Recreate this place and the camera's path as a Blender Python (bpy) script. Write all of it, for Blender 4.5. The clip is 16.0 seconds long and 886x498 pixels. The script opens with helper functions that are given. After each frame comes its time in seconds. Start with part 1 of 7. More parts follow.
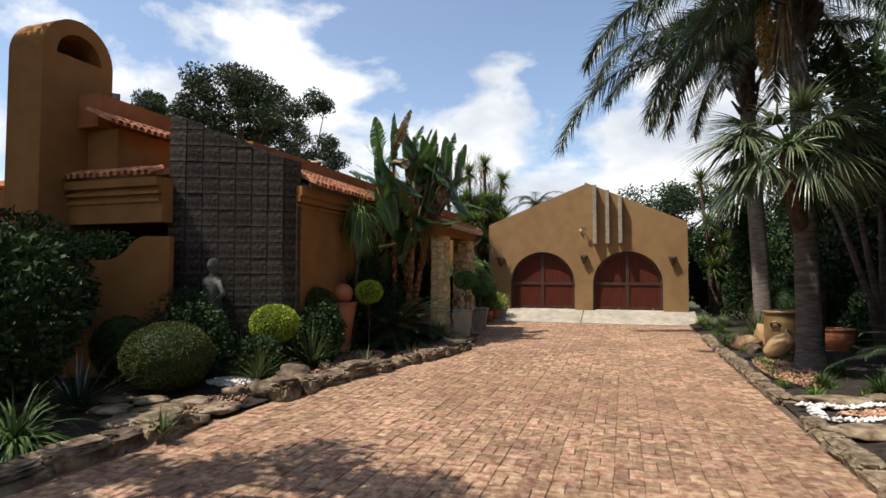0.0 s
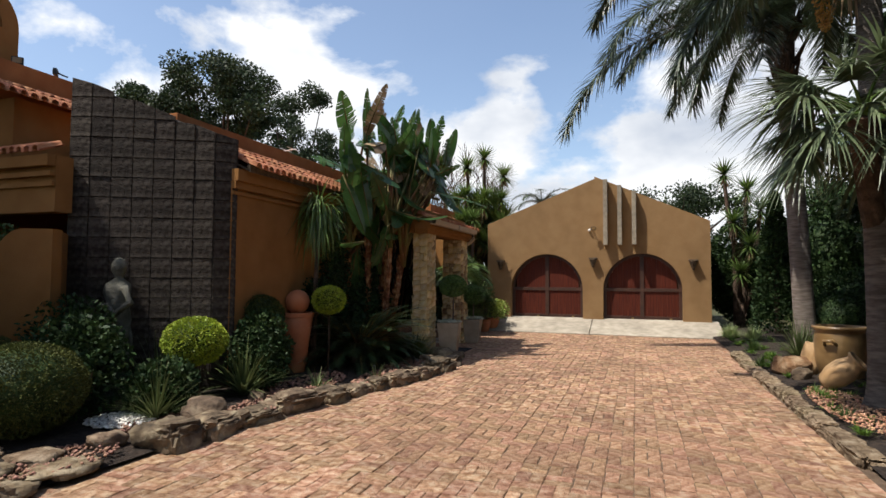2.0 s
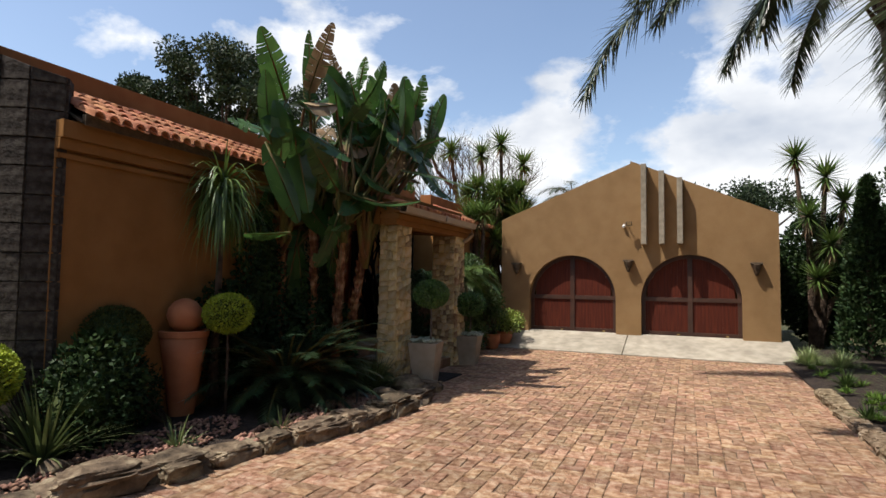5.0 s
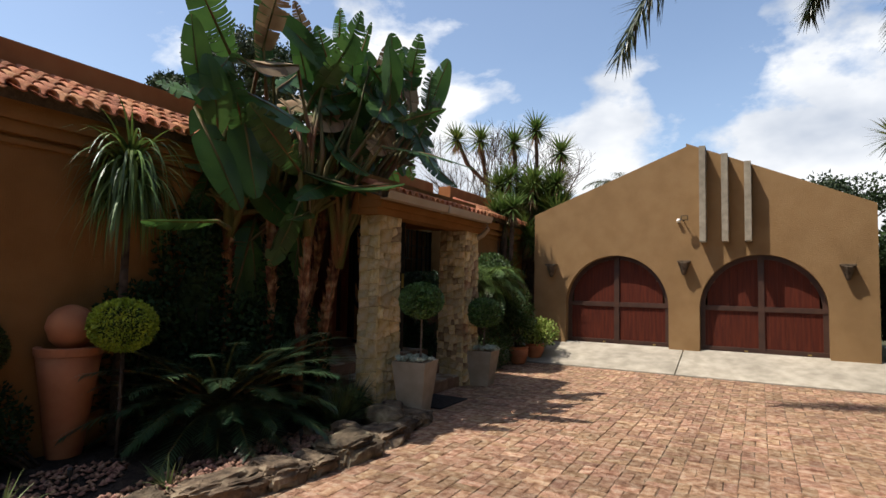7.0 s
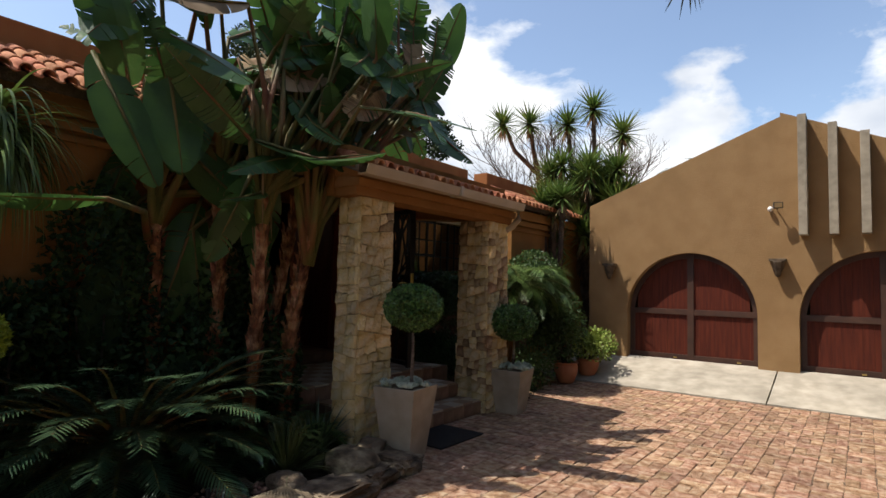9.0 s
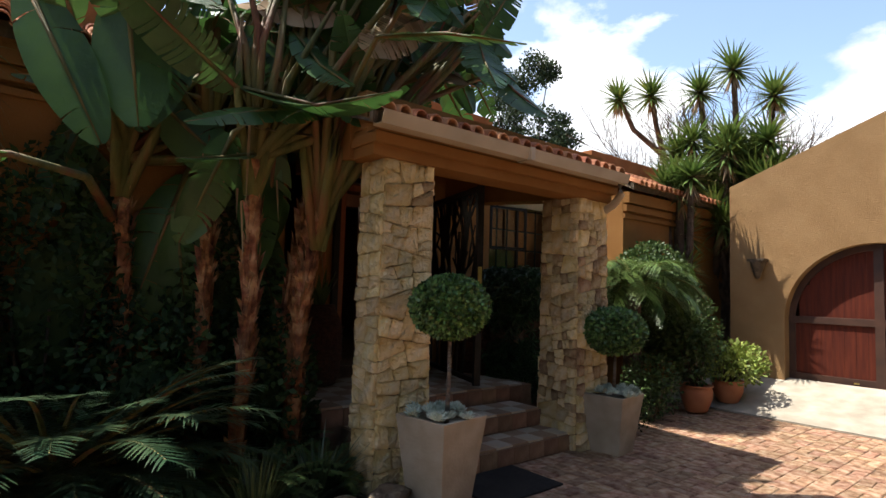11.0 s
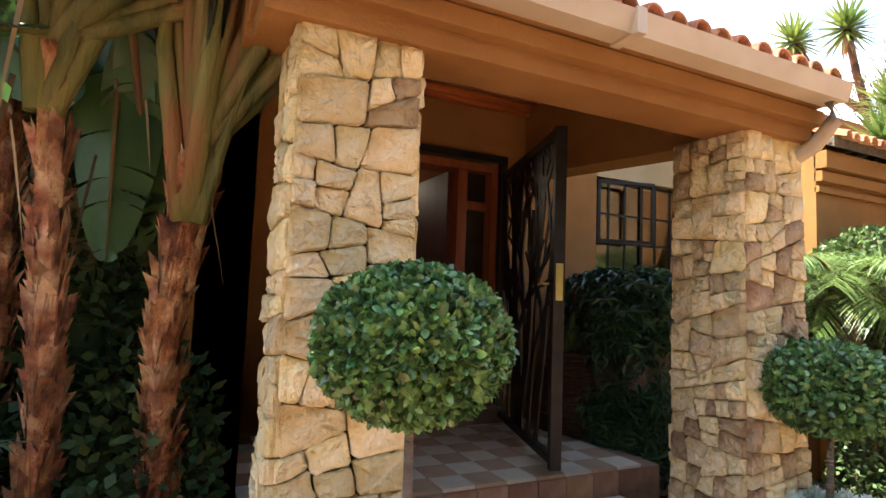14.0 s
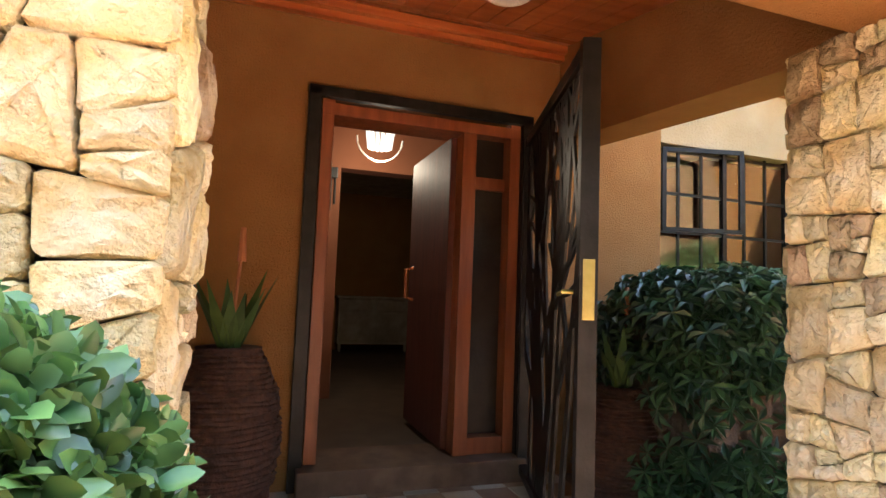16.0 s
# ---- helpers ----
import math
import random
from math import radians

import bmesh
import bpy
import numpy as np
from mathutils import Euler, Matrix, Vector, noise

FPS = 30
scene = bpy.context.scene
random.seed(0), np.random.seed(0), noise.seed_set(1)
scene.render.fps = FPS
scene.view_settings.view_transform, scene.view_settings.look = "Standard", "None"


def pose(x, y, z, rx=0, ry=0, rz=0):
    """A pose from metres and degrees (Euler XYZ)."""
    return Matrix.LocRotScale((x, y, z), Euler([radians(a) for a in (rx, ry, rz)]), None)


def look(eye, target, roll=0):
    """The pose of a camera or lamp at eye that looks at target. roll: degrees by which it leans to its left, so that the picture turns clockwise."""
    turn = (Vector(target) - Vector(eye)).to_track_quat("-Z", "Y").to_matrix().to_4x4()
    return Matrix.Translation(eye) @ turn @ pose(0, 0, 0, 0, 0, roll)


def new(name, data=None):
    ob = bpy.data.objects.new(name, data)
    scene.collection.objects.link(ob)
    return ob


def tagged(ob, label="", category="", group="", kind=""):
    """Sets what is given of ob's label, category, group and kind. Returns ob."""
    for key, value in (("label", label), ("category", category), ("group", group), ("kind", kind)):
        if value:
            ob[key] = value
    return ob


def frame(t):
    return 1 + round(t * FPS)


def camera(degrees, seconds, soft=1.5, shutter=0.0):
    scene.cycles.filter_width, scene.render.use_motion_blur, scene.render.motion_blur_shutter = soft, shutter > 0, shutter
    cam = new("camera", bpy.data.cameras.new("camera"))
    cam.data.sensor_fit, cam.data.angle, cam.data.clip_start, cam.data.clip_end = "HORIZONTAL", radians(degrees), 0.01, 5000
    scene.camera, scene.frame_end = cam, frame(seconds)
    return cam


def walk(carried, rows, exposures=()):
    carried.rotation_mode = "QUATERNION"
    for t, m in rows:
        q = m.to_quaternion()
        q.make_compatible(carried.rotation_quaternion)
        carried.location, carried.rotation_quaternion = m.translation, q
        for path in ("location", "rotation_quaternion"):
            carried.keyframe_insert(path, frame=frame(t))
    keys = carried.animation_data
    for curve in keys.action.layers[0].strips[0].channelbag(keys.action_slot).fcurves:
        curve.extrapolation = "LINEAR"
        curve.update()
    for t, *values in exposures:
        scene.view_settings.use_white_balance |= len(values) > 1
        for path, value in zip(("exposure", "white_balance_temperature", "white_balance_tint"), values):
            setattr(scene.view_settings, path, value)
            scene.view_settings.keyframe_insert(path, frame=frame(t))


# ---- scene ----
cam = camera(77.1, 16.0)
PATH = [
    (0, (0.093, -0.305, 1.546), (-0.525, 1.596, 1.633), 0.0),
    (0.5, (0.058, 0.199, 1.561), (-0.571, 2.096, 1.647), 0.1),
    (1, (0.046, 0.672, 1.575), (-0.591, 2.565, 1.665), 0.2),
    (1.5, (0.036, 1.142, 1.582), (-0.608, 3.033, 1.675), 0.3),
    (2, (0.03, 1.619, 1.571), (-0.624, 3.506, 1.669), 0.3),
    (2.5, (0.04, 2.088, 1.578), (-0.629, 3.97, 1.68), 0.3),
    (3, (0.061, 2.55, 1.581), (-0.614, 4.429, 1.686), 0.5),
    (3.5, (0.101, 3.041, 1.588), (-0.597, 4.912, 1.693), 0.5),
    (4, (0.122, 3.546, 1.578), (-0.604, 5.406, 1.686), 0.5),
    (6.5, (0.183, 5.915, 1.597), (-0.762, 7.674, 1.716), 1.1),
    (7, (0.166, 6.401, 1.597), (-0.821, 8.136, 1.719), 1.1),
    (7.5, (0.144, 6.889, 1.587), (-0.891, 8.596, 1.712), 1.1),
    (8, (0.099, 7.345, 1.584), (-0.987, 9.02, 1.713), 1.2),
    (8.5, (0.02, 7.799, 1.595), (-1.122, 9.436, 1.724), 1.2),
    (9, (-0.067, 8.2, 1.603), (-1.27, 9.792, 1.729), 1.4),
    (9.5, (-0.194, 8.634, 1.576), (-1.485, 10.155, 1.709), 1.5),
    (10, (-0.296, 9.031, 1.548), (-1.693, 10.456, 1.68), 1.7),
    (12.5, (-1.215, 10.756, 1.475), (-2.873, 11.861, 1.639), 1.6),
    (13, (-1.499, 11.058, 1.486), (-3.204, 12.091, 1.653), 1.8),
    (13.5, (-1.774, 11.325, 1.498), (-3.531, 12.265, 1.666), 2.0),
    (14, (-2.006, 11.603, 1.513), (-3.803, 12.466, 1.68), 2.2),
    (14.5, (-2.252, 11.892, 1.52), (-4.083, 12.679, 1.688), 2.3),
    (15, (-2.493, 12.167, 1.525), (-4.352, 12.884, 1.693), 2.4),
    (15.5, (-2.706, 12.402, 1.555), (-4.59, 13.055, 1.709), 2.3),
    (16, (-2.935, 12.508, 1.586), (-4.824, 13.146, 1.745), 2.2),
]
walk(cam, [(t, look(eye, target, roll)) for t, eye, target, roll in PATH],
     [(0, 0.38), (8, 0.4), (9, 0.5), (10, 0.72), (11, 1.1), (12.5, 2.2), (13.5, 2.8), (14.5, 3.4), (15.3, 3.9), (16, 4.5)])

# ---- light ----
SUN = Vector((-0.39, -0.335, 1.0)).normalized()
world = bpy.data.worlds.new("world")
scene.world = world
world.use_nodes = True
wn = world.node_tree
wn.nodes.clear()


def wnode(kind, **kw):
    n = wn.nodes.new(kind)
    for k, v in kw.items():
        n.inputs[k].default_value = v
    return n


SKY_X, SKY_Y = 0.33, 0.1
# clear openings (negative) and banks of cloud (positive): direction, reach, cover
SKY_BANKS = [((-0.35, 0.88, 0.40), 0.22, -0.17), ((-0.12, 0.93, 0.27), 0.15, -0.07), ((0.12, 0.93, 0.36), 0.3, 0.12), ((-0.62, 0.74, 0.38), 0.42, 0.11),
             ((-0.25, 0.95, 0.2), 0.32, 0.08), ((0.1, 0.97, 0.16), 0.3, 0.1)]
sky = wn.nodes.new("ShaderNodeTexSky")
sky.sky_type = "NISHITA"
sky.sun_disc = False
sky.sun_elevation = math.asin(SUN.z)
sky.sun_rotation = math.atan2(SUN.x, SUN.y)
sky.air_density, sky.dust_density, sky.ozone_density = 1.0, 1.2, 1.5
co = wn.nodes.new("ShaderNodeTexCoord")
sep = wn.nodes.new("ShaderNodeSeparateXYZ")
wn.links.new(co.outputs["Generated"], sep.inputs[0])
squash = wn.nodes.new("ShaderNodeMapping")
squash.inputs["Scale"].default_value = (1.0, 1.0, 1.75)
squash.inputs["Location"].default_value = (SKY_X, SKY_Y, 0.05)
wn.links.new(co.outputs["Generated"], squash.inputs[0])
cn = wnode("ShaderNodeTexNoise", Scale=2.6, Detail=9.0, Roughness=0.56, Distortion=0.15)
wn.links.new(squash.outputs[0], cn.inputs["Vector"])
low = wnode("ShaderNodeMapRange")
for k, v in (("From Min", 0.0), ("From Max", 0.75), ("To Min", 0.14), ("To Max", -0.17)):
    low.inputs[k].default_value = v
wn.links.new(sep.outputs[2], low.inputs["Value"])
add = wn.nodes.new("ShaderNodeMath")
add.operation = "ADD"
wn.links.new(cn.outputs["Fac"], add.inputs[0])
wn.links.new(low.outputs[0], add.inputs[1])
last_cover = add.outputs[0]
for direction, width, amount in SKY_BANKS:
    near = wn.nodes.new("ShaderNodeVectorMath")
    near.operation = "DISTANCE"
    near.inputs[1].default_value = Vector(direction).normalized()
    wn.links.new(co.outputs["Generated"], near.inputs[0])
    bank = wnode("ShaderNodeMapRange")
    bank.interpolation_type = "SMOOTHSTEP"
    for k, v in (("From Min", 0.0), ("From Max", width), ("To Min", amount), ("To Max", 0.0)):
        bank.inputs[k].default_value = v
    wn.links.new(near.outputs["Value"], bank.inputs["Value"])
    total = wn.nodes.new("ShaderNodeMath")
    wn.links.new(last_cover, total.inputs[0])
    wn.links.new(bank.outputs[0], total.inputs[1])
    last_cover = total.outputs[0]
ramp = wn.nodes.new("ShaderNodeValToRGB")
ramp.color_ramp.elements[0].position = 0.515
ramp.color_ramp.elements[0].color = (0.02, 0.02, 0.02, 1)
ramp.color_ramp.elements[1].position = 0.585
wn.links.new(last_cover, ramp.inputs[0])
shade = wnode("ShaderNodeTexNoise", Scale=3.5, Detail=5.0, Roughness=0.5)
wn.links.new(squash.outputs[0], shade.inputs["Vector"])
tone = wn.nodes.new("ShaderNodeValToRGB")
tone.color_ramp.elements[0].position, tone.color_ramp.elements[0].color = 0.38, (7.6, 8.4, 9.8, 1)
tone.color_ramp.elements[1].position, tone.color_ramp.elements[1].color = 0.58, (13.6, 13.8, 14.1, 1)
wn.links.new(shade.outputs["Fac"], tone.inputs[0])
mixs = wn.nodes.new("ShaderNodeMix")
mixs.data_type = "RGBA"
wn.links.new(ramp.outputs[0], mixs.inputs["Factor"])
glow = wnode("ShaderNodeHueSaturation", Saturation=0.95, Value=2.4)
wn.links.new(sky.outputs[0], glow.inputs["Color"])
wn.links.new(glow.outputs[0], mixs.inputs["A"])
wn.links.new(tone.outputs[0], mixs.inputs["B"])
bg = wnode("ShaderNodeBackground", Strength=0.06)
out = wn.nodes.new("ShaderNodeOutputWorld")
wn.links.new(mixs.outputs["Result"], bg.inputs[0])
wn.links.new(bg.outputs[0], out.inputs[0])

lamp = bpy.data.lights.new("sun", "SUN")
lamp.energy, lamp.angle, lamp.color = 5.0, radians(0.53), (1.0, 0.95, 0.88)
sun_ob = new("sun", lamp)
sun_ob.matrix_world = look(SUN * 30, (0, 0, 0))

# ---- materials ----


def mat(name, colors, rough=0.8, scale=4.0, bump=0.0, bump_scale=60.0, island=0.0, objrand=0.0, metal=0.0,
        spec=0.3, translucent=0.0, stretch=(1, 1, 1), coarse=None, ramp_pos=(0.35, 0.65), detail=4.0, blotch=1.0):
    """Noise between two colours at one scale, darkened and lightened at a second one; relief; variety by island or by object."""
    m = bpy.data.materials.new(name)
    m.use_nodes = True
    nt = m.node_tree
    p = nt.nodes["Principled BSDF"]
    p.inputs["Roughness"].default_value = rough
    p.inputs["Metallic"].default_value = metal
    p.inputs["Specular IOR Level"].default_value = spec
    tc = nt.nodes.new("ShaderNodeTexCoord")
    mp = nt.nodes.new("ShaderNodeMapping")
    mp.inputs["Scale"].default_value = stretch
    nt.links.new(tc.outputs["Object"], mp.inputs[0])
    n1 = nt.nodes.new("ShaderNodeTexNoise")
    n1.inputs["Scale"].default_value, n1.inputs["Detail"].default_value = scale, detail
    nt.links.new(mp.outputs[0], n1.inputs["Vector"])
    r1 = nt.nodes.new("ShaderNodeValToRGB")
    els = r1.color_ramp.elements
    while len(els) < len(colors):
        els.new(0.5)
    for i, c in enumerate(colors):
        els[i].position = ramp_pos[0] + (ramp_pos[1] - ramp_pos[0]) * i / max(1, len(colors) - 1)
        els[i].color = (*c, 1)
    nt.links.new(n1.outputs["Fac"], r1.inputs[0])
    last = r1.outputs[0]
    n2 = nt.nodes.new("ShaderNodeTexNoise")
    n2.inputs["Scale"].default_value, n2.inputs["Detail"].default_value = coarse or scale * 0.17, 3.0
    nt.links.new(tc.outputs["Object"], n2.inputs["Vector"])
    mr = nt.nodes.new("ShaderNodeMapRange")
    for k, v in (("From Min", 0.3), ("From Max", 0.7), ("To Min", 1 - 0.2 * blotch), ("To Max", 1 + 0.15 * blotch)):
        mr.inputs[k].default_value = v
    nt.links.new(n2.outputs["Fac"], mr.inputs["Value"])
    hsv = nt.nodes.new("ShaderNodeHueSaturation")
    nt.links.new(mr.outputs[0], hsv.inputs["Value"])
    nt.links.new(last, hsv.inputs["Color"])
    last = hsv.outputs[0]
    for amount, node, socket in ((island, "ShaderNodeNewGeometry", "Random Per Island"), (objrand, "ShaderNodeObjectInfo", "Random")):
        if amount:
            g = nt.nodes.new(node)
            v = nt.nodes.new("ShaderNodeMapRange")
            v.inputs["To Min"].default_value, v.inputs["To Max"].default_value = 1 - amount, 1 + amount
            nt.links.new(g.outputs[socket], v.inputs["Value"])
            h = nt.nodes.new("ShaderNodeHueSaturation")
            nt.links.new(v.outputs[0], h.inputs["Value"])
            w = nt.nodes.new("ShaderNodeMath")
            w.operation = "PINGPONG"
            w.inputs[1].default_value = 0.17
            nt.links.new(g.outputs[socket], w.inputs[0])
            hv = nt.nodes.new("ShaderNodeMapRange")
            hv.inputs["From Max"].default_value = 0.17
            hv.inputs["To Min"].default_value, hv.inputs["To Max"].default_value = 0.5 - amount * 0.04, 0.5 + amount * 0.04
            nt.links.new(w.outputs[0], hv.inputs["Value"])
            nt.links.new(hv.outputs[0], h.inputs["Hue"])
            nt.links.new(last, h.inputs["Color"])
            last = h.outputs[0]
    nt.links.new(last, p.inputs["Base Color"])
    if bump:
        nb = nt.nodes.new("ShaderNodeTexNoise")
        nb.inputs["Scale"].default_value, nb.inputs["Detail"].default_value, nb.inputs["Roughness"].default_value = bump_scale, 7.0, 0.62
        nt.links.new(mp.outputs[0], nb.inputs["Vector"])
        b = nt.nodes.new("ShaderNodeBump")
        b.inputs["Strength"].default_value, b.inputs["Distance"].default_value = min(1.0, bump * 8), bump * 0.1
        nt.links.new(nb.outputs["Fac"], b.inputs["Height"])
        nt.links.new(b.outputs[0], p.inputs["Normal"])
    if translucent:
        t = nt.nodes.new("ShaderNodeBsdfTranslucent")
        nt.links.new(last, t.inputs[0])
        mx = nt.nodes.new("ShaderNodeMixShader")
        mx.inputs[0].default_value = translucent
        nt.links.new(p.outputs[0], mx.inputs[1])
        nt.links.new(t.outputs[0], mx.inputs[2])
        nt.links.new(mx.outputs[0], nt.nodes["Material Output"].inputs[0])
    return m


def glass_mat(name):
    m = bpy.data.materials.new(name)
    m.use_nodes = True
    p = m.node_tree.nodes["Principled BSDF"]
    p.inputs["Base Color"].default_value = (0.9, 0.95, 0.95, 1)
    p.inputs["Roughness"].default_value = 0.02
    p.inputs["Transmission Weight"].default_value = 1.0
    return m


M = dict(
    stucco=mat("ochre_stucco", [(0.25, 0.149, 0.067), (0.283, 0.172, 0.08)], 0.93, 3.0, 0.12, 90, coarse=0.5, spec=0.1, blotch=0.35, detail=8.0),
    stucco_house=mat("orange_stucco", [(0.255, 0.12, 0.04), (0.295, 0.144, 0.051)], 0.95, 3.0, 0.12, 90, coarse=0.5, spec=0.04, blotch=0.4, detail=8.0),
    stucco_red=mat("russet_stucco", [(0.272, 0.100, 0.036), (0.336, 0.136, 0.052)], 0.93, 3.0, 0.08, 60, coarse=0.6, spec=0.1),
    stucco_pale=mat("sand_stucco", [(0.352, 0.248, 0.128), (0.416, 0.304, 0.168)], 0.93, 3.0, 0.12, 50, coarse=0.6, spec=0.1),
    fin=mat("grey_plaster", [(0.240, 0.200, 0.144), (0.320, 0.272, 0.200)], 0.9, 9.0, 0.05, 80),
    slate=mat("slate_block", [(0.028, 0.021, 0.016), (0.052, 0.041, 0.032), (0.085, 0.07, 0.056)], 0.9, 14.0, 0.45, 22, objrand=0.14, spec=0.15, detail=8.0),
    slate_joint=mat("slate_joint", [(0.024, 0.019, 0.015), (0.036, 0.030, 0.024)], 0.95, 20.0, 0.2, 60),
    stone=mat("sandstone", [(0.36, 0.2, 0.06), (0.57, 0.39, 0.155), (0.66, 0.5, 0.25), (0.68, 0.57, 0.36)], 0.9, 6.0, 0.8, 13, objrand=0.22, ramp_pos=(0.27, 0.66), spec=0.12, detail=7.0),
    stone_brown=mat("brown_sandstone", [(0.16, 0.085, 0.04), (0.3, 0.18, 0.09), (0.46, 0.34, 0.2)], 0.9, 6.0, 0.8, 13, objrand=0.25, ramp_pos=(0.27, 0.66), spec=0.12, detail=9.0),
    kerbstone=mat("tan_kerb_stone", [(0.10, 0.068, 0.042), (0.22, 0.16, 0.10), (0.36, 0.29, 0.2)], 0.9, 9.0, 0.7, 12, objrand=0.2, ramp_pos=(0.3, 0.68), spec=0.12, detail=9.0),
    gravel=mat("orange_gravel", [(0.3, 0.14, 0.08), (0.46, 0.27, 0.17)], 0.85, 9.0, island=0.45),
    pale_tuft=mat("variegated_blade", [(0.15, 0.22, 0.06), (0.42, 0.46, 0.24)], 0.5, 9.0, island=0.35, translucent=0.15),
    turf=mat("bright_turf", [(0.07, 0.13, 0.02), (0.14, 0.22, 0.04)], 0.6, 5.0, island=0.4, translucent=0.25, spec=0.2),
    mortar=mat("dark_joint", [(0.075, 0.054, 0.034), (0.13, 0.095, 0.06)], 0.95, 20.0, 0.2, 60),
    tile=mat("terracotta_tile", [(0.36, 0.12, 0.05), (0.52, 0.23, 0.115)], 0.85, 8.0, 0.1, 50, island=0.25),
    brick=mat("clay_paver", [(0.21, 0.108, 0.06), (0.34, 0.198, 0.12), (0.43, 0.30, 0.2)], 0.88, 13.0, 0.4, 30, detail=8.0, island=0.27, coarse=0.7, spec=0.2),
    brick_one=mat("clay_paver_single", [(0.21, 0.108, 0.06), (0.34, 0.198, 0.12), (0.43, 0.30, 0.2)], 0.88, 13.0, 0.4, 30, detail=8.0, objrand=0.27, coarse=0.7, spec=0.2),
    sand=mat("joint_sand", [(0.11, 0.072, 0.045), (0.17, 0.115, 0.075)], 0.95, 12.0, 0.2, 80),
    concrete=mat("worn_concrete", [(0.27, 0.235, 0.18), (0.37, 0.325, 0.255)], 0.9, 5.0, 0.08, 50, coarse=0.9),
    soil=mat("garden_soil", [(0.018, 0.013, 0.01), (0.05, 0.034, 0.024)], 0.95, 14.0, 0.6, 25),
    lawn=mat("ground_cover", [(0.048, 0.060, 0.024), (0.104, 0.088, 0.040)], 0.95, 3.0, 0.5, 30),
    rock=mat("weathered_rock", [(0.045, 0.030, 0.018), (0.15, 0.105, 0.066), (0.30, 0.24, 0.155)], 0.85, 7.0, 0.6, 9, objrand=0.25, ramp_pos=(0.3, 0.72)),
    pebble=mat("white_pebble", [(0.550, 0.520, 0.470), (0.750, 0.720, 0.660)], 0.8, 9.0, island=0.25),
    pebble_red=mat("brown_pebble", [(0.192, 0.096, 0.064), (0.288, 0.160, 0.112)], 0.8, 9.0, island=0.35),
    door=mat("red_door_wood", [(0.058, 0.010, 0.0045), (0.095, 0.018, 0.007)], 0.6, 3.0, 0.05, 30, stretch=(8, 8, 0.7), spec=0.2, detail=7.0),
    surround=mat("door_frame_wood", [(0.19, 0.05, 0.017), (0.27, 0.08, 0.028)], 0.45, 2.5, 0.04, 30, stretch=(8, 8, 0.8), spec=0.4),
    riser_piece=mat("brown_riser_tile", [(0.15, 0.075, 0.04), (0.25, 0.14, 0.08)], 0.7, 7.0, 0.1, 30, objrand=0.25, detail=7.0),
    hallfloor=mat("dark_hall_tile", [(0.07, 0.05, 0.034), (0.1, 0.072, 0.05)], 0.5, 5.0, 0.03, 30),
    riser=mat("riser_tile", [(0.11, 0.06, 0.035), (0.17, 0.1, 0.06)], 0.6, 9.0, 0.05, 30),
    leafwood=mat("dark_door_leaf", [(0.06, 0.014, 0.008), (0.09, 0.022, 0.011)], 0.62, 3.0, 0.04, 30, stretch=(8, 8, 0.7), spec=0.4),
    bracket=mat("brown_cast_stone", [(0.06, 0.04, 0.024), (0.13, 0.09, 0.055)], 0.8, 14.0, 0.2, 40),
    trunk_dark=mat("dark_palm_trunk", [(0.085, 0.068, 0.056), (0.19, 0.16, 0.135)], 0.9, 5.0, 0.5, 14, stretch=(1, 1, 5)),
    dark_gloss=mat("dark_gloss_leaf", [(0.018, 0.042, 0.016), (0.04, 0.08, 0.026)], 0.35, 6.0, island=0.4, translucent=0.12, spec=0.4),
    frame=mat("dark_door_frame", [(0.036, 0.016, 0.010), (0.064, 0.028, 0.016)], 0.5, 4.0, 0.04, 40, spec=0.4),
    redwood=mat("varnished_wood", [(0.36, 0.085, 0.02), (0.50, 0.15, 0.04)], 0.4, 2.5, 0.04, 30, stretch=(8, 0.8, 8), spec=0.5),
    iron=mat("dark_iron", [(0.014, 0.012, 0.010), (0.024, 0.021, 0.018)], 0.45, 12.0, 0.05, 60, metal=0.4),
    brass=mat("brass", [(0.520, 0.384, 0.112), (0.600, 0.464, 0.160)], 0.3, 20.0, metal=0.9),
    black=mat("black_metal", [(0.016, 0.016, 0.016), (0.024, 0.024, 0.024)], 0.4, 20.0),
    gutter=mat("beige_gutter", [(0.400, 0.320, 0.224), (0.464, 0.384, 0.280)], 0.55, 3.0, 0.02, 20),
    potstone=mat("cast_stone_pot", [(0.288, 0.232, 0.160), (0.368, 0.304, 0.224)], 0.85, 5.0, 0.08, 40),
    terracotta=mat("terracotta_pot", [(0.336, 0.112, 0.048), (0.416, 0.160, 0.072)], 0.75, 4.0, 0.06, 30),
    glaze=mat("glazed_clay", [(0.14, 0.078, 0.03), (0.25, 0.155, 0.062)], 0.35, 3.0, 0.05, 12, spec=0.5),
    amber=mat("light_clay", [(0.360, 0.216, 0.096), (0.448, 0.288, 0.144)], 0.7, 5.0, 0.08, 20),
    statue=mat("mossy_cast_stone", [(0.080, 0.080, 0.064), (0.160, 0.152, 0.120)], 0.9, 9.0, 0.3, 30),
    wicker=mat("dark_wicker", [(0.048, 0.020, 0.011), (0.096, 0.040, 0.022)], 0.8, 30.0, 0.2, 60),
    floor_tile=mat("floor_tile", [(0.240, 0.144, 0.080), (0.320, 0.208, 0.128)], 0.6, 5.0, 0.04, 30, objrand=0.1),
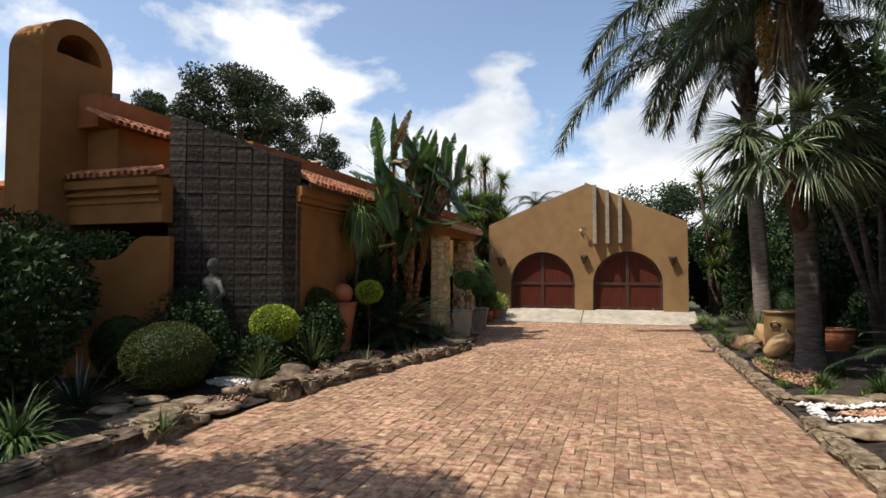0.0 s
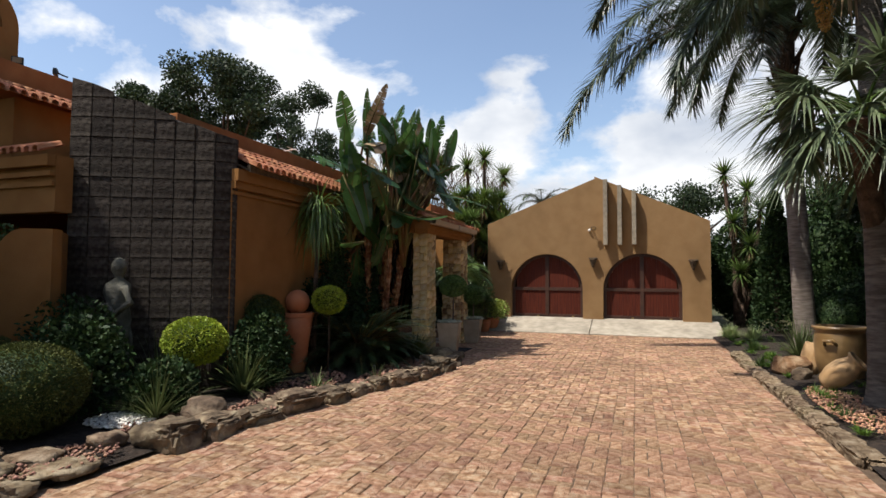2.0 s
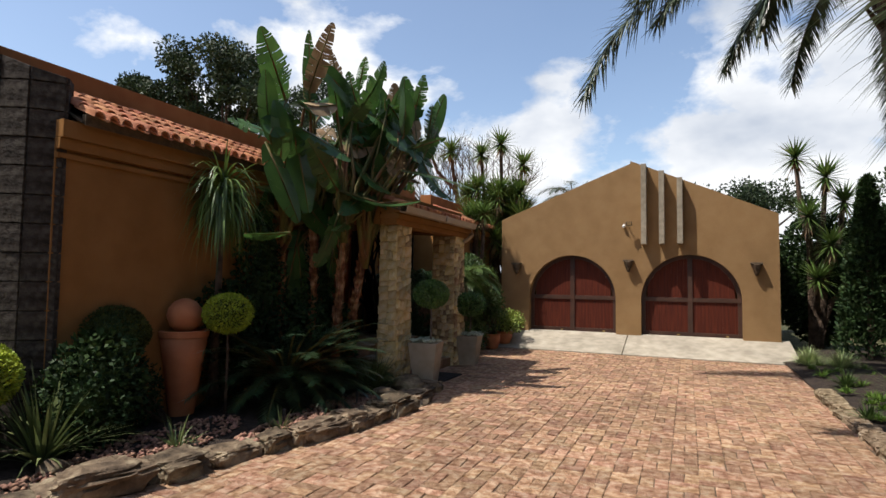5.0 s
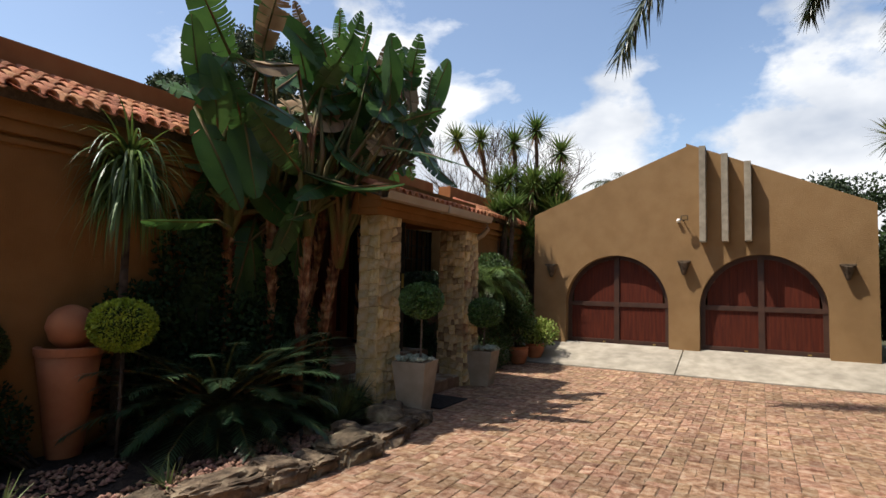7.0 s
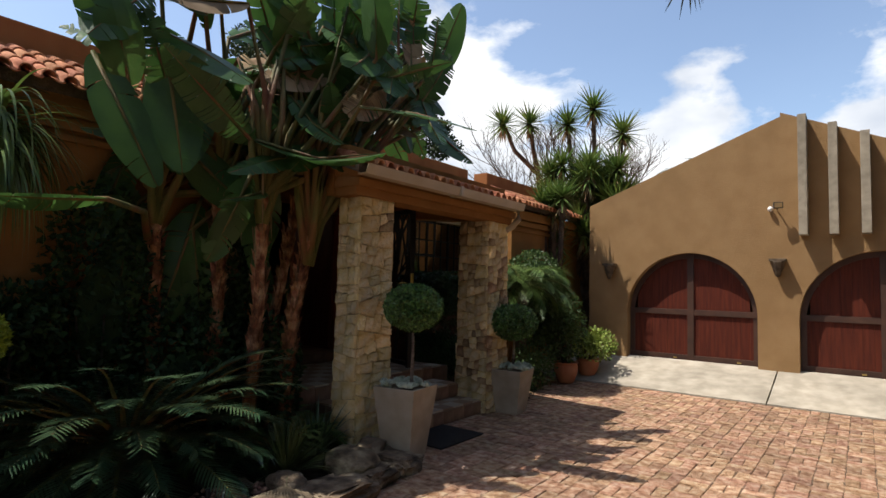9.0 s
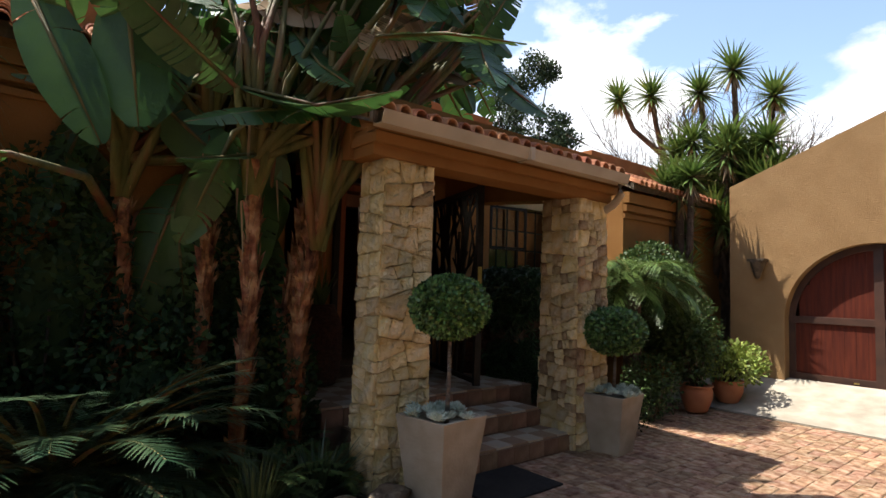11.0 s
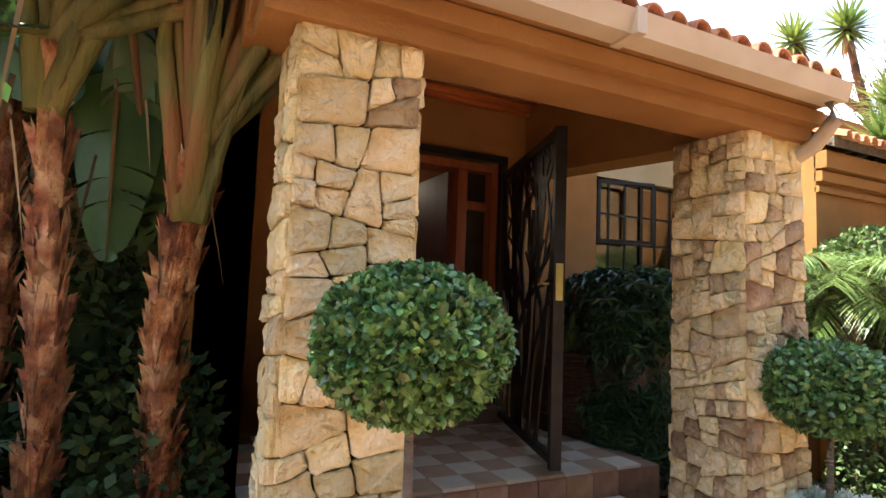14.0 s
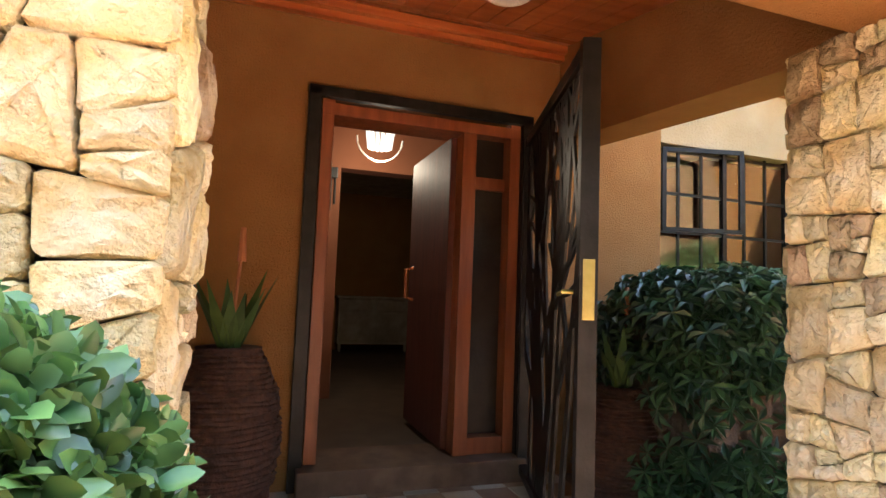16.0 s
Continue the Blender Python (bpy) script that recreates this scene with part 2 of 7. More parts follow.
    floor_tile_pale=mat("pale_floor_tile", [(0.400, 0.320, 0.224), (0.464, 0.384, 0.288)], 0.6, 5.0, 0.04, 30, objrand=0.1),
    trunk=mat("palm_trunk", [(0.128, 0.100, 0.080), (0.240, 0.200, 0.168)], 0.9, 5.0, 0.5, 14, stretch=(1, 1, 5)),
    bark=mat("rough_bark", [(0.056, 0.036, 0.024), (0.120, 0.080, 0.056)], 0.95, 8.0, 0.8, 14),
    banana_trunk=mat("shaggy_trunk", [(0.07, 0.026, 0.013), (0.28, 0.115, 0.05), (0.5, 0.3, 0.16)], 0.9, 9.0, 0.6, 14, island=0.35, ramp_pos=(0.3, 0.7)),
    petiole=mat("leaf_stalk", [(0.055, 0.065, 0.014), (0.13, 0.115, 0.032), (0.17, 0.075, 0.03)], 0.65, 7.0, 0.2, 20, island=0.3, stretch=(1, 1, 0.25), detail=8.0),
    banana=mat("banana_leaf", [(0.034, 0.084, 0.020), (0.060, 0.13, 0.028)], 0.4, 3.0, 0.1, 12, island=0.2, translucent=0.3, spec=0.45),
    box=mat("box_leaf", [(0.046, 0.054, 0.014), (0.082, 0.092, 0.024)], 0.65, 8.0, island=0.4, translucent=0.15, spec=0.12),
    lime=mat("lime_leaf", [(0.220, 0.300, 0.025), (0.360, 0.420, 0.040)], 0.5, 8.0, island=0.35, translucent=0.08),
    topiary=mat("topiary_leaf", [(0.045, 0.108, 0.028), (0.135, 0.235, 0.062)], 0.32, 20.0, island=0.5, translucent=0.2, spec=0.5),
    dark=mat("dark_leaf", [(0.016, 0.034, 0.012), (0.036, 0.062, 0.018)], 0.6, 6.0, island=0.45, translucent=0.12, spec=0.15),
    mid=mat("mid_leaf", [(0.040, 0.072, 0.018), (0.080, 0.120, 0.032)], 0.5, 6.0, island=0.4, translucent=0.2),
    yellow=mat("yellow_green_leaf", [(0.160, 0.220, 0.040), (0.280, 0.330, 0.070)], 0.5, 6.0, island=0.35, translucent=0.25),
    tree=mat("tree_leaf", [(0.022, 0.040, 0.014), (0.048, 0.068, 0.024)], 0.6, 0.8, island=0.45, translucent=0.15),
    frond=mat("palm_frond", [(0.026, 0.042, 0.020), (0.07, 0.096, 0.046)], 0.4, 3.0, island=0.35, translucent=0.15, spec=0.5),
    fan=mat("fan_frond", [(0.080, 0.112, 0.052), (0.152, 0.184, 0.096)], 0.4, 3.0, island=0.3, translucent=0.15, spec=0.5),
    yucca=mat("yucca_leaf", [(0.064, 0.112, 0.024), (0.136, 0.200, 0.048)], 0.4, 3.0, island=0.35, translucent=0.2, spec=0.5),
    dry=mat("dry_leaf", [(0.208, 0.136, 0.072), (0.304, 0.216, 0.128)], 0.9, 5.0, island=0.3, translucent=0.1),
    grass=mat("grass_blade", [(0.064, 0.088, 0.028), (0.128, 0.152, 0.056)], 0.5, 4.0, island=0.4, translucent=0.2),
    cycad=mat("cycad_leaf", [(0.016, 0.040, 0.018), (0.040, 0.068, 0.028)], 0.3, 4.0, island=0.3, spec=0.6),
    succulent=mat("succulent", [(0.30, 0.36, 0.28), (0.52, 0.56, 0.46)], 0.55, 8.0, island=0.2),
    fruit=mat("palm_fruit", [(0.336, 0.160, 0.032), (0.440, 0.240, 0.064)], 0.6, 5.0, island=0.3),
    white=mat("white_enamel", [(0.700, 0.680, 0.620), (0.800, 0.780, 0.720)], 0.4, 5.0),
    cream=mat("aged_cream_paint", [(0.272, 0.224, 0.160), (0.384, 0.320, 0.240)], 0.7, 6.0, 0.05, 20),
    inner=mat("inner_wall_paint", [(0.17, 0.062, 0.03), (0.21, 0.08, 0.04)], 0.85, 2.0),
    rubber=mat("rubber_mat", [(0.016, 0.014, 0.013), (0.028, 0.024, 0.021)], 0.9, 30.0, 0.2, 90),
    glass=glass_mat("window_glass"),
    obscure=mat("obscured_door_glass", [(0.02, 0.014, 0.01), (0.035, 0.025, 0.018)], 0.35, 6.0, 0.05, 40, spec=0.3),
)

# ---- tools ----


def mesh_of(name, verts, faces, material, smooth=False):
    me = bpy.data.meshes.new(name)
    me.from_pydata([tuple(v) for v in verts], [], faces)
    me.materials.append(material)
    if smooth:
        me.polygons.foreach_set("use_smooth", [True] * len(me.polygons))
    me.update()
    return me


def part(name, bm, material, parent=None, label="", kind="", smooth=False):
    """One mesh object of the bmesh (or of a mesh), under its thing."""
    if isinstance(bm, bpy.types.Mesh):
        me = bm
    else:
        bmesh.ops.recalc_face_normals(bm, faces=bm.faces)
        me = bpy.data.meshes.new(name)
        bm.to_mesh(me)
        bm.free()
        me.materials.append(material)
        if smooth:
            me.polygons.foreach_set("use_smooth", [True] * len(me.polygons))
    ob = new(name, me)
    ob.parent = parent
    return tagged(ob, label, "", "", kind)


def empty(name, place, label, category, group=""):
    ob = new(name)
    ob.location = place
    ob.empty_display_size = 0.1
    return tagged(ob, label, category, group)


def box(bm, lo, hi, bevel=0.0):
    r = bmesh.ops.create_cube(bm, size=1.0)
    vs = r["verts"]
    bmesh.ops.scale(bm, vec=[max(1e-4, hi[i] - lo[i]) for i in range(3)], verts=vs)
    bmesh.ops.translate(bm, vec=[(hi[i] + lo[i]) / 2 for i in range(3)], verts=vs)
    if bevel:
        es = list({e for v in vs for e in v.link_edges})
        bmesh.ops.bevel(bm, geom=es, offset=bevel, segments=2, affect="EDGES", profile=0.7)
    return bm


def boxed(lo, hi, bevel=0.0):
    return box(bmesh.new(), lo, hi, bevel)


def lathe(profile, seg=32, square=False, centre=(0, 0, 0), wob=0.0):
    """A turned body of (radius, height) pairs."""
    bm = bmesh.new()
    n = 4 if square else seg
    rings = []
    for r, z in profile:
        ring = []
        for i in range(n):
            a = 2 * math.pi * (i + (0.5 if square else 0)) / n
            rr = r * (1.4142 if square else 1) * (1 + wob * noise.noise(Vector((math.cos(a) * 2, math.sin(a) * 2, z * 4))))
            ring.append(bm.verts.new((centre[0] + rr * math.cos(a), centre[1] + rr * math.sin(a), centre[2] + z)))
        rings.append(ring)
    for a, b in zip(rings, rings[1:]):
        for i in range(n):
            bm.faces.new((a[i], a[(i + 1) % n], b[(i + 1) % n], b[i]))
    bm.faces.new(rings[0][::-1])
    bm.faces.new(rings[-1])
    return bm


def tube(bm, pts, radii, seg=8, cap=True):
    rings = []
    pts = [Vector(p) for p in pts]
    for i, p in enumerate(pts):
        d = (pts[min(i + 1, len(pts) - 1)] - pts[max(i - 1, 0)]).normalized()
        u = d.cross(Vector((0, 0, 1)) if abs(d.z) < 0.95 else Vector((1, 0, 0))).normalized()
        v = d.cross(u)
        r = radii[i] if isinstance(radii, (list, tuple)) else radii
        rings.append([bm.verts.new(p + (u * math.cos(2 * math.pi * k / seg) + v * math.sin(2 * math.pi * k / seg)) * r) for k in range(seg)])
    for a, b in zip(rings, rings[1:]):
        for k in range(seg):
            bm.faces.new((a[k], a[(k + 1) % seg], b[(k + 1) % seg], b[k]))
    if cap:
        bm.faces.new(rings[0][::-1])
        bm.faces.new(rings[-1])
    return bm


def rand_dirs(rng, n):
    v = rng.normal(size=(n, 3))
    return v / np.linalg.norm(v, axis=1)[:, None]


def leaves_mesh(name, pts, nrm, length, width, material, rng, tilt=0.6, fine=False):
    """One small folded leaf at every point, leaning out along its normal."""
    n = len(pts)
    d = nrm * tilt + rand_dirs(rng, n) * 0.75
    d /= np.linalg.norm(d, axis=1)[:, None]
    s = np.cross(d, rand_dirs(rng, n))
    s /= np.linalg.norm(s, axis=1)[:, None] + 1e-6
    up = np.cross(s, d)
    sgn = np.sign((up * nrm).sum(1))[:, None]
    up, s = up * sgn, s * sgn
    ln = (length * rng.uniform(0.6, 1.25, n))[:, None]
    wd = (width * rng.uniform(0.7, 1.2, n))[:, None]
    if fine:
        prof = [(0, 0, 0), (0.18, -0.34, 0.05), (0.18, 0.34, 0.05), (0.5, -0.5, 0.05), (0.5, 0.5, 0.05), (0.82, -0.36, -0.03), (0.82, 0.36, -0.03), (1.0, 0, -0.14), (0.3, 0, -0.02), (0.66, 0, -0.06)]
        fs = [(0, 8, 1), (0, 2, 8), (1, 8, 3), (8, 2, 4), (3, 8, 9, 5), (8, 4, 6, 9), (5, 9, 7), (9, 6, 7)]
    else:
        prof = [(0, 0, 0), (0.5, -0.5, 0.06), (1.0, 0, -0.05), (0.5, 0.5, 0.06)]
        fs = [(0, 1, 2, 3)]
    k = len(prof)
    v = np.zeros((n, k, 3))
    for i, (a, b, c) in enumerate(prof):
        v[:, i] = pts + d * ln * a + s * wd * b + up * ln * c
    verts = v.reshape(-1, 3)
    counts, idx = [], []
    base = np.arange(n)[:, None] * k
    loops = np.concatenate([base + np.array(f)[None, :] for f in fs], axis=1).reshape(-1)
    sizes = np.tile([len(f) for f in fs], n)
    me = bpy.data.meshes.new(name)
    me.vertices.add(len(verts))
    me.vertices.foreach_set("co", verts.ravel())
    me.loops.add(len(loops))
    me.loops.foreach_set("vertex_index", loops)
    me.polygons.add(len(sizes))
    me.polygons.foreach_set("loop_start", np.concatenate([[0], np.cumsum(sizes)[:-1]]))
    me.polygons.foreach_set("loop_total", sizes)
    me.materials.append(material)
    me.update(calc_edges=True)
    return me


def blob_points(rng, n, centre, radii, depth=0.12, flat=0.0, lumps=0.0):
    """Points in the outer shell of an ellipsoid, and their normals."""
    d = rand_dirs(rng, n)
    if flat:
        d[:, 2] = np.abs(d[:, 2]) * np.where(rng.random(n) < flat, 1, np.sign(d[:, 2]))
    r = 1 - depth * rng.random(n) ** 1.4
    if lumps:
        r = r * (1 + lumps * np.sin(d[:, 0] * 7 + centre[0]) * np.sin(d[:, 1] * 6 + 1) * np.cos(d[:, 2] * 5))
    R = np.array(radii)
    p = np.array(centre) + d * R * r[:, None]
    nn = d / R
    return p, nn / np.linalg.norm(nn, axis=1)[:, None]


def bush(name, centre, radii, n, leaf, material, label, category="bush", base=None, seed=1, core=True, group="", fine=False,
         stem=None, depth=0.12, lumps=0.04, tilt=0.6, width=0.55):
    """A clipped or loose bush: stems within, a dark solid core for the shade inside, a skin of leaves."""
    rng = np.random.default_rng(seed)
    b = base or (centre[0], centre[1], 0.0)
    top = empty(name, b, label, category, group)
    c = [centre[i] - b[i] for i in range(3)]
    p, nn = blob_points(rng, n, c, radii, depth, lumps=lumps)
    part("foliage", leaves_mesh("foliage", p, nn, leaf, leaf * width, material, rng, tilt, fine), None, top)
    bm = bmesh.new()
    if stem:
        tube(bm, [(0, 0, 0), (0.01, 0.0, c[2] * 0.5), (c[0], c[1], c[2])], [stem, stem * 0.8, stem * 0.7], 10)
    else:
        for i in range(7):
            a = i * 0.9
            tube(bm, [(0.04 * math.cos(a), 0.04 * math.sin(a), 0), (c[0] + radii[0] * 0.5 * math.cos(a), c[1] + radii[1] * 0.5 * math.sin(a), c[2])], [0.015, 0.008], 5)
    part("stem", bm, M["trunk"] if fine else M["bark"], top, smooth=True)
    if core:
        # solid lump in dark leaf colour, stands in for shade between the leaves
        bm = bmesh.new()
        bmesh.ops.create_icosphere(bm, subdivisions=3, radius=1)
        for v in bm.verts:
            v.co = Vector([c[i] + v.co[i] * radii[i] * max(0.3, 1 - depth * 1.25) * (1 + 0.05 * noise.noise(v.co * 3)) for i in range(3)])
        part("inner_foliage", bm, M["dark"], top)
    return top


def blade(V, F, base, d, length, width, droop, up=Vector((0, 0, 1)), seg=4, fold=0.15, end=0.05):
    """A long narrow blade that bends down under its weight."""
    d = Vector(d).normalized()
    s = d.cross(up)
    s = s.normalized() if s.length > 1e-3 else Vector((1, 0, 0))
    p = Vector(base)
    start = len(V)
    step = length / seg
    for i in range(seg + 1):
        w = width * (0.75 + 0.5 * math.sin(math.pi * min(1, i / seg + 0.15))) * (1 - (i / seg) ** 2 * (1 - end)) / 2
        V.append(tuple(p - s * w))
        V.append(tuple(p + s * w))
        d = (d - up * droop / seg).normalized()
        p = p + d * step
    for i in range(seg):
        a = start + 2 * i
        F.append((a, a + 1, a + 3, a + 2))


def tuft(name, place, n, length, width, material, label, category="plant", seed=1, spread=0.9, droop=0.9, group="", height=1.0):
    rng = random.Random(seed)
    top = empty(name, place, label, category, group)
    V, F = [], []
    for i in range(n):
        a, t = rng.uniform(0, 2 * math.pi), rng.random() ** 0.7 * spread
        d = (math.cos(a) * t, math.sin(a) * t, height * (1.1 - 0.5 * t))
        r = rng.uniform(0, 0.06)
        blade(V, F, (math.cos(a) * r, math.sin(a) * r, 0), d, length * rng.uniform(0.6, 1.1), width, droop * rng.uniform(0.5, 1.2))
    part("foliage", mesh_of("foliage", V, F, material), None, top)
    return top


def frond(V, F, VR, FR, base, d, length, droop, leaflet, width, n=40, hang=0.5, rng=random, vee=0.35, start=0.12, plume=False):
    """A feather leaf: its leaflets go to V, F, its midrib to VR, FR."""
    d = Vector(d).normalized()
    p = Vector(base)
    up = Vector((0, 0, 1))
    pts = []
    for i in range(n + 1):
        pts.append((p.copy(), d.copy()))
        d = (d - up * droop / n * (0.4 + 1.2 * i / n)).normalized()
        p = p + d * length / n
    for i in range(0, n, 4):
        p0, d0 = pts[i]
        p1, _ = pts[min(i + 4, n)]
        s = d0.cross(up)
        s = s.normalized() if s.length > 1e-3 else Vector((1, 0, 0))
        u = s.cross(d0)
        r0, r1 = 0.022 * (1 - i / n) + 0.003, 0.022 * (1 - (i + 4) / n) + 0.003
        k = len(VR)
        for q, r in ((p0, r0), (p1, r1)):
            VR += [tuple(q - s * r), tuple(q + s * r), tuple(q - u * r)]
        FR += [(k, k + 1, k + 4, k + 3), (k + 1, k + 2, k + 5, k + 4), (k + 2, k, k + 3, k + 5)]
    for i in range(int(n * start), n + 1):
        q, dd = pts[i]
        s = dd.cross(up)
        s = s.normalized() if s.length > 1e-3 else Vector((1, 0, 0))
        u = s.cross(dd)
        t = (i / n - start) / (1 - start)
        ln = leaflet * (0.45 + 0.75 * math.sin(math.pi * (0.12 + 0.78 * t)))
        for side in (-1, 1):
            ld = s * side + dd * (0.55 + 0.5 * t) + u * vee * (rng.uniform(-1.5, 2.2) if plume else rng.uniform(0.3, 1.4)) - up * 0.1
            blade(V, F, q, ld, ln * rng.uniform(0.85, 1.1), width, hang * rng.uniform(0.6, 1.4), seg=3, end=0.1)


def fan_leaf(V, F, hub, d, radius, n, width, rng, droop=0.5, spread=2.5):
    d = Vector(d).normalized()
    side = d.cross(Vector((0, 0, 1)))
    side = side.normalized() if side.length > 1e-3 else Vector((1, 0, 0))
    up = side.cross(d)
    for i in range(n):
        a = (i / (n - 1) - 0.5) * spread
        dd = d * math.cos(a) + side * math.sin(a) + up * 0.12 * math.cos(a * 2)
        blade(V, F, hub, dd, radius * (0.8 + 0.2 * math.cos(a)) * rng.uniform(0.9, 1.05), width, droop * rng.uniform(0.6, 1.5), seg=5, end=0.05)


def rock(name, place, size, turn, label, seed, material=None, category="rock", group="", parent=None, sub=3):
    bm = bmesh.new()
    bmesh.ops.create_icosphere(bm, subdivisions=sub, radius=1)
    off = Vector((seed * 3.1, seed * 1.7, seed))
    for v in bm.verts:
        c = v.co.copy()
        k = 1 + 0.36 * noise.noise(c * 1.3 + off) + 0.26 * abs(noise.noise(c * 2.9 + off)) - 0.2 * abs(noise.noise(c * 5.5 + off)) + (0.08 * noise.noise(c * 9 + off) if sub < 4 else 0.1 * noise.noise(c * 8 + off) + 0.05 * noise.noise(c * 17 + off))
        e = 0.75 if sub < 4 else 0.5
        q = Vector((math.copysign(abs(c.x) ** e, c.x), math.copysign(abs(c.y) ** e, c.y), math.copysign(abs(c.z) ** (e + 0.05), c.z)))
        v.co = Vector((q.x * size[0] * k, q.y * size[1] * k, q.z * size[2] * k))
    bmesh.ops.rotate(bm, cent=(0, 0, 0), matrix=Euler((0, 0, turn)).to_matrix(), verts=bm.verts)
    for v in bm.verts:
        v.co.z = max(v.co.z + size[2] * 0.55, -0.04)
    ob = part(name, bm, material or M["rock"], parent, smooth=sub == 3)
    ob.location = place
    return tagged(ob, label, category, group) if not parent else ob


def pebbles(name, centre, radii, n, size, material, z=0.05):
    rng = random.Random(n)
    V, F = [], []
    for i in range(n):
        a, r = rng.uniform(0, 6.28), math.sqrt(rng.random())
        p = Vector((centre[0] + radii[0] * r * math.cos(a), centre[1] + radii[1] * r * math.sin(a), z + rng.uniform(0, size)))
        p.z = max(p.z, soil_height(p.x, p.y, -1 if p.x < 0 else 1) + size * rng.uniform(0.1, 0.6))
        k = len(V)
        sx, sy, sz = [size * rng.uniform(0.5, 1.1) for _ in range(3)]
        for j in range(5):
            b = a + j * 1.257
            V.append((p.x + sx * math.cos(b), p.y + sy * math.sin(b), p.z))
        V += [(p.x, p.y, p.z + sz * 0.7), (p.x, p.y, p.z - sz * 0.5)]
        for j in range(5):
            F += [(k + j, k + (j + 1) % 5, k + 5), (k + (j + 1) % 5, k + j, k + 6)]
    return tagged(new(name, mesh_of(name, V, F, material, True)), kind="stuff")


def palmate(name, pts, nrm, length, material, rng, n=7):
    """Whorls of drooping leaflets round each point, facing outwards."""
    P, N_ = [], []
    V, F = [], []
    for p, q in zip(pts, nrm):
        p, q = Vector(p), (Vector(q) + Vector(rng.normal(size=3)) * 0.35 + Vector((0, 0, 0.4))).normalized()
        s = q.cross(Vector((0.3, 0.2, 1))).normalized()
        u = q.cross(s)
        ln = length * rng.uniform(0.7, 1.15)
        for k in range(n):
            a = 6.283 * k / n
            d = s * math.cos(a) + u * math.sin(a)
            t = q.cross(d)
            b = len(V)
            V += [tuple(p), tuple(p + d * ln * 0.55 + t * ln * 0.17 + q * 0.01), tuple(p + d * ln - q * ln * 0.25), tuple(p + d * ln * 0.55 - t * ln * 0.17 + q * 0.01)]
            F += [(b, b + 1, b + 2), (b, b + 2, b + 3)]
    return mesh_of(name, V, F, material)

# ---- ground, drive, walls ----


def setting(name, bm, material, label="", smooth=False):
    return part(name, bm, material, None, label, "structure", smooth)


bm = bmesh.new()
N = 40
gv = []
for i in range(N + 1):
    for j in range(N + 1):
        x, y = (i / N * 2 - 1), (j / N * 2 - 1)
        gv.append(bm.verts.new((400 * x * abs(x) ** 1.5, 400 * y * abs(y) ** 1.5, -0.06)))
for i in range(N):
    for j in range(N):
        a = i * (N + 1) + j
        bm.faces.new((gv[a], gv[a + N + 1], gv[a + N + 2], gv[a + 1]))
setting("ground", bm, M["lawn"])

EDGE = [(-4.3, -6.0), (-4.15, 0.0), (-4.08, 2.4), (-4.05, 3.4), (-4.02, 4.24), (-3.92, 4.97), (-3.86, 5.9), (-3.76, 6.8), (-3.58, 7.7),
        (-3.27, 8.8), (-3.0, 9.9), (-2.98, 10.7), (-3.08, 11.4), (-3.25, 11.9)]
KERB = [(1.85, -6.0), (1.8, 0.0), (1.72, 4.0), (1.74, 8.0), (1.76, 11.0), (1.78, 13.6)]
PAVE_TOP = 17.45


def along(path, y):
    for (x0, y0), (x1, y1) in zip(path, path[1:]):
        if y0 <= y <= y1:
            return x0 + (x1 - x0) * (y - y0) / (y1 - y0)
    return path[-1][0]


bm = bmesh.new()
box(bm, (-5.3, -6, -0.05), (3.4, PAVE_TOP, -0.009))
setting("pavement", bm, M["sand"])


def soil_height(x, y, side):
    e = along(EDGE if side < 0 else KERB, min(max(y, -5.9), 13.5))
    t = min(1.0, max(0.0, (e - x if side < 0 else x - e) / 0.9))
    return 0.02 + (0.09 if side < 0 else 0.13) * t + 0.03 * noise.noise(Vector((x * 1.2, y * 1.2, 3.0)))


def bed(name, side, far, y0, y1, label):
    bm = bmesh.new()
    rows = []
    ny, nx = int((y1 - y0) / 0.22), 18
    for j in range(ny + 1):
        y = y0 + (y1 - y0) * j / ny
        e = along(EDGE if side < 0 else KERB, y) + side * 0.1
        row = []
        for i in range(nx + 1):
            x = e + (far - e) * (i / nx) ** 1.6
            row.append(bm.verts.new((x, y, soil_height(x, y, side))))
        rows.append(row)
    for a, b in zip(rows, rows[1:]):
        for i in range(nx):
            bm.faces.new((a[i], a[i + 1], b[i + 1], b[i]))
    return setting(name, bm, M["soil"], smooth=True)


bed("ground_bed", -1, -9.5, -5.9, 11.9, "")
bed("ground_bed", 1, 14.0, -5.9, 19.5, "")

# concrete apron that rises to the garage
bm = bmesh.new()
for x0, x1 in ((-5.4, -1.21), (-1.19, 2.2)):
    vs = [bm.verts.new(p) for p in ((x0, 17.45, 0.01), (x1, 17.45, 0.01), (x1, 18.95, 0.345), (x0, 18.95, 0.345),
                                    (x0, 17.45, -0.1), (x1, 17.45, -0.1), (x1, 18.95, -0.1), (x0, 18.95, -0.1))]
    for f in ((0, 1, 2, 3), (4, 5, 1, 0), (5, 6, 2, 1), (7, 4, 0, 3), (6, 7, 3, 2)):
        bm.faces.new([vs[k] for k in f])
vs = [bm.verts.new(p) for p in ((2.2, 17.45, 0.01), (3.1, 17.45, 0.0), (2.25, 18.95, 0.12), (2.2, 18.95, 0.345))]
bm.faces.new(vs)
setting("pavement_apron", bm, M["concrete"])

# garage
GY, ARCH, SPRING = 18.83, 1.09, 1.18
DOORS = (-2.57, 0.2)


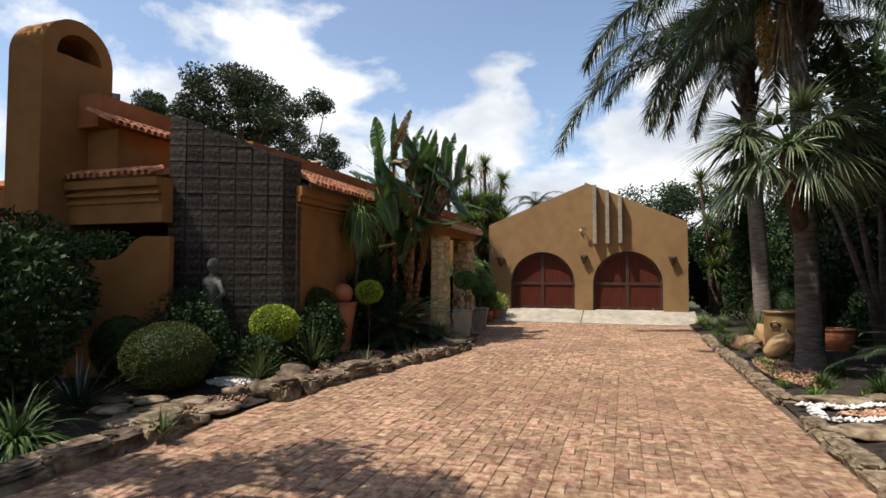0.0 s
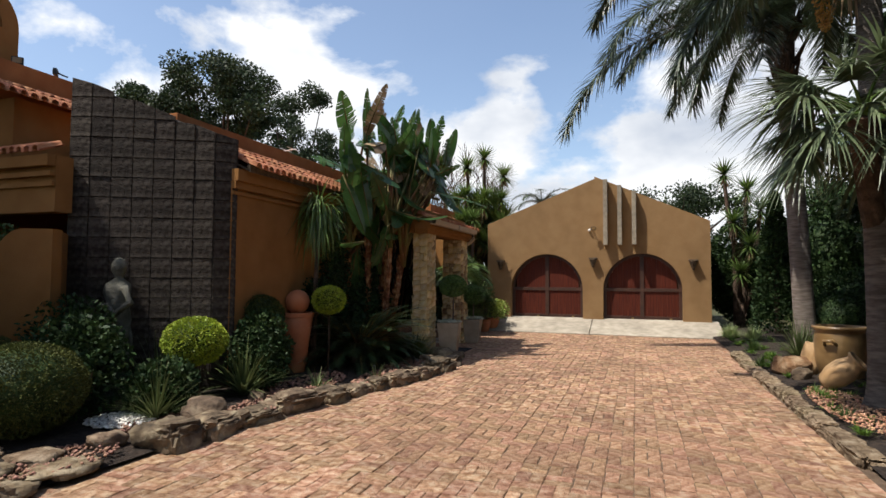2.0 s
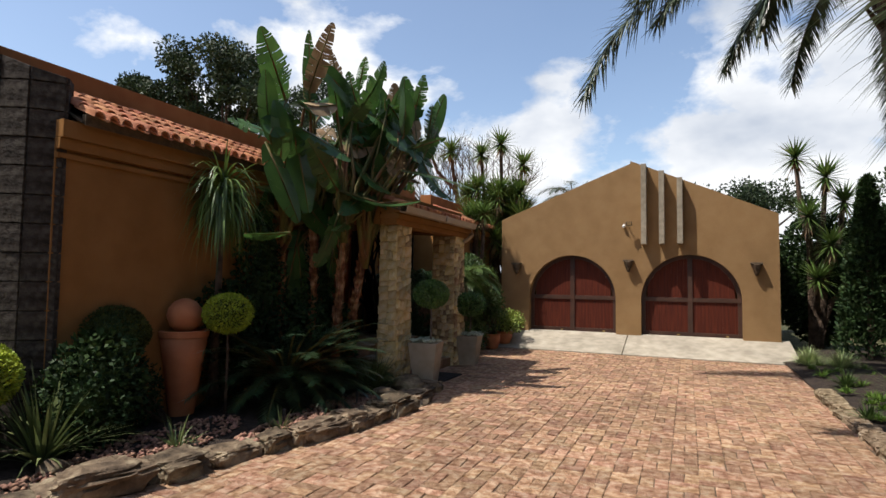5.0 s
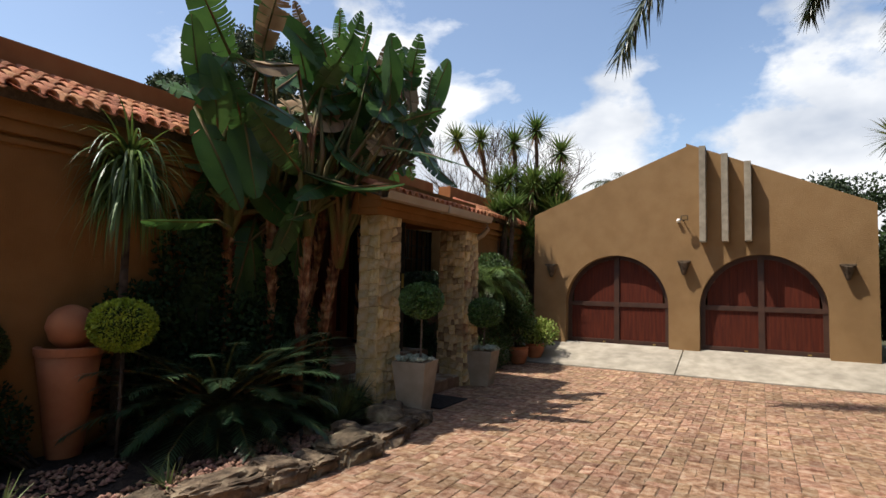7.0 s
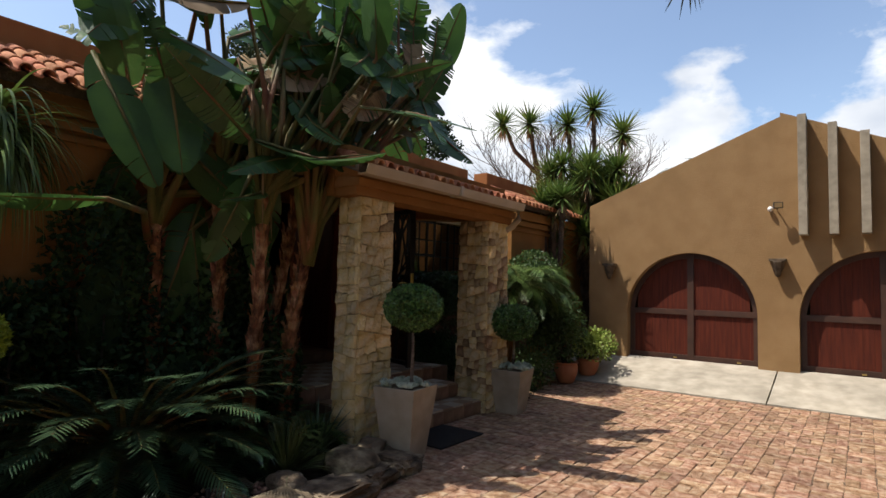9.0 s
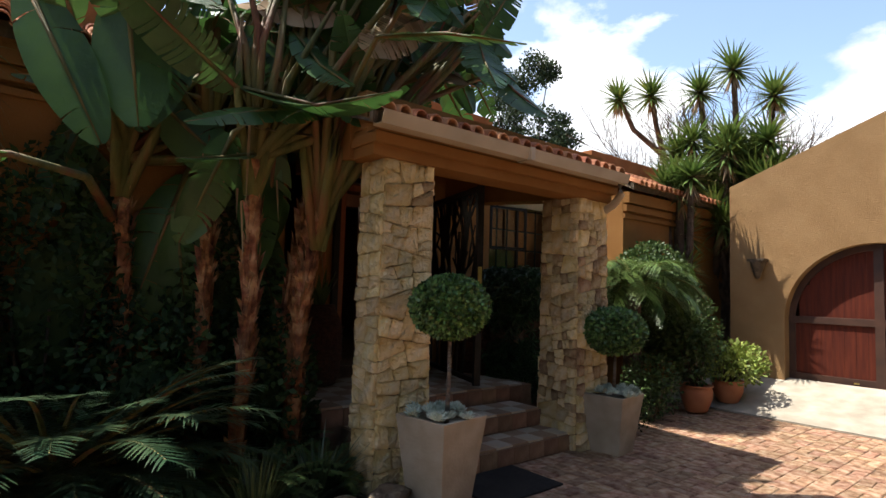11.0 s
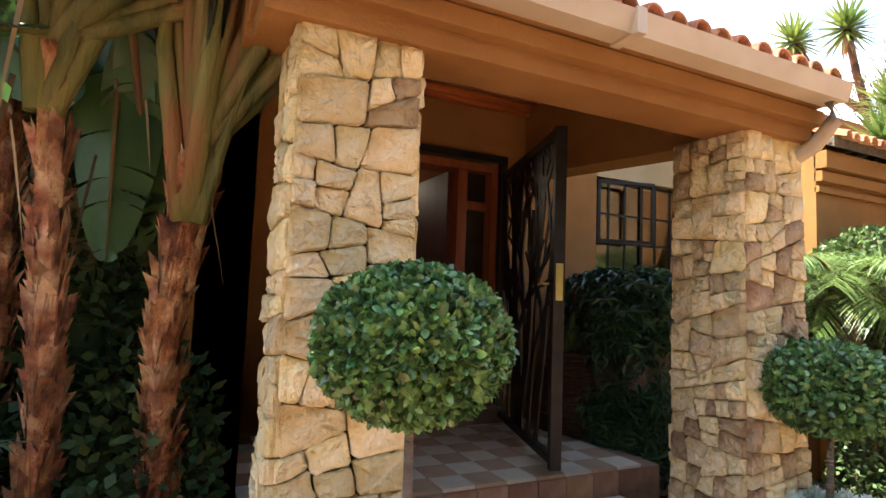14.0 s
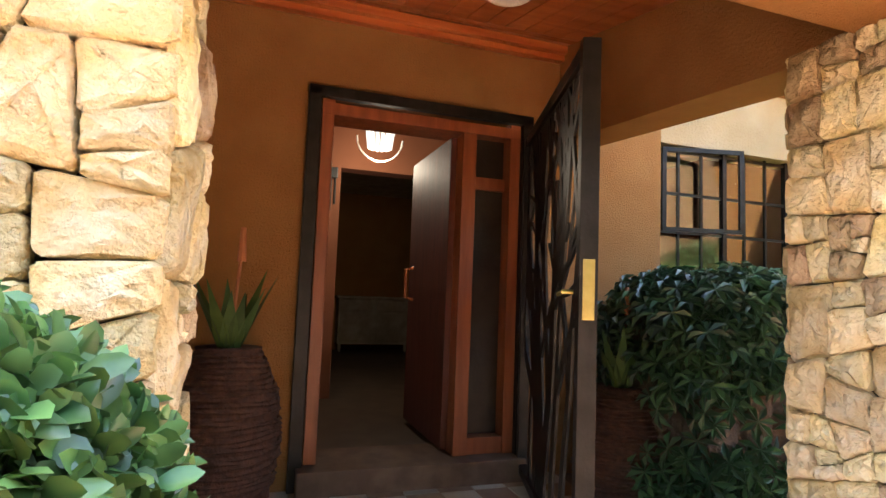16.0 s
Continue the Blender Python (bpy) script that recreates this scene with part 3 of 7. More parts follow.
def gable(x):
    if x < -1.12:
        return 3.23 + (4.53 - 3.23) * (x + 4.42) / 3.3
    return 4.6 - (4.6 - 3.18) * (x + 1.12) / 3.15


def arch_low(x):
    for c in DOORS:
        if abs(x - c) < ARCH:
            return SPRING + math.sqrt(max(0.0, ARCH ** 2 - (x - c) ** 2))
    return 0.0


bm = bmesh.new()
xs = sorted({-4.42, -1.121, -1.119, 2.03} | {c + ARCH * math.cos(math.pi * k / 28) + e for c in DOORS for k in range(29) for e in ((-0.0005, 0.0005) if k in (0, 28) else (0,))})
TH = 0.3
prev = None
for x in xs:
    lo, hi = arch_low(x), gable(x)
    ring = [bm.verts.new(p) for p in ((x, GY, lo), (x, GY, hi), (x, GY + TH, hi), (x, GY + TH, lo))]
    if prev:
        for k in range(4):
            bm.faces.new((prev[k], prev[(k + 1) % 4], ring[(k + 1) % 4], ring[k]))
    else:
        bm.faces.new(ring)
    prev = ring
bm.faces.new(prev[::-1])
setting("wall_garage_front", bm, M["stucco"])
bm = bmesh.new()
box(bm, (-4.42, GY + TH, 0), (-4.2, 25.5, 3.1))
box(bm, (1.8, GY + TH, 0), (2.03, 25.5, 3.1))
box(bm, (-4.42, 25.5, 0), (2.03, 25.7, 3.1))
setting("wall_garage", bm, M["stucco"])
setting("roof_garage", boxed((-4.42, GY + TH, 3.1), (2.03, 25.7, 3.2)), M["tile"])

for c in DOORS:
    d = empty("garage_door", (c, GY + 0.2, 0.33), "closed arched red-brown timber garage door with dark cross rails", "garage door", "garage doors")
    bm = bmesh.new()
    n = 16
    w = 2 * ARCH / n
    for k in range(n):
        x0, x1 = -ARCH + k * w + 0.0006, -ARCH + (k + 1) * w - 0.0006
        top = SPRING - 0.33 + math.sqrt(max(0.0, ARCH ** 2 - max(abs(x0), abs(x1)) ** 2))
        box(bm, (x0, 0, 0), (x1, 0.05, max(0.1, top)), 0.0012)
    part("panel", bm, M["door"], d)
    for nm, lo, hi in (("rail", (-ARCH, -0.03, 0.82), (ARCH, 0.01, 0.92)), ("rail", (-ARCH, -0.03, 0.0), (ARCH, 0.01, 0.1)), ("rail", (-0.055, -0.034, 0.0), (0.055, 0.008, SPRING - 0.33 + ARCH))):
        part(nm, boxed(lo, hi, 0.006), M["frame"], d, "dark rail")
    bm = bmesh.new()
    pts = [(ARCH * math.cos(math.pi * k / 24), SPRING - 0.33 + ARCH * math.sin(math.pi * k / 24)) for k in range(25)]
    pts = [(ARCH, 0)] + pts + [(-ARCH, 0)]
    inner = [(x * 0.92, SPRING - 0.33 + (z - SPRING + 0.33) * 0.92 if z > 0.01 else 0) for x, z in pts]
    ring = [[bm.verts.new((x, y, z)) for x, z in q] for q, y in ((pts, -0.02), (inner, -0.02), (inner, 0.03), (pts, 0.03))]
    for a, b in zip(ring, ring[1:]):
        for k in range(len(pts) - 1):
            bm.faces.new((a[k], a[k + 1], b[k + 1], b[k]))
    part("arch_frame", bm, M["frame"], d, "dark curved frame")
    for s in (-0.3, 0.75):
        part("bolt", boxed((s, -0.04, 0.03), (s + 0.06, -0.02, 0.05), 0.002), M["brass"], d)

for x, t in ((-0.86, 4.46), (-0.46, 4.27), (-0.06, 4.08)):
    f = part("wall_fin", boxed((x, GY - 0.26, 2.52), (x + 0.12, GY + 0.02, t), 0.008), M["fin"])
    tagged(f, "upright grey plaster fin on the ochre gable", "wall fin", "fins on the gable", "")


def corbel(x, z):
    top = empty("wall_corbel", (x, GY, z), "small carved dark stone bracket light on the garage wall", "wall bracket", "brackets beside the arches")
    part("shelf", boxed((-0.12, -0.18, 0.09), (0.12, 0, 0.13), 0.01), M["bracket"], top)
    bm = lathe([(0.01, -0.17), (0.035, -0.15), (0.05, -0.1), (0.085, 0.0), (0.1, 0.06), (0.11, 0.09)], 14, wob=0.25)
    bmesh.ops.translate(bm, vec=(0, -0.08, 0), verts=bm.verts)
    part("body", bm, M["bracket"], top, smooth=True)


for x, z in ((-3.98, 1.95), (-1.17, 2.02), (1.57, 1.95)):
    corbel(x, z)


def floodlight(place, turn):
    top = empty("floodlight", place, "small black floodlight on a bracket", "floodlight", "floodlights")
    top.rotation_euler = (0, 0, turn)
    bm = boxed((-0.07, -0.05, -0.05), (0.07, 0.0, 0.05), 0.008)
    part("housing", bm, M["black"], top)
    part("lens", boxed((-0.055, -0.056, -0.038), (0.055, -0.051, 0.038)), M["glaze"], top)
    bm = bmesh.new()
    tube(bm, [(0, 0, 0), (0, 0.06, -0.03), (0, 0.13, -0.05)], 0.012)
    part("bracket", bm, M["black"], top)
    return top


floodlight((-1.15, GY - 0.14, 3.02), 0.2)
s = tagged(part("sensor", lathe([(0.02, -0.04), (0.045, 0), (0.02, 0.04)], 12), M["white"], smooth=True), "round white motion sensor on the garage wall", "sensor")
s.location = (-1.27, GY - 0.05, 2.98)

# house: main wall along the bed
EAVE, SLOPE = -4.78, 0.48


def roof_z(x, porch=False):
    return 2.655 - 0.33 * (x + 3.66) if porch else 3.0 - SLOPE * (x - EAVE)


bm = bmesh.new()
box(bm, (-5.25, 7.6, 0), (-5.0, 11.95, 2.98))
setting("wall_house", bm, M["stucco_house"])
bm = bmesh.new()
for z0, z1, d in ((2.82, 2.98, 0.1), (2.72, 2.82, 0.06), (2.64, 2.69, 0.03)):
    box(bm, (-5.02, 7.6, z0), (-5.0 + d, 11.9, z1), 0.008)
setting("trim", bm, M["stucco_house"])
setting("wall_house_return", boxed((-6.1, 11.7, 0), (-5.0, 11.95, 3.3)), M["stucco_house"])
# door wall of the porch, with its opening
DY0, DY1, DX, FLOOR, DTOP = 12.78, 14.1, -6.1, 0.5, 2.68
bm = bmesh.new()
box(bm, (DX - 0.25, 11.7, 0), (DX, DY0, 3.3))
box(bm, (DX - 0.25, DY1, 0), (DX, 15.17, 3.3))
box(bm, (DX - 0.25, DY0, DTOP), (DX, DY1, 3.3))
setting("wall_porch", bm, M["stucco_house"])
# wall with the window beyond the porch
WY0, WY1, WZ0, WZ1 = 15.17, 17.0, 1.3, 2.71
bm = bmesh.new()
box(bm, (DX - 0.25, WY1, 0), (DX + 0.002, 19.5, 3.4))
box(bm, (DX - 0.25, WY0, 0), (DX + 0.002, WY1, WZ0))
box(bm, (DX - 0.25, WY0, WZ1), (DX + 0.002, WY1, 3.4))
setting("wall_window", bm, M["stucco_pale"])
# far wall of the house beside the garage
bm = bmesh.new()
box(bm, (-5.35, 16.9, 0), (-5.1, 20.5, 2.98))
box(bm, (-6.1, 16.9, 0), (-5.35, 17.1, 2.98))
for z0, z1, d in ((2.82, 2.98, 0.1), (2.70, 2.80, 0.06), (2.6, 2.66, 0.03)):
    box(bm, (-5.12, 16.9, z0), (-5.1 + d, 20.5, z1), 0.006)
setting("wall_house_far", bm, M["stucco_house"])
# parapet behind the roof
bm = bmesh.new()
box(bm, (-5.95, 7.3, 3.2), (-5.65, 14.75, 3.71), 0.02)
box(bm, (-6.45, 14.752, 3.2), (-6.08, 16.9, 3.8), 0.02)
box(bm, (-5.95, 16.902, 3.2), (-5.65, 20.5, 3.71), 0.02)
setting("wall_parapet", bm, M["stucco_red"])
setting("wall_back", boxed((-12.4, 7.5, 0), (-12.2, 20.5, 3.3)), M["stucco_house"])
setting("roof_slab", boxed((-12.4, 7.5, 3.3), (-5.95, 20.5, 3.4)), M["tile"])


def tile_roof(name, x0, x1, y0, y1, pitch=0.138, course=0.235, porch=False):
    """Rounded clay tiles in columns up the slope, each tile a piece of its own shape."""
    V, F = [], []
    ny, nx = int((y1 - y0) / pitch), max(1, int(round((x0 - x1) / course)))
    rng = random.Random(5)
    seg = 6
    for j in range(ny):
        yc = y0 + (j + 0.5) * pitch
        for i in range(nx):
            xa = x0 - i * course + 0.04 + rng.uniform(-0.008, 0.008)
            xb = xa - course - 0.06
            lift = rng.uniform(-0.004, 0.006)
            for ch in (0, 1):
                k = len(V)
                for xx, up, r in ((xa, 0.022, pitch * 0.33), (xb, 0.0, pitch * 0.29)):
                    for layer in (0, 0.014):
                        for s in range(seg + 1):
                            a = math.pi * s / seg
                            if ch == 0:
                                yy, zz = yc + (r + layer) * math.cos(a), (r * 1.1 + layer) * math.sin(a) + 0.02
                            else:
                                yy, zz = yc + pitch / 2 + (r * 0.8) * math.cos(a), -(r * 0.55 - layer) * math.sin(a) + 0.02
                            V.append((xx, yy, roof_z(xx, porch) + zz + up + lift))
                m = seg + 1
                for s in range(seg):
                    F += [(k + m + s, k + m + s + 1, k + 3 * m + s + 1, k + 3 * m + s), (k + s + 1, k + s, k + 2 * m + s, k + 2 * m + s + 1),
                          (k + s, k + s + 1, k + m + s + 1, k + m + s)]
                F += [(k + m, k, k + 2 * m, k + 3 * m), (k + seg, k + m + seg, k + 3 * m + seg, k + 2 * m + seg)]
    return mesh_of(name, V, F, M["tile"], True)


def roof(y0, y1, x0, x1, porch=False):
    bm = bmesh.new()
    vs = [bm.verts.new(p) for p in ((x0 - 0.05, y0, roof_z(x0, porch) - 0.03), (x0 - 0.05, y1, roof_z(x0, porch) - 0.03), (x1, y1, roof_z(x1, porch) - 0.01), (x1, y0, roof_z(x1, porch) - 0.01),
                                    (x0 - 0.05, y0, roof_z(x0, porch) - 0.05), (x0 - 0.05, y1, roof_z(x0, porch) - 0.05), (x1, y1, roof_z(x1, porch) - 0.07), (x1, y0, roof_z(x1, porch) - 0.07))]
    for f in ((0, 1, 2, 3), (7, 6, 5, 4), (0, 4, 5, 1), (1, 5, 6, 2), (3, 2, 6, 7), (0, 3, 7, 4)):
        bm.faces.new([vs[k] for k in f])
    box(bm, (x0 - 0.1, y0, roof_z(x0, porch) - 0.028), (x0 - 0.052, y1, roof_z(x0, porch) + 0.052))
    r = setting("roof", bm, M["mortar"])
    part("tiles", tile_roof("tiles", x0, x1, y0, y1, porch=porch), None, r, "orange rounded clay roof tiles", "stuff")


roof(7.75, 11.65, EAVE, -5.7)
roof(11.72, 14.68, -3.66, -5.7, True)
roof(16.9, 20.3, EAVE - 0.1, -5.7)

# front beam, side beams, gutter of the porch
bm = bmesh.new()
box(bm, (-4.09, 11.8, 2.42), (-3.82, 14.68, 2.62), 0.01)
box(bm, (-4.095, 11.78, 2.5), (-3.76, 14.7, 2.58), 0.01)
vs = [bm.verts.new((x, y, z)) for y in (14.35, 14.62) for x, z in ((-6.1, 2.6), (-3.9, 2.43), (-3.9, 2.72), (-5.7, 3.28), (-6.1, 3.28))]
for f in ((0, 1, 2, 3, 4), (9, 8, 7, 6, 5), (0, 5, 6, 1), (1, 6, 7, 2), (2, 7, 8, 3), (3, 8, 9, 4), (4, 9, 5, 0)):
    bm.faces.new([vs[k] for k in f])
box(bm, (-5.0, 11.77, 2.43), (-4.1, 11.95, 2.95))
box(bm, (-4.1, 11.79, 2.62), (-3.9, 14.66, 2.8))
box(bm, (-4.16, 11.79, 2.8), (-3.92, 14.66, 2.9))
box(bm, (-3.9, 11.79, 2.59), (-3.74, 14.66, 2.7))
setting("wall_porch_beam", bm, M["stucco_house"])
g = empty("gutter", (-3.68, 11.74, 2.59), "beige metal roof gutter with a bent downpipe over the porch", "gutter")
bm = bmesh.new()
prof = [(-0.06, 0.09), (-0.06, 0.0), (0.05, 0.0), (0.08, 0.09), (0.07, 0.09), (0.042, 0.01), (-0.05, 0.01), (-0.05, 0.09)]
for y0, y1 in ((0, 1.46), (1.465, 2.93)):
    a = [bm.verts.new((x, y0, z)) for x, z in prof]
    b = [bm.verts.new((x, y1, z)) for x, z in prof]
    for k in range(len(prof)):
        bm.faces.new((a[k], a[(k + 1) % 8], b[(k + 1) % 8], b[k]))
    bm.faces.new(a[::-1]), bm.faces.new(b)
part("trough", bm, M["gutter"], g)
bm = bmesh.new()
tube(bm, [(0, 2.87, 0.02), (0, 2.89, -0.1), (-0.1, 2.9, -0.2), (-0.22, 2.89, -0.26), (-0.36, 2.86, -0.3)], 0.04, 12)
part("downpipe", bm, M["gutter"], g, smooth=True)
part("joint", boxed((-0.07, 1.44, -0.01), (0.09, 1.49, 0.1), 0.004), M["gutter"], g)

# sloping timber ceiling of the porch
bm = bmesh.new()
n = 19
for k in range(n):
    y0, y1 = 11.95 + k * 2.4 / n + 0.003, 11.95 + (k + 1) * 2.4 / n - 0.003
    vs = [bm.verts.new(p) for p in ((-6.1, y0, 3.24), (-6.1, y1, 3.24), (-4.15, y1, 2.86), (-4.15, y0, 2.86), (-6.1, y0, 3.27), (-6.1, y1, 3.27), (-4.15, y1, 2.89), (-4.15, y0, 2.89))]
    for f in ((0, 1, 2, 3), (7, 6, 5, 4), (0, 4, 5, 1), (1, 5, 6, 2), (3, 2, 6, 7), (0, 3, 7, 4)):
        bm.faces.new([vs[q] for q in f])
setting("ceiling", bm, M["redwood"])
bm = bmesh.new()
box(bm, (-6.1, 11.95, 3.13), (-6.04, 14.35, 3.17), 0.01)
box(bm, (-6.1, 11.95, 3.17), (-6.0, 14.35, 3.22), 0.012)
setting("trim_cornice", bm, M["redwood"])
L = empty("ceiling_light", (-5.22, 13.56, 3.06), "round white glass bulkhead light on the porch ceiling", "ceiling light")
part("base", lathe([(0.14, 0.0), (0.15, -0.04), (0.13, -0.05)][::-1], 28), M["gutter"], L)
part("diffuser", lathe([(0.02, -0.1), (0.07, -0.09), (0.11, -0.07), (0.13, -0.045)], 28), M["white"], L, smooth=True)

# steps and porch floor
STEPS = [((-4.35, 12.2, 0.0), (-3.93, 14.2, 0.17)), ((-4.75, 12.15, 0.0), (-4.28, 14.2, 0.34)), ((-6.1, 11.95, 0.0), (-4.7, 14.5, 0.5))]
bm = bmesh.new()
for lo, hi in STEPS:
    box(bm, lo, (hi[0], hi[1], hi[2] - 0.02))
box(bm, (DX - 0.3, DY0, 0.3), (DX + 0.14, DY1, 0.63), 0.01)
setting("stairs", bm, M["riser"])


# stone columns with every stone set by itself
def cut(poly, px, pz, dx, dz):
    """The part of a convex outline behind the line through (px, pz) with the normal (dx, dz)."""
    kept = []
    for k in range(len(poly)):
        p, q = poly[k], poly[(k + 1) % len(poly)]
        sp, sq = (p[0] - px) * dx + (p[1] - pz) * dz, (q[0] - px) * dx + (q[1] - pz) * dz
        if sp <= 0:
            kept.append(p)
        if sp * sq < 0:
            t = sp / (sp - sq)
            kept.append((p[0] + (q[0] - p[0]) * t, p[1] + (q[1] - p[1]) * t))
    return kept


def roundness(poly):
    """How compact an outline is: low for slivers and sharp wedges."""
    if len(poly) < 3:
        return 0.0
    sides = list(zip(poly, poly[1:] + poly[:1]))
    return abs(sum(p[0] * q[1] - q[0] * p[1] for p, q in sides)) / sum(math.dist(p, q) for p, q in sides) ** 2


def cells(rng, w, h, cell, skew=0.42):
    """Uneven blocks that fill a w by h face: it is cut again and again by skewed lines, with small filler stones between."""
    done, todo = [], [[(0, 0), (w, 0), (w, h), (0, h)]]
    while todo:
        poly = todo.pop()
        xs_, zs_ = [p[0] for p in poly], [p[1] for p in poly]
        bw, bh = max(xs_) - min(xs_), max(zs_) - min(zs_)
        limit = cell * cell * rng.choice((0.35, 0.8, 1.1, 1.4, 1.9, 2.4))
        area = abs(sum(p[0] * q[1] - q[0] * p[1] for p, q in zip(poly, poly[1:] + poly[:1]))) / 2
        if area < limit and max(bw, bh) < 2.1 * min(bw, bh):
            done.append(poly)
            continue
        best = None
        for _ in range(7):
            lean, t = rng.gauss(0, skew), rng.uniform(0.34, 0.66)
            if bw > bh * rng.uniform(0.8, 1.2):
                a = (min(xs_) + bw * t, min(zs_) + bh * 0.5, math.cos(lean), math.sin(lean))
            else:
                a = (min(xs_) + bw * 0.5, min(zs_) + bh * t, math.sin(lean), math.cos(lean))
            pieces = [cut(poly, a[0], a[1], side * a[2], side * a[3]) for side in (1, -1)]
            score = min(roundness(q) for q in pieces)
            if best is None or score > best[0]:
                best = (score, pieces)
        todo += [q for q in best[1] if len(q) >= 3]
    return done


def stone_piece(poly, gap, depth, rng, wrap=(0, 0), w=1.0):
    """One stone from its outline: shrunk by the joint, corners cut, a domed uneven face."""
    cx, cz = sum(p[0] for p in poly) / len(poly), sum(p[1] for p in poly) / len(poly)
    size = math.sqrt(abs(sum(p[0] * q[1] - q[0] * p[1] for p, q in zip(poly, poly[1:] + poly[:1]))) / 2)
    if size < 0.02:
        return None
    pts = []
    n = len(poly)
    for k in range(n):
        p, q = poly[k], poly[(k + 1) % n]
        for t in (0.08, 0.5, 0.92):
            pts.append((p[0] + (q[0] - p[0]) * t, p[1] + (q[1] - p[1]) * t))
    sh = 1 - gap / size
    base = [((x - cx) * sh, (z - cz) * sh) for x, z in pts]
    d = depth * rng.uniform(0.75, 1.3)
    V, F = [], []
    m = len(base)
    tx, tz = rng.uniform(-0.06, 0.06), rng.uniform(-0.06, 0.06)
    for s, y, jag in ((1.0, 0.0, 0), (1.0, -d * 0.55, 0.003), (0.955, -d * 0.86, 0.005), (0.84, -d * 1.0, 0.006), (0.45, -d * 1.08, 0.008)):
        for x, z in base:
            V.append((x * s + rng.uniform(-jag, jag), y + x * tx + z * tz + rng.uniform(-jag, jag), z * s + rng.uniform(-jag, jag)))
    q = size * 0.1
    V.append((rng.uniform(-q, q), -d * rng.uniform(0.96, 1.1), rng.uniform(-q, q)))
    for L_ in range(4):
        for k in range(m):
            F.append((L_ * m + k, L_ * m + (k + 1) % m, (L_ + 1) * m + (k + 1) % m, (L_ + 1) * m + k))
    for k in range(m):
        F.append((4 * m + k, 4 * m + (k + 1) % m, 5 * m))
    return V, F, (cx, cz)


def column(name, x0, x1, y0, y1, top_z, seed, taper=0.05, cell=0.15, brown=0.03, skew=0.42):
    rng = random.Random(seed)
    col = setting(name, None or boxed((x0 + 0.03, y0 + 0.03, 0), (x1 - 0.03, y1 - 0.03, top_z - 0.01)), M["mortar"])
    for (ax, ay), (bx, by) in (((x0, y0), (x1, y0)), ((x1, y0), (x1, y1)), ((x1, y1), (x0, y1)), ((x0, y1), (x0, y0))):
        w = math.hypot(bx - ax, by - ay)
        ang = math.atan2(by - ay, bx - ax)
        for poly in cells(rng, w, top_z, cell, skew):
            r = stone_piece(poly, 0.0035, 0.04, rng)
            if not r:
                continue
            V, F, (cx, cz) = r
            me = mesh_of("stone", V, F, M["stone_brown" if rng.random() < brown else "stone"])
            st = new("stone", me)
            k = cx / w
            out_w = taper * (1 - cz / top_z)
            px, py = ax + (bx - ax) * k, ay + (by - ay) * k
            nx, ny = math.sin(ang), -math.cos(ang)
            st.location = (px - nx * 0.03 + nx * out_w * 0.6, py - ny * 0.03 + ny * out_w * 0.6, cz)
            st.rotation_euler = (0, 0, ang)
            st.parent = col


# low diagonal slate-clad wall
SL = [(-6.72, 6.66), (-6.46, 6.74), (-5.16, 7.46), (-4.98, 7.66), (-5.3, 7.9), (-6.72, 7.3)]
SLZ = [4.08, 4.0, 3.44, 3.38, 3.44, 4.0]
bm = bmesh.new()
lo_ = [bm.verts.new((x, y, 0)) for x, y in SL]
hi_ = [bm.verts.new((x, y, z - 0.05)) for (x, y), z in zip(SL, SLZ)]
for k in range(6):
    bm.faces.new((lo_[k], lo_[(k + 1) % 6], hi_[(k + 1) % 6], hi_[k]))
bm.faces.new(hi_)
slate_wall = setting("wall_slate", bm, M["slate_joint"])

# garden wall with its stepped coping
bm = bmesh.new()
GWP = [(-12.0, 1.73), (-6.78, 1.73), (-6.68, 1.75), (-6.6, 1.8), (-6.53, 1.88), (-6.46, 1.98), (-6.4, 2.04), (-6.32, 2.07), (-6.03, 2.07)]
prev = None
for x, z in GWP:
    y = 5.98 + (x + 6.03) * 0.5
    ring = [bm.verts.new(p) for p in ((x, y, 0), (x, y, z), (x - 0.08, y + 0.17, z), (x - 0.08, y + 0.17, 0))]
    if prev:
        for k in range(4):
            bm.faces.new((prev[k], prev[(k + 1) % 4], ring[(k + 1) % 4], ring[k]))
    else:
        bm.faces.new(ring)
    prev = ring
bm.faces.new(prev[::-1])
ends = ((-6.035, 5.985), (-6.62, 6.6), (-6.74, 6.66), (-6.2, 6.12))
low_, top_ = [[bm.verts.new((x, y, z)) for x, y in ends] for z in (0, 2.066)]
for k in range(4):
    bm.faces.new((low_[k], low_[(k + 1) % 4], top_[(k + 1) % 4], top_[k]))
bm.faces.new(top_)
setting("wall_garden", bm, M["stucco_house"])

# chimney block with a rounded top and a slot
CH = (-9.25, -8.5, 5.89, 7.14)
bm = bmesh.new()
r = (CH[3] - CH[2]) / 2
yc = (CH[2] + CH[3]) / 2
ztop = 5.12
outl = [(CH[2], 0)] + [(yc - r * math.cos(math.pi * k / 20), ztop + r * math.sin(math.pi * k / 20)) for k in range(21)] + [(CH[3], 0)]
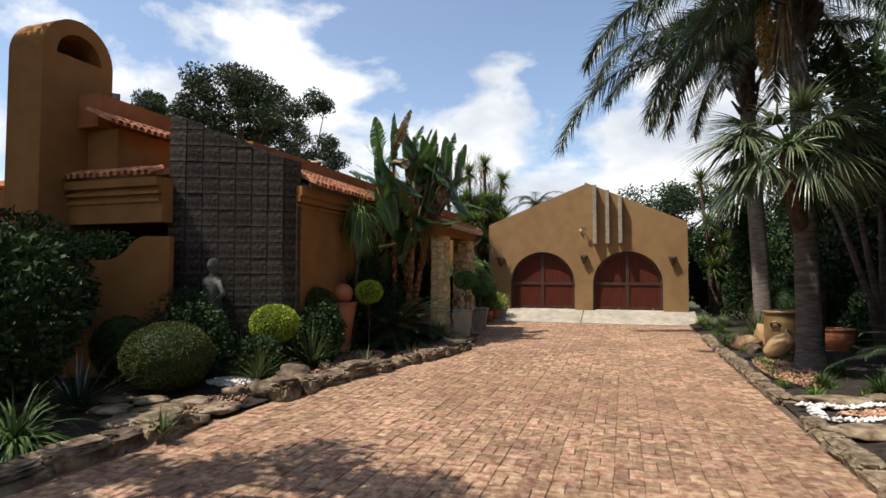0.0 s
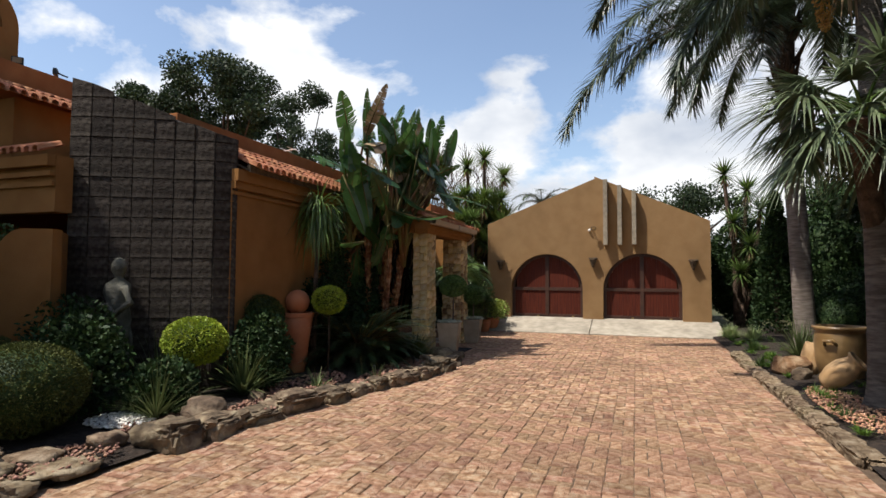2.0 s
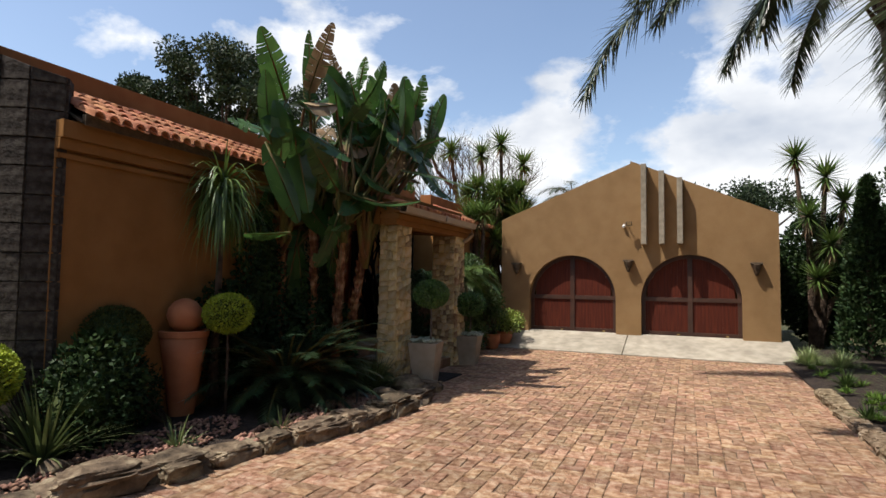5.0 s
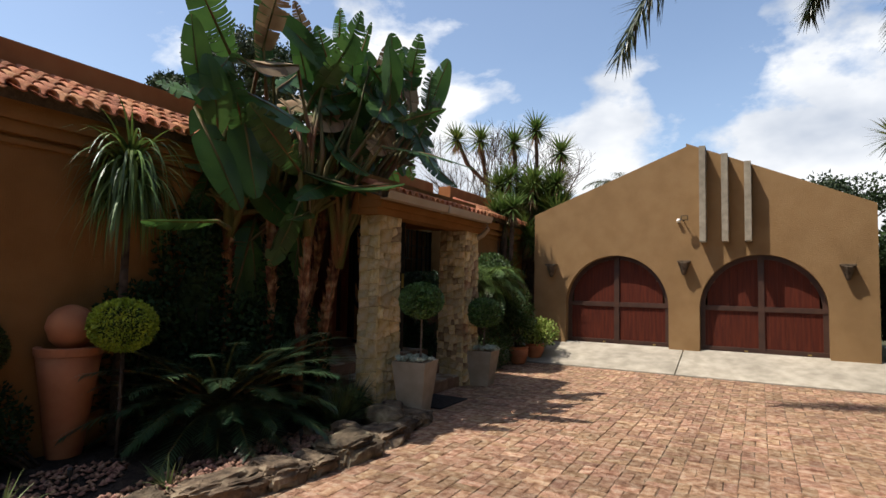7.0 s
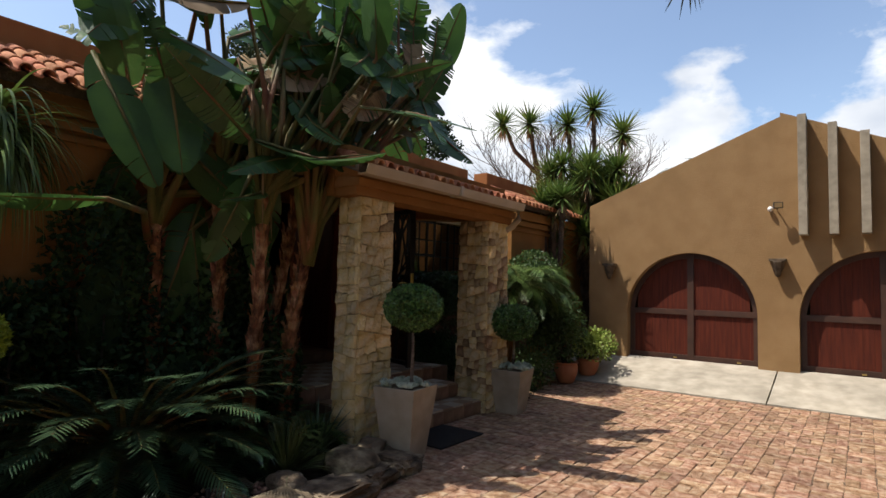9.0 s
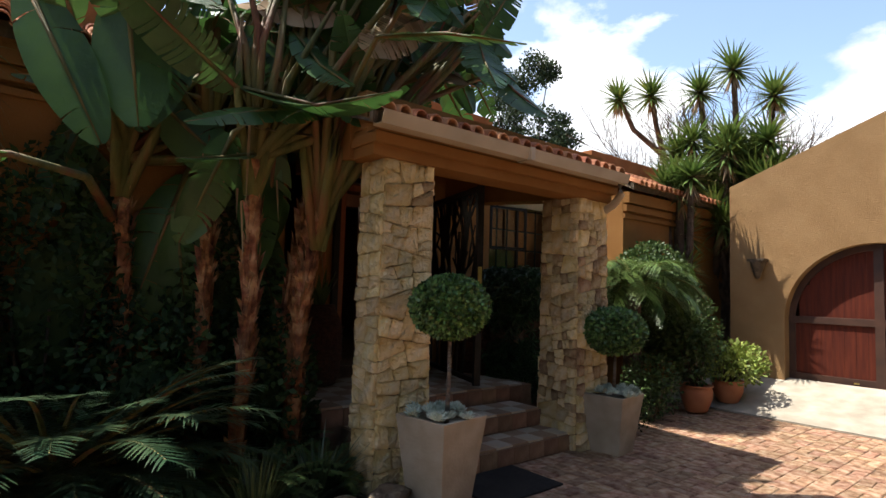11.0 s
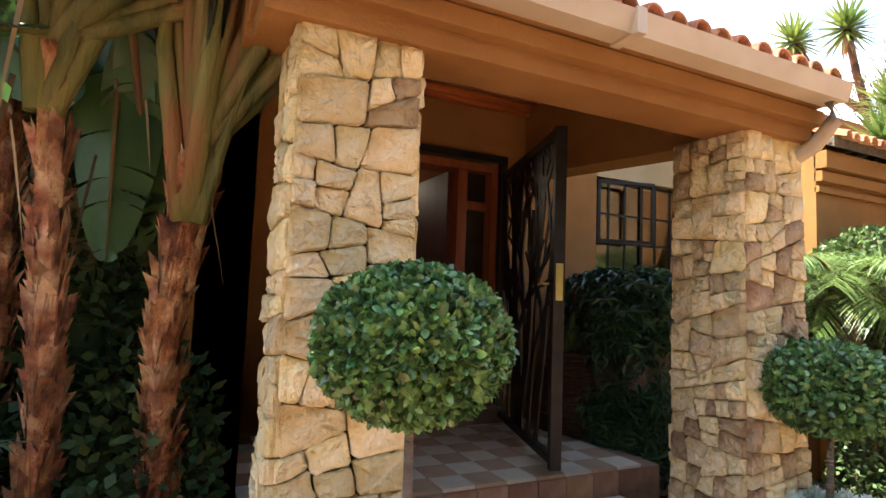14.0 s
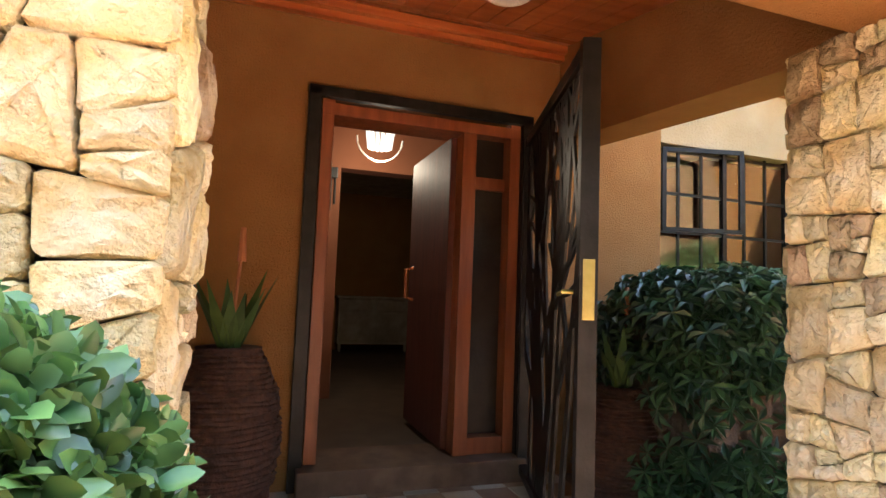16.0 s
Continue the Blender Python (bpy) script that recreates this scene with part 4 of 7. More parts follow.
# slot as a half-moon hole through the block
hole = [(yc - 0.4 * math.cos(math.pi * k / 16), ztop - 0.02 + 0.4 * math.sin(math.pi * k / 16)) for k in range(17)]
front = [bm.verts.new((CH[1], y, z)) for y, z in outl]
back = [bm.verts.new((CH[0], y, z)) for y, z in outl]
hf = [bm.verts.new((CH[1], y, z)) for y, z in hole]
hb = [bm.verts.new((CH[0], y, z)) for y, z in hole]
for k in range(len(outl) - 1):
    bm.faces.new((front[k], front[k + 1], back[k + 1], back[k]))
for a, h in ((front, hf), (back, hb)):
    arc = a[1:-1]
    for k in range(16):
        bm.faces.new((arc[round(k * 20 / 16)], h[k], h[k + 1]))
        for q in range(round(k * 20 / 16), round((k + 1) * 20 / 16)):
            bm.faces.new((arc[q], h[k + 1], arc[q + 1]))
    bm.faces.new([arc[0], a[0], a[-1], arc[-1], h[-1], h[0]])
for k in range(16):
    bm.faces.new((hf[k], hf[k + 1], hb[k + 1], hb[k]))
bm.faces.new((hf[-1], hf[0], hb[0], hb[-1]))
box(bm, (CH[0] + 0.1, yc - 0.45, ztop - 0.06), (CH[0] + 0.2, yc + 0.45, ztop + 0.45))
setting("wall_chimney", bm, M["stucco_house"])

# wing behind the garden wall
bm = bmesh.new()
box(bm, (-8.5, 6.4, 2.33), (-6.6, 6.62, 3.02))
box(bm, (-8.5, 6.36, 2.64), (-6.61, 6.4, 2.7), 0.008)
box(bm, (-8.5, 6.33, 2.76), (-6.61, 6.4, 2.82), 0.008)
box(bm, (-8.5, 6.3, 2.88), (-6.61, 6.4, 3.02), 0.008)
box(bm, (-8.5, 9.4, 0), (-6.7, 9.6, 3.0))
box(bm, (-8.5, 6.7, 3.0), (-7.85, 12, 3.95))
setting("wall_wing", bm, M["stucco_house"])
setting("wall_wing_parapet", boxed((-8.5, 6.5, 3.95), (-8.05, 12.5, 4.5), 0.02), M["stucco_red"])
bm = bmesh.new()
box(bm, (-12, 6.0, 0), (-9.25, 12, 2.9))
setting("wall_side", bm, M["stucco_red"])
setting("ceiling_wing", boxed((-8.5, 6.62, 2.95), (-6.7, 9.4, 3.0)), M["inner"])
me = tile_roof("tiles", -7.55, -8.1, 6.25, 9.4)
for v in me.vertices:
    v.co.z += 3.9 - roof_z(-7.55)
tagged(new("roof_upper", me), kind="structure")
me = tile_roof("tiles", 0.0, -0.35, -8.5, -6.62)
me.transform(Matrix.Rotation(-math.pi / 2, 4, "Z"))
for v in me.vertices:
    v.co = Vector((v.co.x, v.co.y + 6.3, v.co.z + 3.05 - roof_z(0.0)))
tagged(new("roof_lower", me), kind="structure")
floodlight((-8.1, 7.45, 4.58), -0.8)
floodlight((-8.2, 6.95, 4.58), 0.8)

# ---- doorway ----
t_ = empty("front_door", (DX, DY0, 0.63), "open varnished red timber front door with a glazed side panel", "door")
for nm, lo, hi in (("jamb", (-0.22, 0.04, 0), (0.01, 0.11, 2.05)), ("jamb", (-0.22, DY1 - DY0 - 0.1, 0), (0.01, DY1 - DY0 - 0.03, 2.05)),
                   ("head", (-0.22, 0.04, 1.95), (0.012, DY1 - DY0 - 0.03, 2.02)), ("mullion", (-0.2, 0.9, 0), (0.013, 0.99, 1.95)), ("sill", (-0.2, 0.99, 0.0), (0.0, 1.22, 0.1)),
                   ("rail", (-0.16, 0.99, 1.62), (-0.06, 1.22, 1.7))):
    part(nm, boxed(lo, hi, 0.006), M["surround"], t_)
part("pane", boxed((-0.1, 0.99, 0.1), (-0.095, 1.22, 1.95)), M["obscure"], t_, "dark obscured glass")
part("leaf", boxed((-0.98, 0.86, 0.01), (-0.1, 0.905, 1.94), 0.004), M["leafwood"], t_, "dark red door leaf swung inwards")
h = bmesh.new()
tube(h, [(-0.85, 0.86, 0.9), (-0.85, 0.8, 0.92), (-0.85, 0.8, 1.12), (-0.85, 0.86, 1.14)], 0.013)
part("handle", h, M["redwood"], t_)
fr = empty("gate_frame", (DX, DY0, 0.5), "dark iron frame round the front doorway", "gate frame")
for nm, lo, hi in (("post", (0.0, -0.04, 0), (0.05, 0.03, 2.22)), ("post", (0.0, DY1 - DY0 - 0.03, 0), (0.05, DY1 - DY0 + 0.04, 2.22)), ("bar", (0.0, -0.04, 2.17), (0.05, DY1 - DY0 + 0.04, 2.23))):
    part(nm, boxed(lo, hi, 0.004), M["iron"], fr)

# open security gate with a tree cut from plate
GA, GB = Vector((-6.03, 14.1, 0.55)), Vector((-4.68, 13.66, 0.55))
gate = empty("security_gate", GA, "open dark iron security gate with a branching tree design", "gate")
gate.rotation_euler = (0, 0, math.atan2(GB.y - GA.y, GB.x - GA.x))
GW, GH = (GB - GA).length, 2.02
for nm, lo, hi in (("stile", (0, -0.03, 0), (0.05, 0.03, GH)), ("stile", (GW - 0.05, -0.035, -0.02), (GW, 0.035, GH)), ("rail", (0.05, -0.025, 0), (GW - 0.05, 0.025, 0.05)), ("rail", (0.05, -0.025, GH - 0.06), (GW - 0.05, 0.025, GH))):
    part(nm, boxed(lo, hi, 0.004), M["iron"], gate)
rng = random.Random(7)
bm = bmesh.new()


def ribbon(bm, pts, ws):
    a = []
    for i, (p, w) in enumerate(zip(pts, ws)):
        q, o = pts[min(i + 1, len(pts) - 1)], pts[max(i - 1, 0)]
        d = Vector((q[0] - o[0], q[1] - o[1])).normalized()
        n_ = (-d.y * w, d.x * w)
        a.append([bm.verts.new((p[0] + s * n_[0], y, p[1] + s * n_[1])) for s in (-1, 1) for y in (-0.006, 0.006)])
    for u, v in zip(a, a[1:]):
        for k, l in ((0, 1), (1, 3), (3, 2), (2, 0)):
            bm.faces.new((u[k], u[l], v[l], v[k]))


def branch(x, z, ang, ln, w, lev):
    pts, ws = [(x, z)], [w]
    a = ang
    n = 6
    for i in range(n):
        a += rng.uniform(-0.16, 0.16) - a * 0.05
        x = min(max(x + math.sin(a) * ln / n, 0.06), GW - 0.06)
        z = min(z + math.cos(a) * ln / n, GH - 0.05)
        pts.append((x, z))
        ws.append(w * (1 - 0.75 * (i + 1) / n) + 0.004)
        if lev < 3 and i in ((1, 3, 4) if lev < 2 else (2, 4)):
            branch(x, z, a + rng.choice((-1, 1)) * rng.uniform(0.3, 0.7), ln * rng.uniform(0.5, 0.75), ws[-1] * 0.8, lev + 1)
    ribbon(bm, pts, ws)


for x0, a0, l0, w0 in ((0.62, -0.05, 1.9, 0.11), (0.6, 0.33, 1.6, 0.07), (0.64, -0.38, 1.55, 0.07), (0.3, 0.0, 1.9, 0.03), (1.02, 0.05, 1.9, 0.03), (0.85, 0.15, 1.8, 0.035), (0.45, -0.12, 1.85, 0.035)):
    branch(x0, 0.02, a0, l0, w0, 0)
part("tree_panel", bm, M["iron"], gate, "cut plate in the shape of a bare tree")
part("lock_plate", boxed((GW, -0.022, 0.96), (GW + 0.006, 0.022, 1.18), 0.002), M["brass"], gate, "bright brass lock plate")
part("padlock", boxed((GW - 0.14, 0.0, 1.0), (GW - 0.09, 0.035, 1.06), 0.005), M["brass"], gate)
bm = bmesh.new()
tube(bm, [(GW - 0.1, -0.03, 1.06), (GW - 0.1, -0.07, 1.06), (GW - 0.18, -0.07, 1.05)], 0.009)
part("handle", bm, M["brass"], gate)

# window beyond the porch
win = empty("window", (DX, WY0, WZ0), "dark steel multi-pane window, one sash ajar", "window")
for y in (0.0, 0.62, 1.24, 1.79):
    part("frame_bar", boxed((-0.1, y, 0), (-0.06, y + 0.035, WZ1 - WZ0)), M["iron"], win)
for z in (0.0, 0.22, 0.5, 0.78, 1.06, 1.375):
    part("glazing_bar", boxed((-0.09, 0, z), (-0.07, WY1 - WY0, z + 0.02)), M["iron"], win)
for y in (0.21, 0.42, 0.83, 1.04, 1.45, 1.63):
    part("glazing_bar", boxed((-0.09, y, 0), (-0.07, y + 0.018, WZ1 - WZ0)), M["iron"], win)
part("pane", boxed((-0.082, 0, 0), (-0.078, WY1 - WY0, WZ1 - WZ0)), M["glass"], win)
sash = tagged(new("sash"), "open steel sash")
sash.parent = win
sash.location = (-0.02, 0.02, 0.78)
sash.rotation_euler = (0, 0, -0.25)
for lo, hi in (((0, 0, 0), (0.025, 0.03, 0.6)), ((0, 0.57, 0), (0.025, 0.6, 0.6)), ((0, 0, 0), (0.025, 0.6, 0.03)), ((0, 0, 0.57), (0.025, 0.6, 0.6))):
    part("sash_bar", boxed(lo, hi), M["iron"], sash)

bm = bmesh.new()
box(bm, (-9.0, 15.1, 0.5), (-8.8, 17.0, 3.2))
box(bm, (-8.8, 16.9, 0.5), (-6.35, 17.1, 3.2))
box(bm, (-8.8, 15.1, 0.4), (-6.35, 17.0, 0.5))
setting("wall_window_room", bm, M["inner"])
setting("ceiling_window_room", boxed((-8.8, 15.1, 3.1), (-6.35, 17.0, 3.2)), M["cream"])
# hall seen through the doorway
bm = bmesh.new()
box(bm, (-12.6, 11.5, 0.5), (-12.4, 16.0, 3.3))
box(bm, (-12.4, 11.5, 0.5), (DX - 0.25, 11.7, 3.3))
box(bm, (-9.0, 14.9, 0.5), (DX - 0.25, 15.1, 3.3))
box(bm, (-12.4, 15.8, 0.5), (-9.0, 16.0, 3.3))
box(bm, (-9.2, 14.9, 0.5), (-9.0, 15.8, 3.3))
box(bm, (-8.3, 11.7, 0.6), (-8.1, 13.22, 3.2))
box(bm, (-8.3, 13.22, 2.72), (-8.1, 14.9, 3.2))
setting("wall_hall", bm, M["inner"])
setting("floor", boxed((-12.4, 11.7, 0.4), (DX - 0.25, 15.8, 0.6)), M["hallfloor"])
setting("ceiling_hall", boxed((-12.4, 11.7, 3.2), (DX - 0.25, 15.8, 3.3)), M["cream"])
cab = empty("sideboard", (-12.1, 14.4, 0.6), "aged cream painted wooden sideboard with two doors", "sideboard")
part("top", boxed((-0.25, -0.62, 0.85), (0.27, 0.62, 0.89), 0.01), M["cream"], cab)
part("body", boxed((-0.22, -0.58, 0.12), (0.22, 0.58, 0.85), 0.008), M["cream"], cab)
for y in (-0.29, 0.29):
    part("door", boxed((0.22, y - 0.26, 0.18), (0.24, y + 0.26, 0.62), 0.006), M["cream"], cab)
    part("drawer", boxed((0.22, y - 0.26, 0.66), (0.24, y + 0.26, 0.81), 0.006), M["cream"], cab)
for x in (-0.18, 0.18):
    for y in (-0.54, 0.54):
        part("leg", lathe([(0.02, 0), (0.03, 0.05), (0.025, 0.12)], 10, centre=(x, y, 0)), M["cream"], cab)
mir = empty("mirror", (-12.39, 14.4, 1.85), "dark framed wall mirror above the sideboard", "mirror")
part("frame", boxed((0, -0.5, 0), (0.03, 0.5, 0.95), 0.01), M["iron"], mir)
mm = mat("mirror_glass", [(0.8, 0.8, 0.8), (0.82, 0.82, 0.82)], 0.03, 5, metal=1.0)
part("glass", boxed((0.03, -0.44, 0.06), (0.034, 0.44, 0.89)), mm, mir)
ch = empty("chandelier", (-7.55, 13.46, 2.89), "small lit crystal pendant light in a metal hoop", "pendant light")
em = bpy.data.materials.new("lit_crystal")
em.use_nodes = True
em.node_tree.nodes["Principled BSDF"].inputs["Emission Color"].default_value = (1, 0.96, 0.85, 1)
em.node_tree.nodes["Principled BSDF"].inputs["Emission Strength"].default_value = 0.05
bm = bmesh.new()
for k in range(14):
    a = k * 2 * math.pi / 14
    tube(bm, [(0.09 * math.cos(a), 0.09 * math.sin(a), -0.09), (0.11 * math.cos(a), 0.11 * math.sin(a), 0.06)], 0.016, 6)
part("crystals", bm, em, ch)
bm = bmesh.new()
tube(bm, [(0, 0.2 * math.cos(a), 0.2 * math.sin(a)) for a in [math.pi * (1 + k / 14) for k in range(15)]], 0.008, 6)
tube(bm, [(0, 0, 0.06), (0, 0, 0.42)], 0.008, 6)
part("hoop", bm, M["white"], ch)
hl = bpy.data.lights.new("pendant_bulb", "POINT")
hl.energy, hl.color, hl.shadow_soft_size = 1.1, (1, 0.85, 0.65), 0.08
hlo = new("pendant_bulb", hl)
hlo.location = (-7.55, 13.46, 2.66)
wc = empty("wind_chime", (-8.03, 13.1, 2.6), "dark metal wind chime hanging on the hall wall", "wind chime")
part("plate", boxed((-0.03, -0.08, 0.0), (0.03, 0.08, 0.1), 0.01), M["black"], wc)
for i in range(4):
    bm = bmesh.new()
    tube(bm, [(0, -0.06 + 0.04 * i, 0.0), (0, -0.06 + 0.04 * i, -0.42 + 0.06 * i)], 0.012, 8)
    part("tube", bm, M["iron"], wc)

# ---- pots on and beside the steps ----


def square_pot(place, label):
    top = empty("planter", place, label, "planter", "tapered planters by the steps")
    part("body", lathe([(0.14, 0), (0.145, 0.02), (0.215, 0.62), (0.22, 0.65), (0.19, 0.65), (0.18, 0.6)], square=True), M["potstone"], top)
    part("soil", boxed((-0.18, -0.18, 0.56), (0.18, 0.18, 0.6)), M["soil"], top)
    return top


P1, P2 = (-3.5, 12.22, 0.0), (-3.68, 14.5, 0.0)
for p, rz in ((P1, 0.15), (P2, 0.1)):
    q = square_pot(p, "square tapered cast-stone planter on the paving by the porch steps")
    q.scale.z = 0.84 if p == P2 else 1.0
    q.rotation_euler = (0, 0, rz)


def lollipop(base, zc, r, rz, n, leaf, seed, fine, trunk=0.017):
    bush("topiary_tree", (base[0], base[1], zc), (r, r, rz), n, leaf, M["topiary"], "clipped topiary ball on a slim stem in a square planter", "topiary tree",
         (base[0], base[1], 0.6), seed, fine=fine, stem=trunk, depth=0.16, lumps=0.03, group="topiary trees", tilt=0.5, width=0.62)


lollipop((-3.42, 12.2), 1.38, 0.26, 0.205, 16500, 0.031, 3, True)
lollipop((-3.66, 14.5), 1.14, 0.29, 0.22, 5000, 0.038, 4, True)


def rosettes(place, n, spread, seed, label):
    rng = random.Random(seed)
    top = empty("succulent_clump", place, label, "succulents", "succulents in the planters")
    V, F = [], []
    for i in range(n):
        a, r = rng.uniform(0, 6.28), spread * math.sqrt(rng.random())
        c = Vector((r * math.cos(a), r * math.sin(a), 0.05 + 0.04 * rng.random() - 0.25 * max(0, r - 0.2)))
        s = rng.uniform(0.035, 0.06)
        for ring, (cnt, tilt_) in enumerate(((7, 0.15), (6, 0.6), (4, 1.2))):
            for k in range(cnt):
                b = 2 * math.pi * (k + 0.5 * ring) / cnt
                d = Vector((math.cos(b) * math.cos(tilt_), math.sin(b) * math.cos(tilt_), math.sin(tilt_)))
                t = Vector((-math.sin(b), math.cos(b), 0))
                ln = s * (1 - 0.18 * ring)
                kk = len(V)
                V += [tuple(c), tuple(c + d * ln * 0.6 + t * ln * 0.3), tuple(c + d * ln + Vector((0, 0, 0.01))), tuple(c + d * ln * 0.6 - t * ln * 0.3), tuple(c + d * ln * 0.55 - Vector((0, 0, 0.012)))]
                F += [(kk, kk + 1, kk + 4), (kk + 1, kk + 2, kk + 4), (kk + 2, kk + 3, kk + 4), (kk + 3, kk, kk + 4), (kk, kk + 3, kk + 2, kk + 1)]
    part("foliage", mesh_of("foliage", V, F, M["succulent"]), None, top)


rosettes((P1[0], P1[1], 0.6), 46, 0.22, 3, "grey-green rosette succulents filling a square planter")
rosettes((P2[0] + 0.04, P2[1] + 0.05, 0.5), 44, 0.24, 4, "grey-green rosette succulents spilling from a square planter")
mt = tagged(part("doormat", boxed((-3.9, 12.6, 0.0), (-3.35, 13.35, 0.018), 0.005), M["rubber"]), "dark rubber doormat on the paving before the steps", "doormat")


def round_pot(place, r, h, material, label, category="pot"):
    top = empty("flowerpot", place, label, category, "")
    part("body", lathe([(r * 0.6, 0), (r * 0.68, 0.02), (r * 0.95, h * 0.5), (r, h * 0.8), (r * 0.9, h * 0.9), (r * 1.02, h * 0.95), (r * 1.02, h), (r * 0.88, h), (r * 0.85, h * 0.85)], 28), material, top, smooth=True)
    return top


round_pot((-4.05, 16.95, 0.02), 0.2, 0.34, M["terracotta"], "round terracotta flowerpot beside the garage apron")
round_pot((-4.0, 17.75, 0.06), 0.2, 0.3, M["terracotta"], "round terracotta flowerpot with a yellow-green shrub")
bush("potted_shrub", (-4.1, 16.95, 0.92), (0.36, 0.36, 0.58), 2300, 0.07, M["mid"], "loose bright green shrub in a terracotta pot", "shrub", (-4.05, 16.95, 0.3), 5, core=False, depth=0.9, tilt=0.9)
bush("potted_shrub", (-3.95, 17.8, 0.6), (0.42, 0.42, 0.3), 1700, 0.07, M["yellow"], "spreading yellow-green shrub in a terracotta pot", "shrub", (-4.0, 17.75, 0.3), 6, core=False, depth=0.9, tilt=0.9)
bush("shrub", (-4.15, 16.0, 0.4), (0.32, 0.42, 0.4), 2200, 0.05, M["mid"], "loose dark green shrub beside the porch", "shrub", None, 8, core=False, depth=0.9)
bush("shrub", (-4.0, 15.3, 0.25), (0.25, 0.3, 0.25), 700, 0.045, M["dark"], "small dark green shrub beside the stone column", "shrub", None, 9, core=False, depth=0.8)
# hedges and palm past the porch
nr = np.random.default_rng(44)
hg = empty("hedge", (-5.45, 15.42, 0.0), "dark glossy umbrella-leaved hedge beneath the window", "hedge")
d_ = rand_dirs(nr, 4200)
pp = np.sign(d_) * np.abs(d_) ** 0.45
pp *= (1 - 0.22 * nr.random(4200) ** 2)[:, None]
pp = pp * np.array([0.5, 1.0, 0.8]) + np.array([0.0, 0.0, 0.98]) + nr.normal(size=(4200, 3)) * 0.025
part("foliage", palmate("foliage", pp, d_, 0.095, M["dark_gloss"], nr), None, hg)
# plain box in bark colour that plays the hedge's shaded inside
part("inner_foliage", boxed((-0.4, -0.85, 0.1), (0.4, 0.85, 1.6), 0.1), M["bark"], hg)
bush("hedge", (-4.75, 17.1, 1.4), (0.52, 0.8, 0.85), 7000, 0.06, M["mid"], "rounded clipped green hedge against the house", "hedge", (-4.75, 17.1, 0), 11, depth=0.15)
bush("hedge", (-4.9, 18.3, 0.9), (0.35, 0.6, 0.9), 1800, 0.06, M["dark"], "dark green hedge at the corner of the garage", "hedge", (-4.9, 18.3, 0), 12, depth=0.3)

# ---- woven floor vase with an aloe ----


def vase(place, seed):
    top = empty("woven_vase", place, "tall dark woven twig floor vase on the porch", "floor vase", "woven vases")
    rng = random.Random(seed)
    prof = [(0.17, 0), (0.2, 0.1), (0.245, 0.35), (0.22, 0.6), (0.14, 0.78), (0.15, 0.8)]
    part("body", lathe(prof, 24), M["wicker"], top, smooth=True)
    bm = bmesh.new()
    for i in range(34):
        z = 0.02 + i * 0.0228
        k = next(j for j in range(5) if prof[j + 1][1] >= z - 1e-6)
        t = (z - prof[k][1]) / (prof[k + 1][1] - prof[k][1])
        r = prof[k][0] + (prof[k + 1][0] - prof[k][0]) * t
        ph = rng.uniform(0, 6)
        pts = [((r + 0.008 + 0.008 * math.sin(5 * a + ph)) * math.cos(a), (r + 0.008 + 0.008 * math.sin(5 * a + ph)) * math.sin(a), z + 0.008 * math.sin(3 * a + ph)) for a in [2 * math.pi * q / 20 for q in range(21)]]
        tube(bm, pts, 0.011, 4, cap=False)
    part("weave", bm, M["wicker"], top)


vase((-5.72, 12.42, 0.5), 1)
vase((-5.62, 14.5, 0.3), 2)


def aloe(place, seed, n=11, ln=0.42):
    rng = random.Random(seed)
    top = empty("aloe", place, "spiky green aloe in a woven vase", "aloe", "aloes")
    V, F = [], []
    for i in range(n):
        a = i * 2.4
        blade(V, F, (0.03 * math.cos(a), 0.03 * math.sin(a), 0), (math.cos(a) * 0.45, math.sin(a) * 0.45, 1), ln * rng.uniform(0.7, 1.1), 0.07, 0.15, seg=4, end=0.05)
    part("leaves", mesh_of("leaves", V, F, M["mid"]), None, top)
    bm = bmesh.new()
    tube(bm, [(0, 0, 0), (0.01, 0.03, 0.5)], 0.008)
    tube(bm, [(0.01, 0.03, 0.42), (0.01, 0.03, 0.58)], [0.022, 0.012])
    part("flower_spike", bm, M["terracotta"], top)


aloe((-5.72, 12.42, 1.28), 1)
aloe((-5.62, 14.5, 1.08), 2)

# ---- left bed ----


def dome_bush(place, r, rz, zc, n, leaf, material, label, seed, cat="clipped bush"):
    bush("clipped_bush", (place[0], place[1], zc), (r, r, rz), n, leaf, material, label, cat, (place[0], place[1], 0.08), seed, depth=0.08, lumps=0.02, tilt=0.9, width=0.6)


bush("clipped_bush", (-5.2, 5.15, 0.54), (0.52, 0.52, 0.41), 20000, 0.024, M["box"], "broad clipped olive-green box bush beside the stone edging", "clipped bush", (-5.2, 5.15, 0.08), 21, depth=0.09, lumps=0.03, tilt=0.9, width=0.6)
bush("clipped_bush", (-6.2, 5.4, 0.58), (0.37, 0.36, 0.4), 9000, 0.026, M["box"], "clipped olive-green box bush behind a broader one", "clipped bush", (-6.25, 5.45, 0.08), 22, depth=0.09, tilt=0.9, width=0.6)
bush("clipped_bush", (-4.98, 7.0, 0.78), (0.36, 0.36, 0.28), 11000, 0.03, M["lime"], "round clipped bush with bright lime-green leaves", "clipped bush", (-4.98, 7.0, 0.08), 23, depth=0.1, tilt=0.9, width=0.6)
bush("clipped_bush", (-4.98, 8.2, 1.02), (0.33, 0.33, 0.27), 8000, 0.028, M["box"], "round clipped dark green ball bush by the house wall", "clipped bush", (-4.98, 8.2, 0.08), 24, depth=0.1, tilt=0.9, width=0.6)
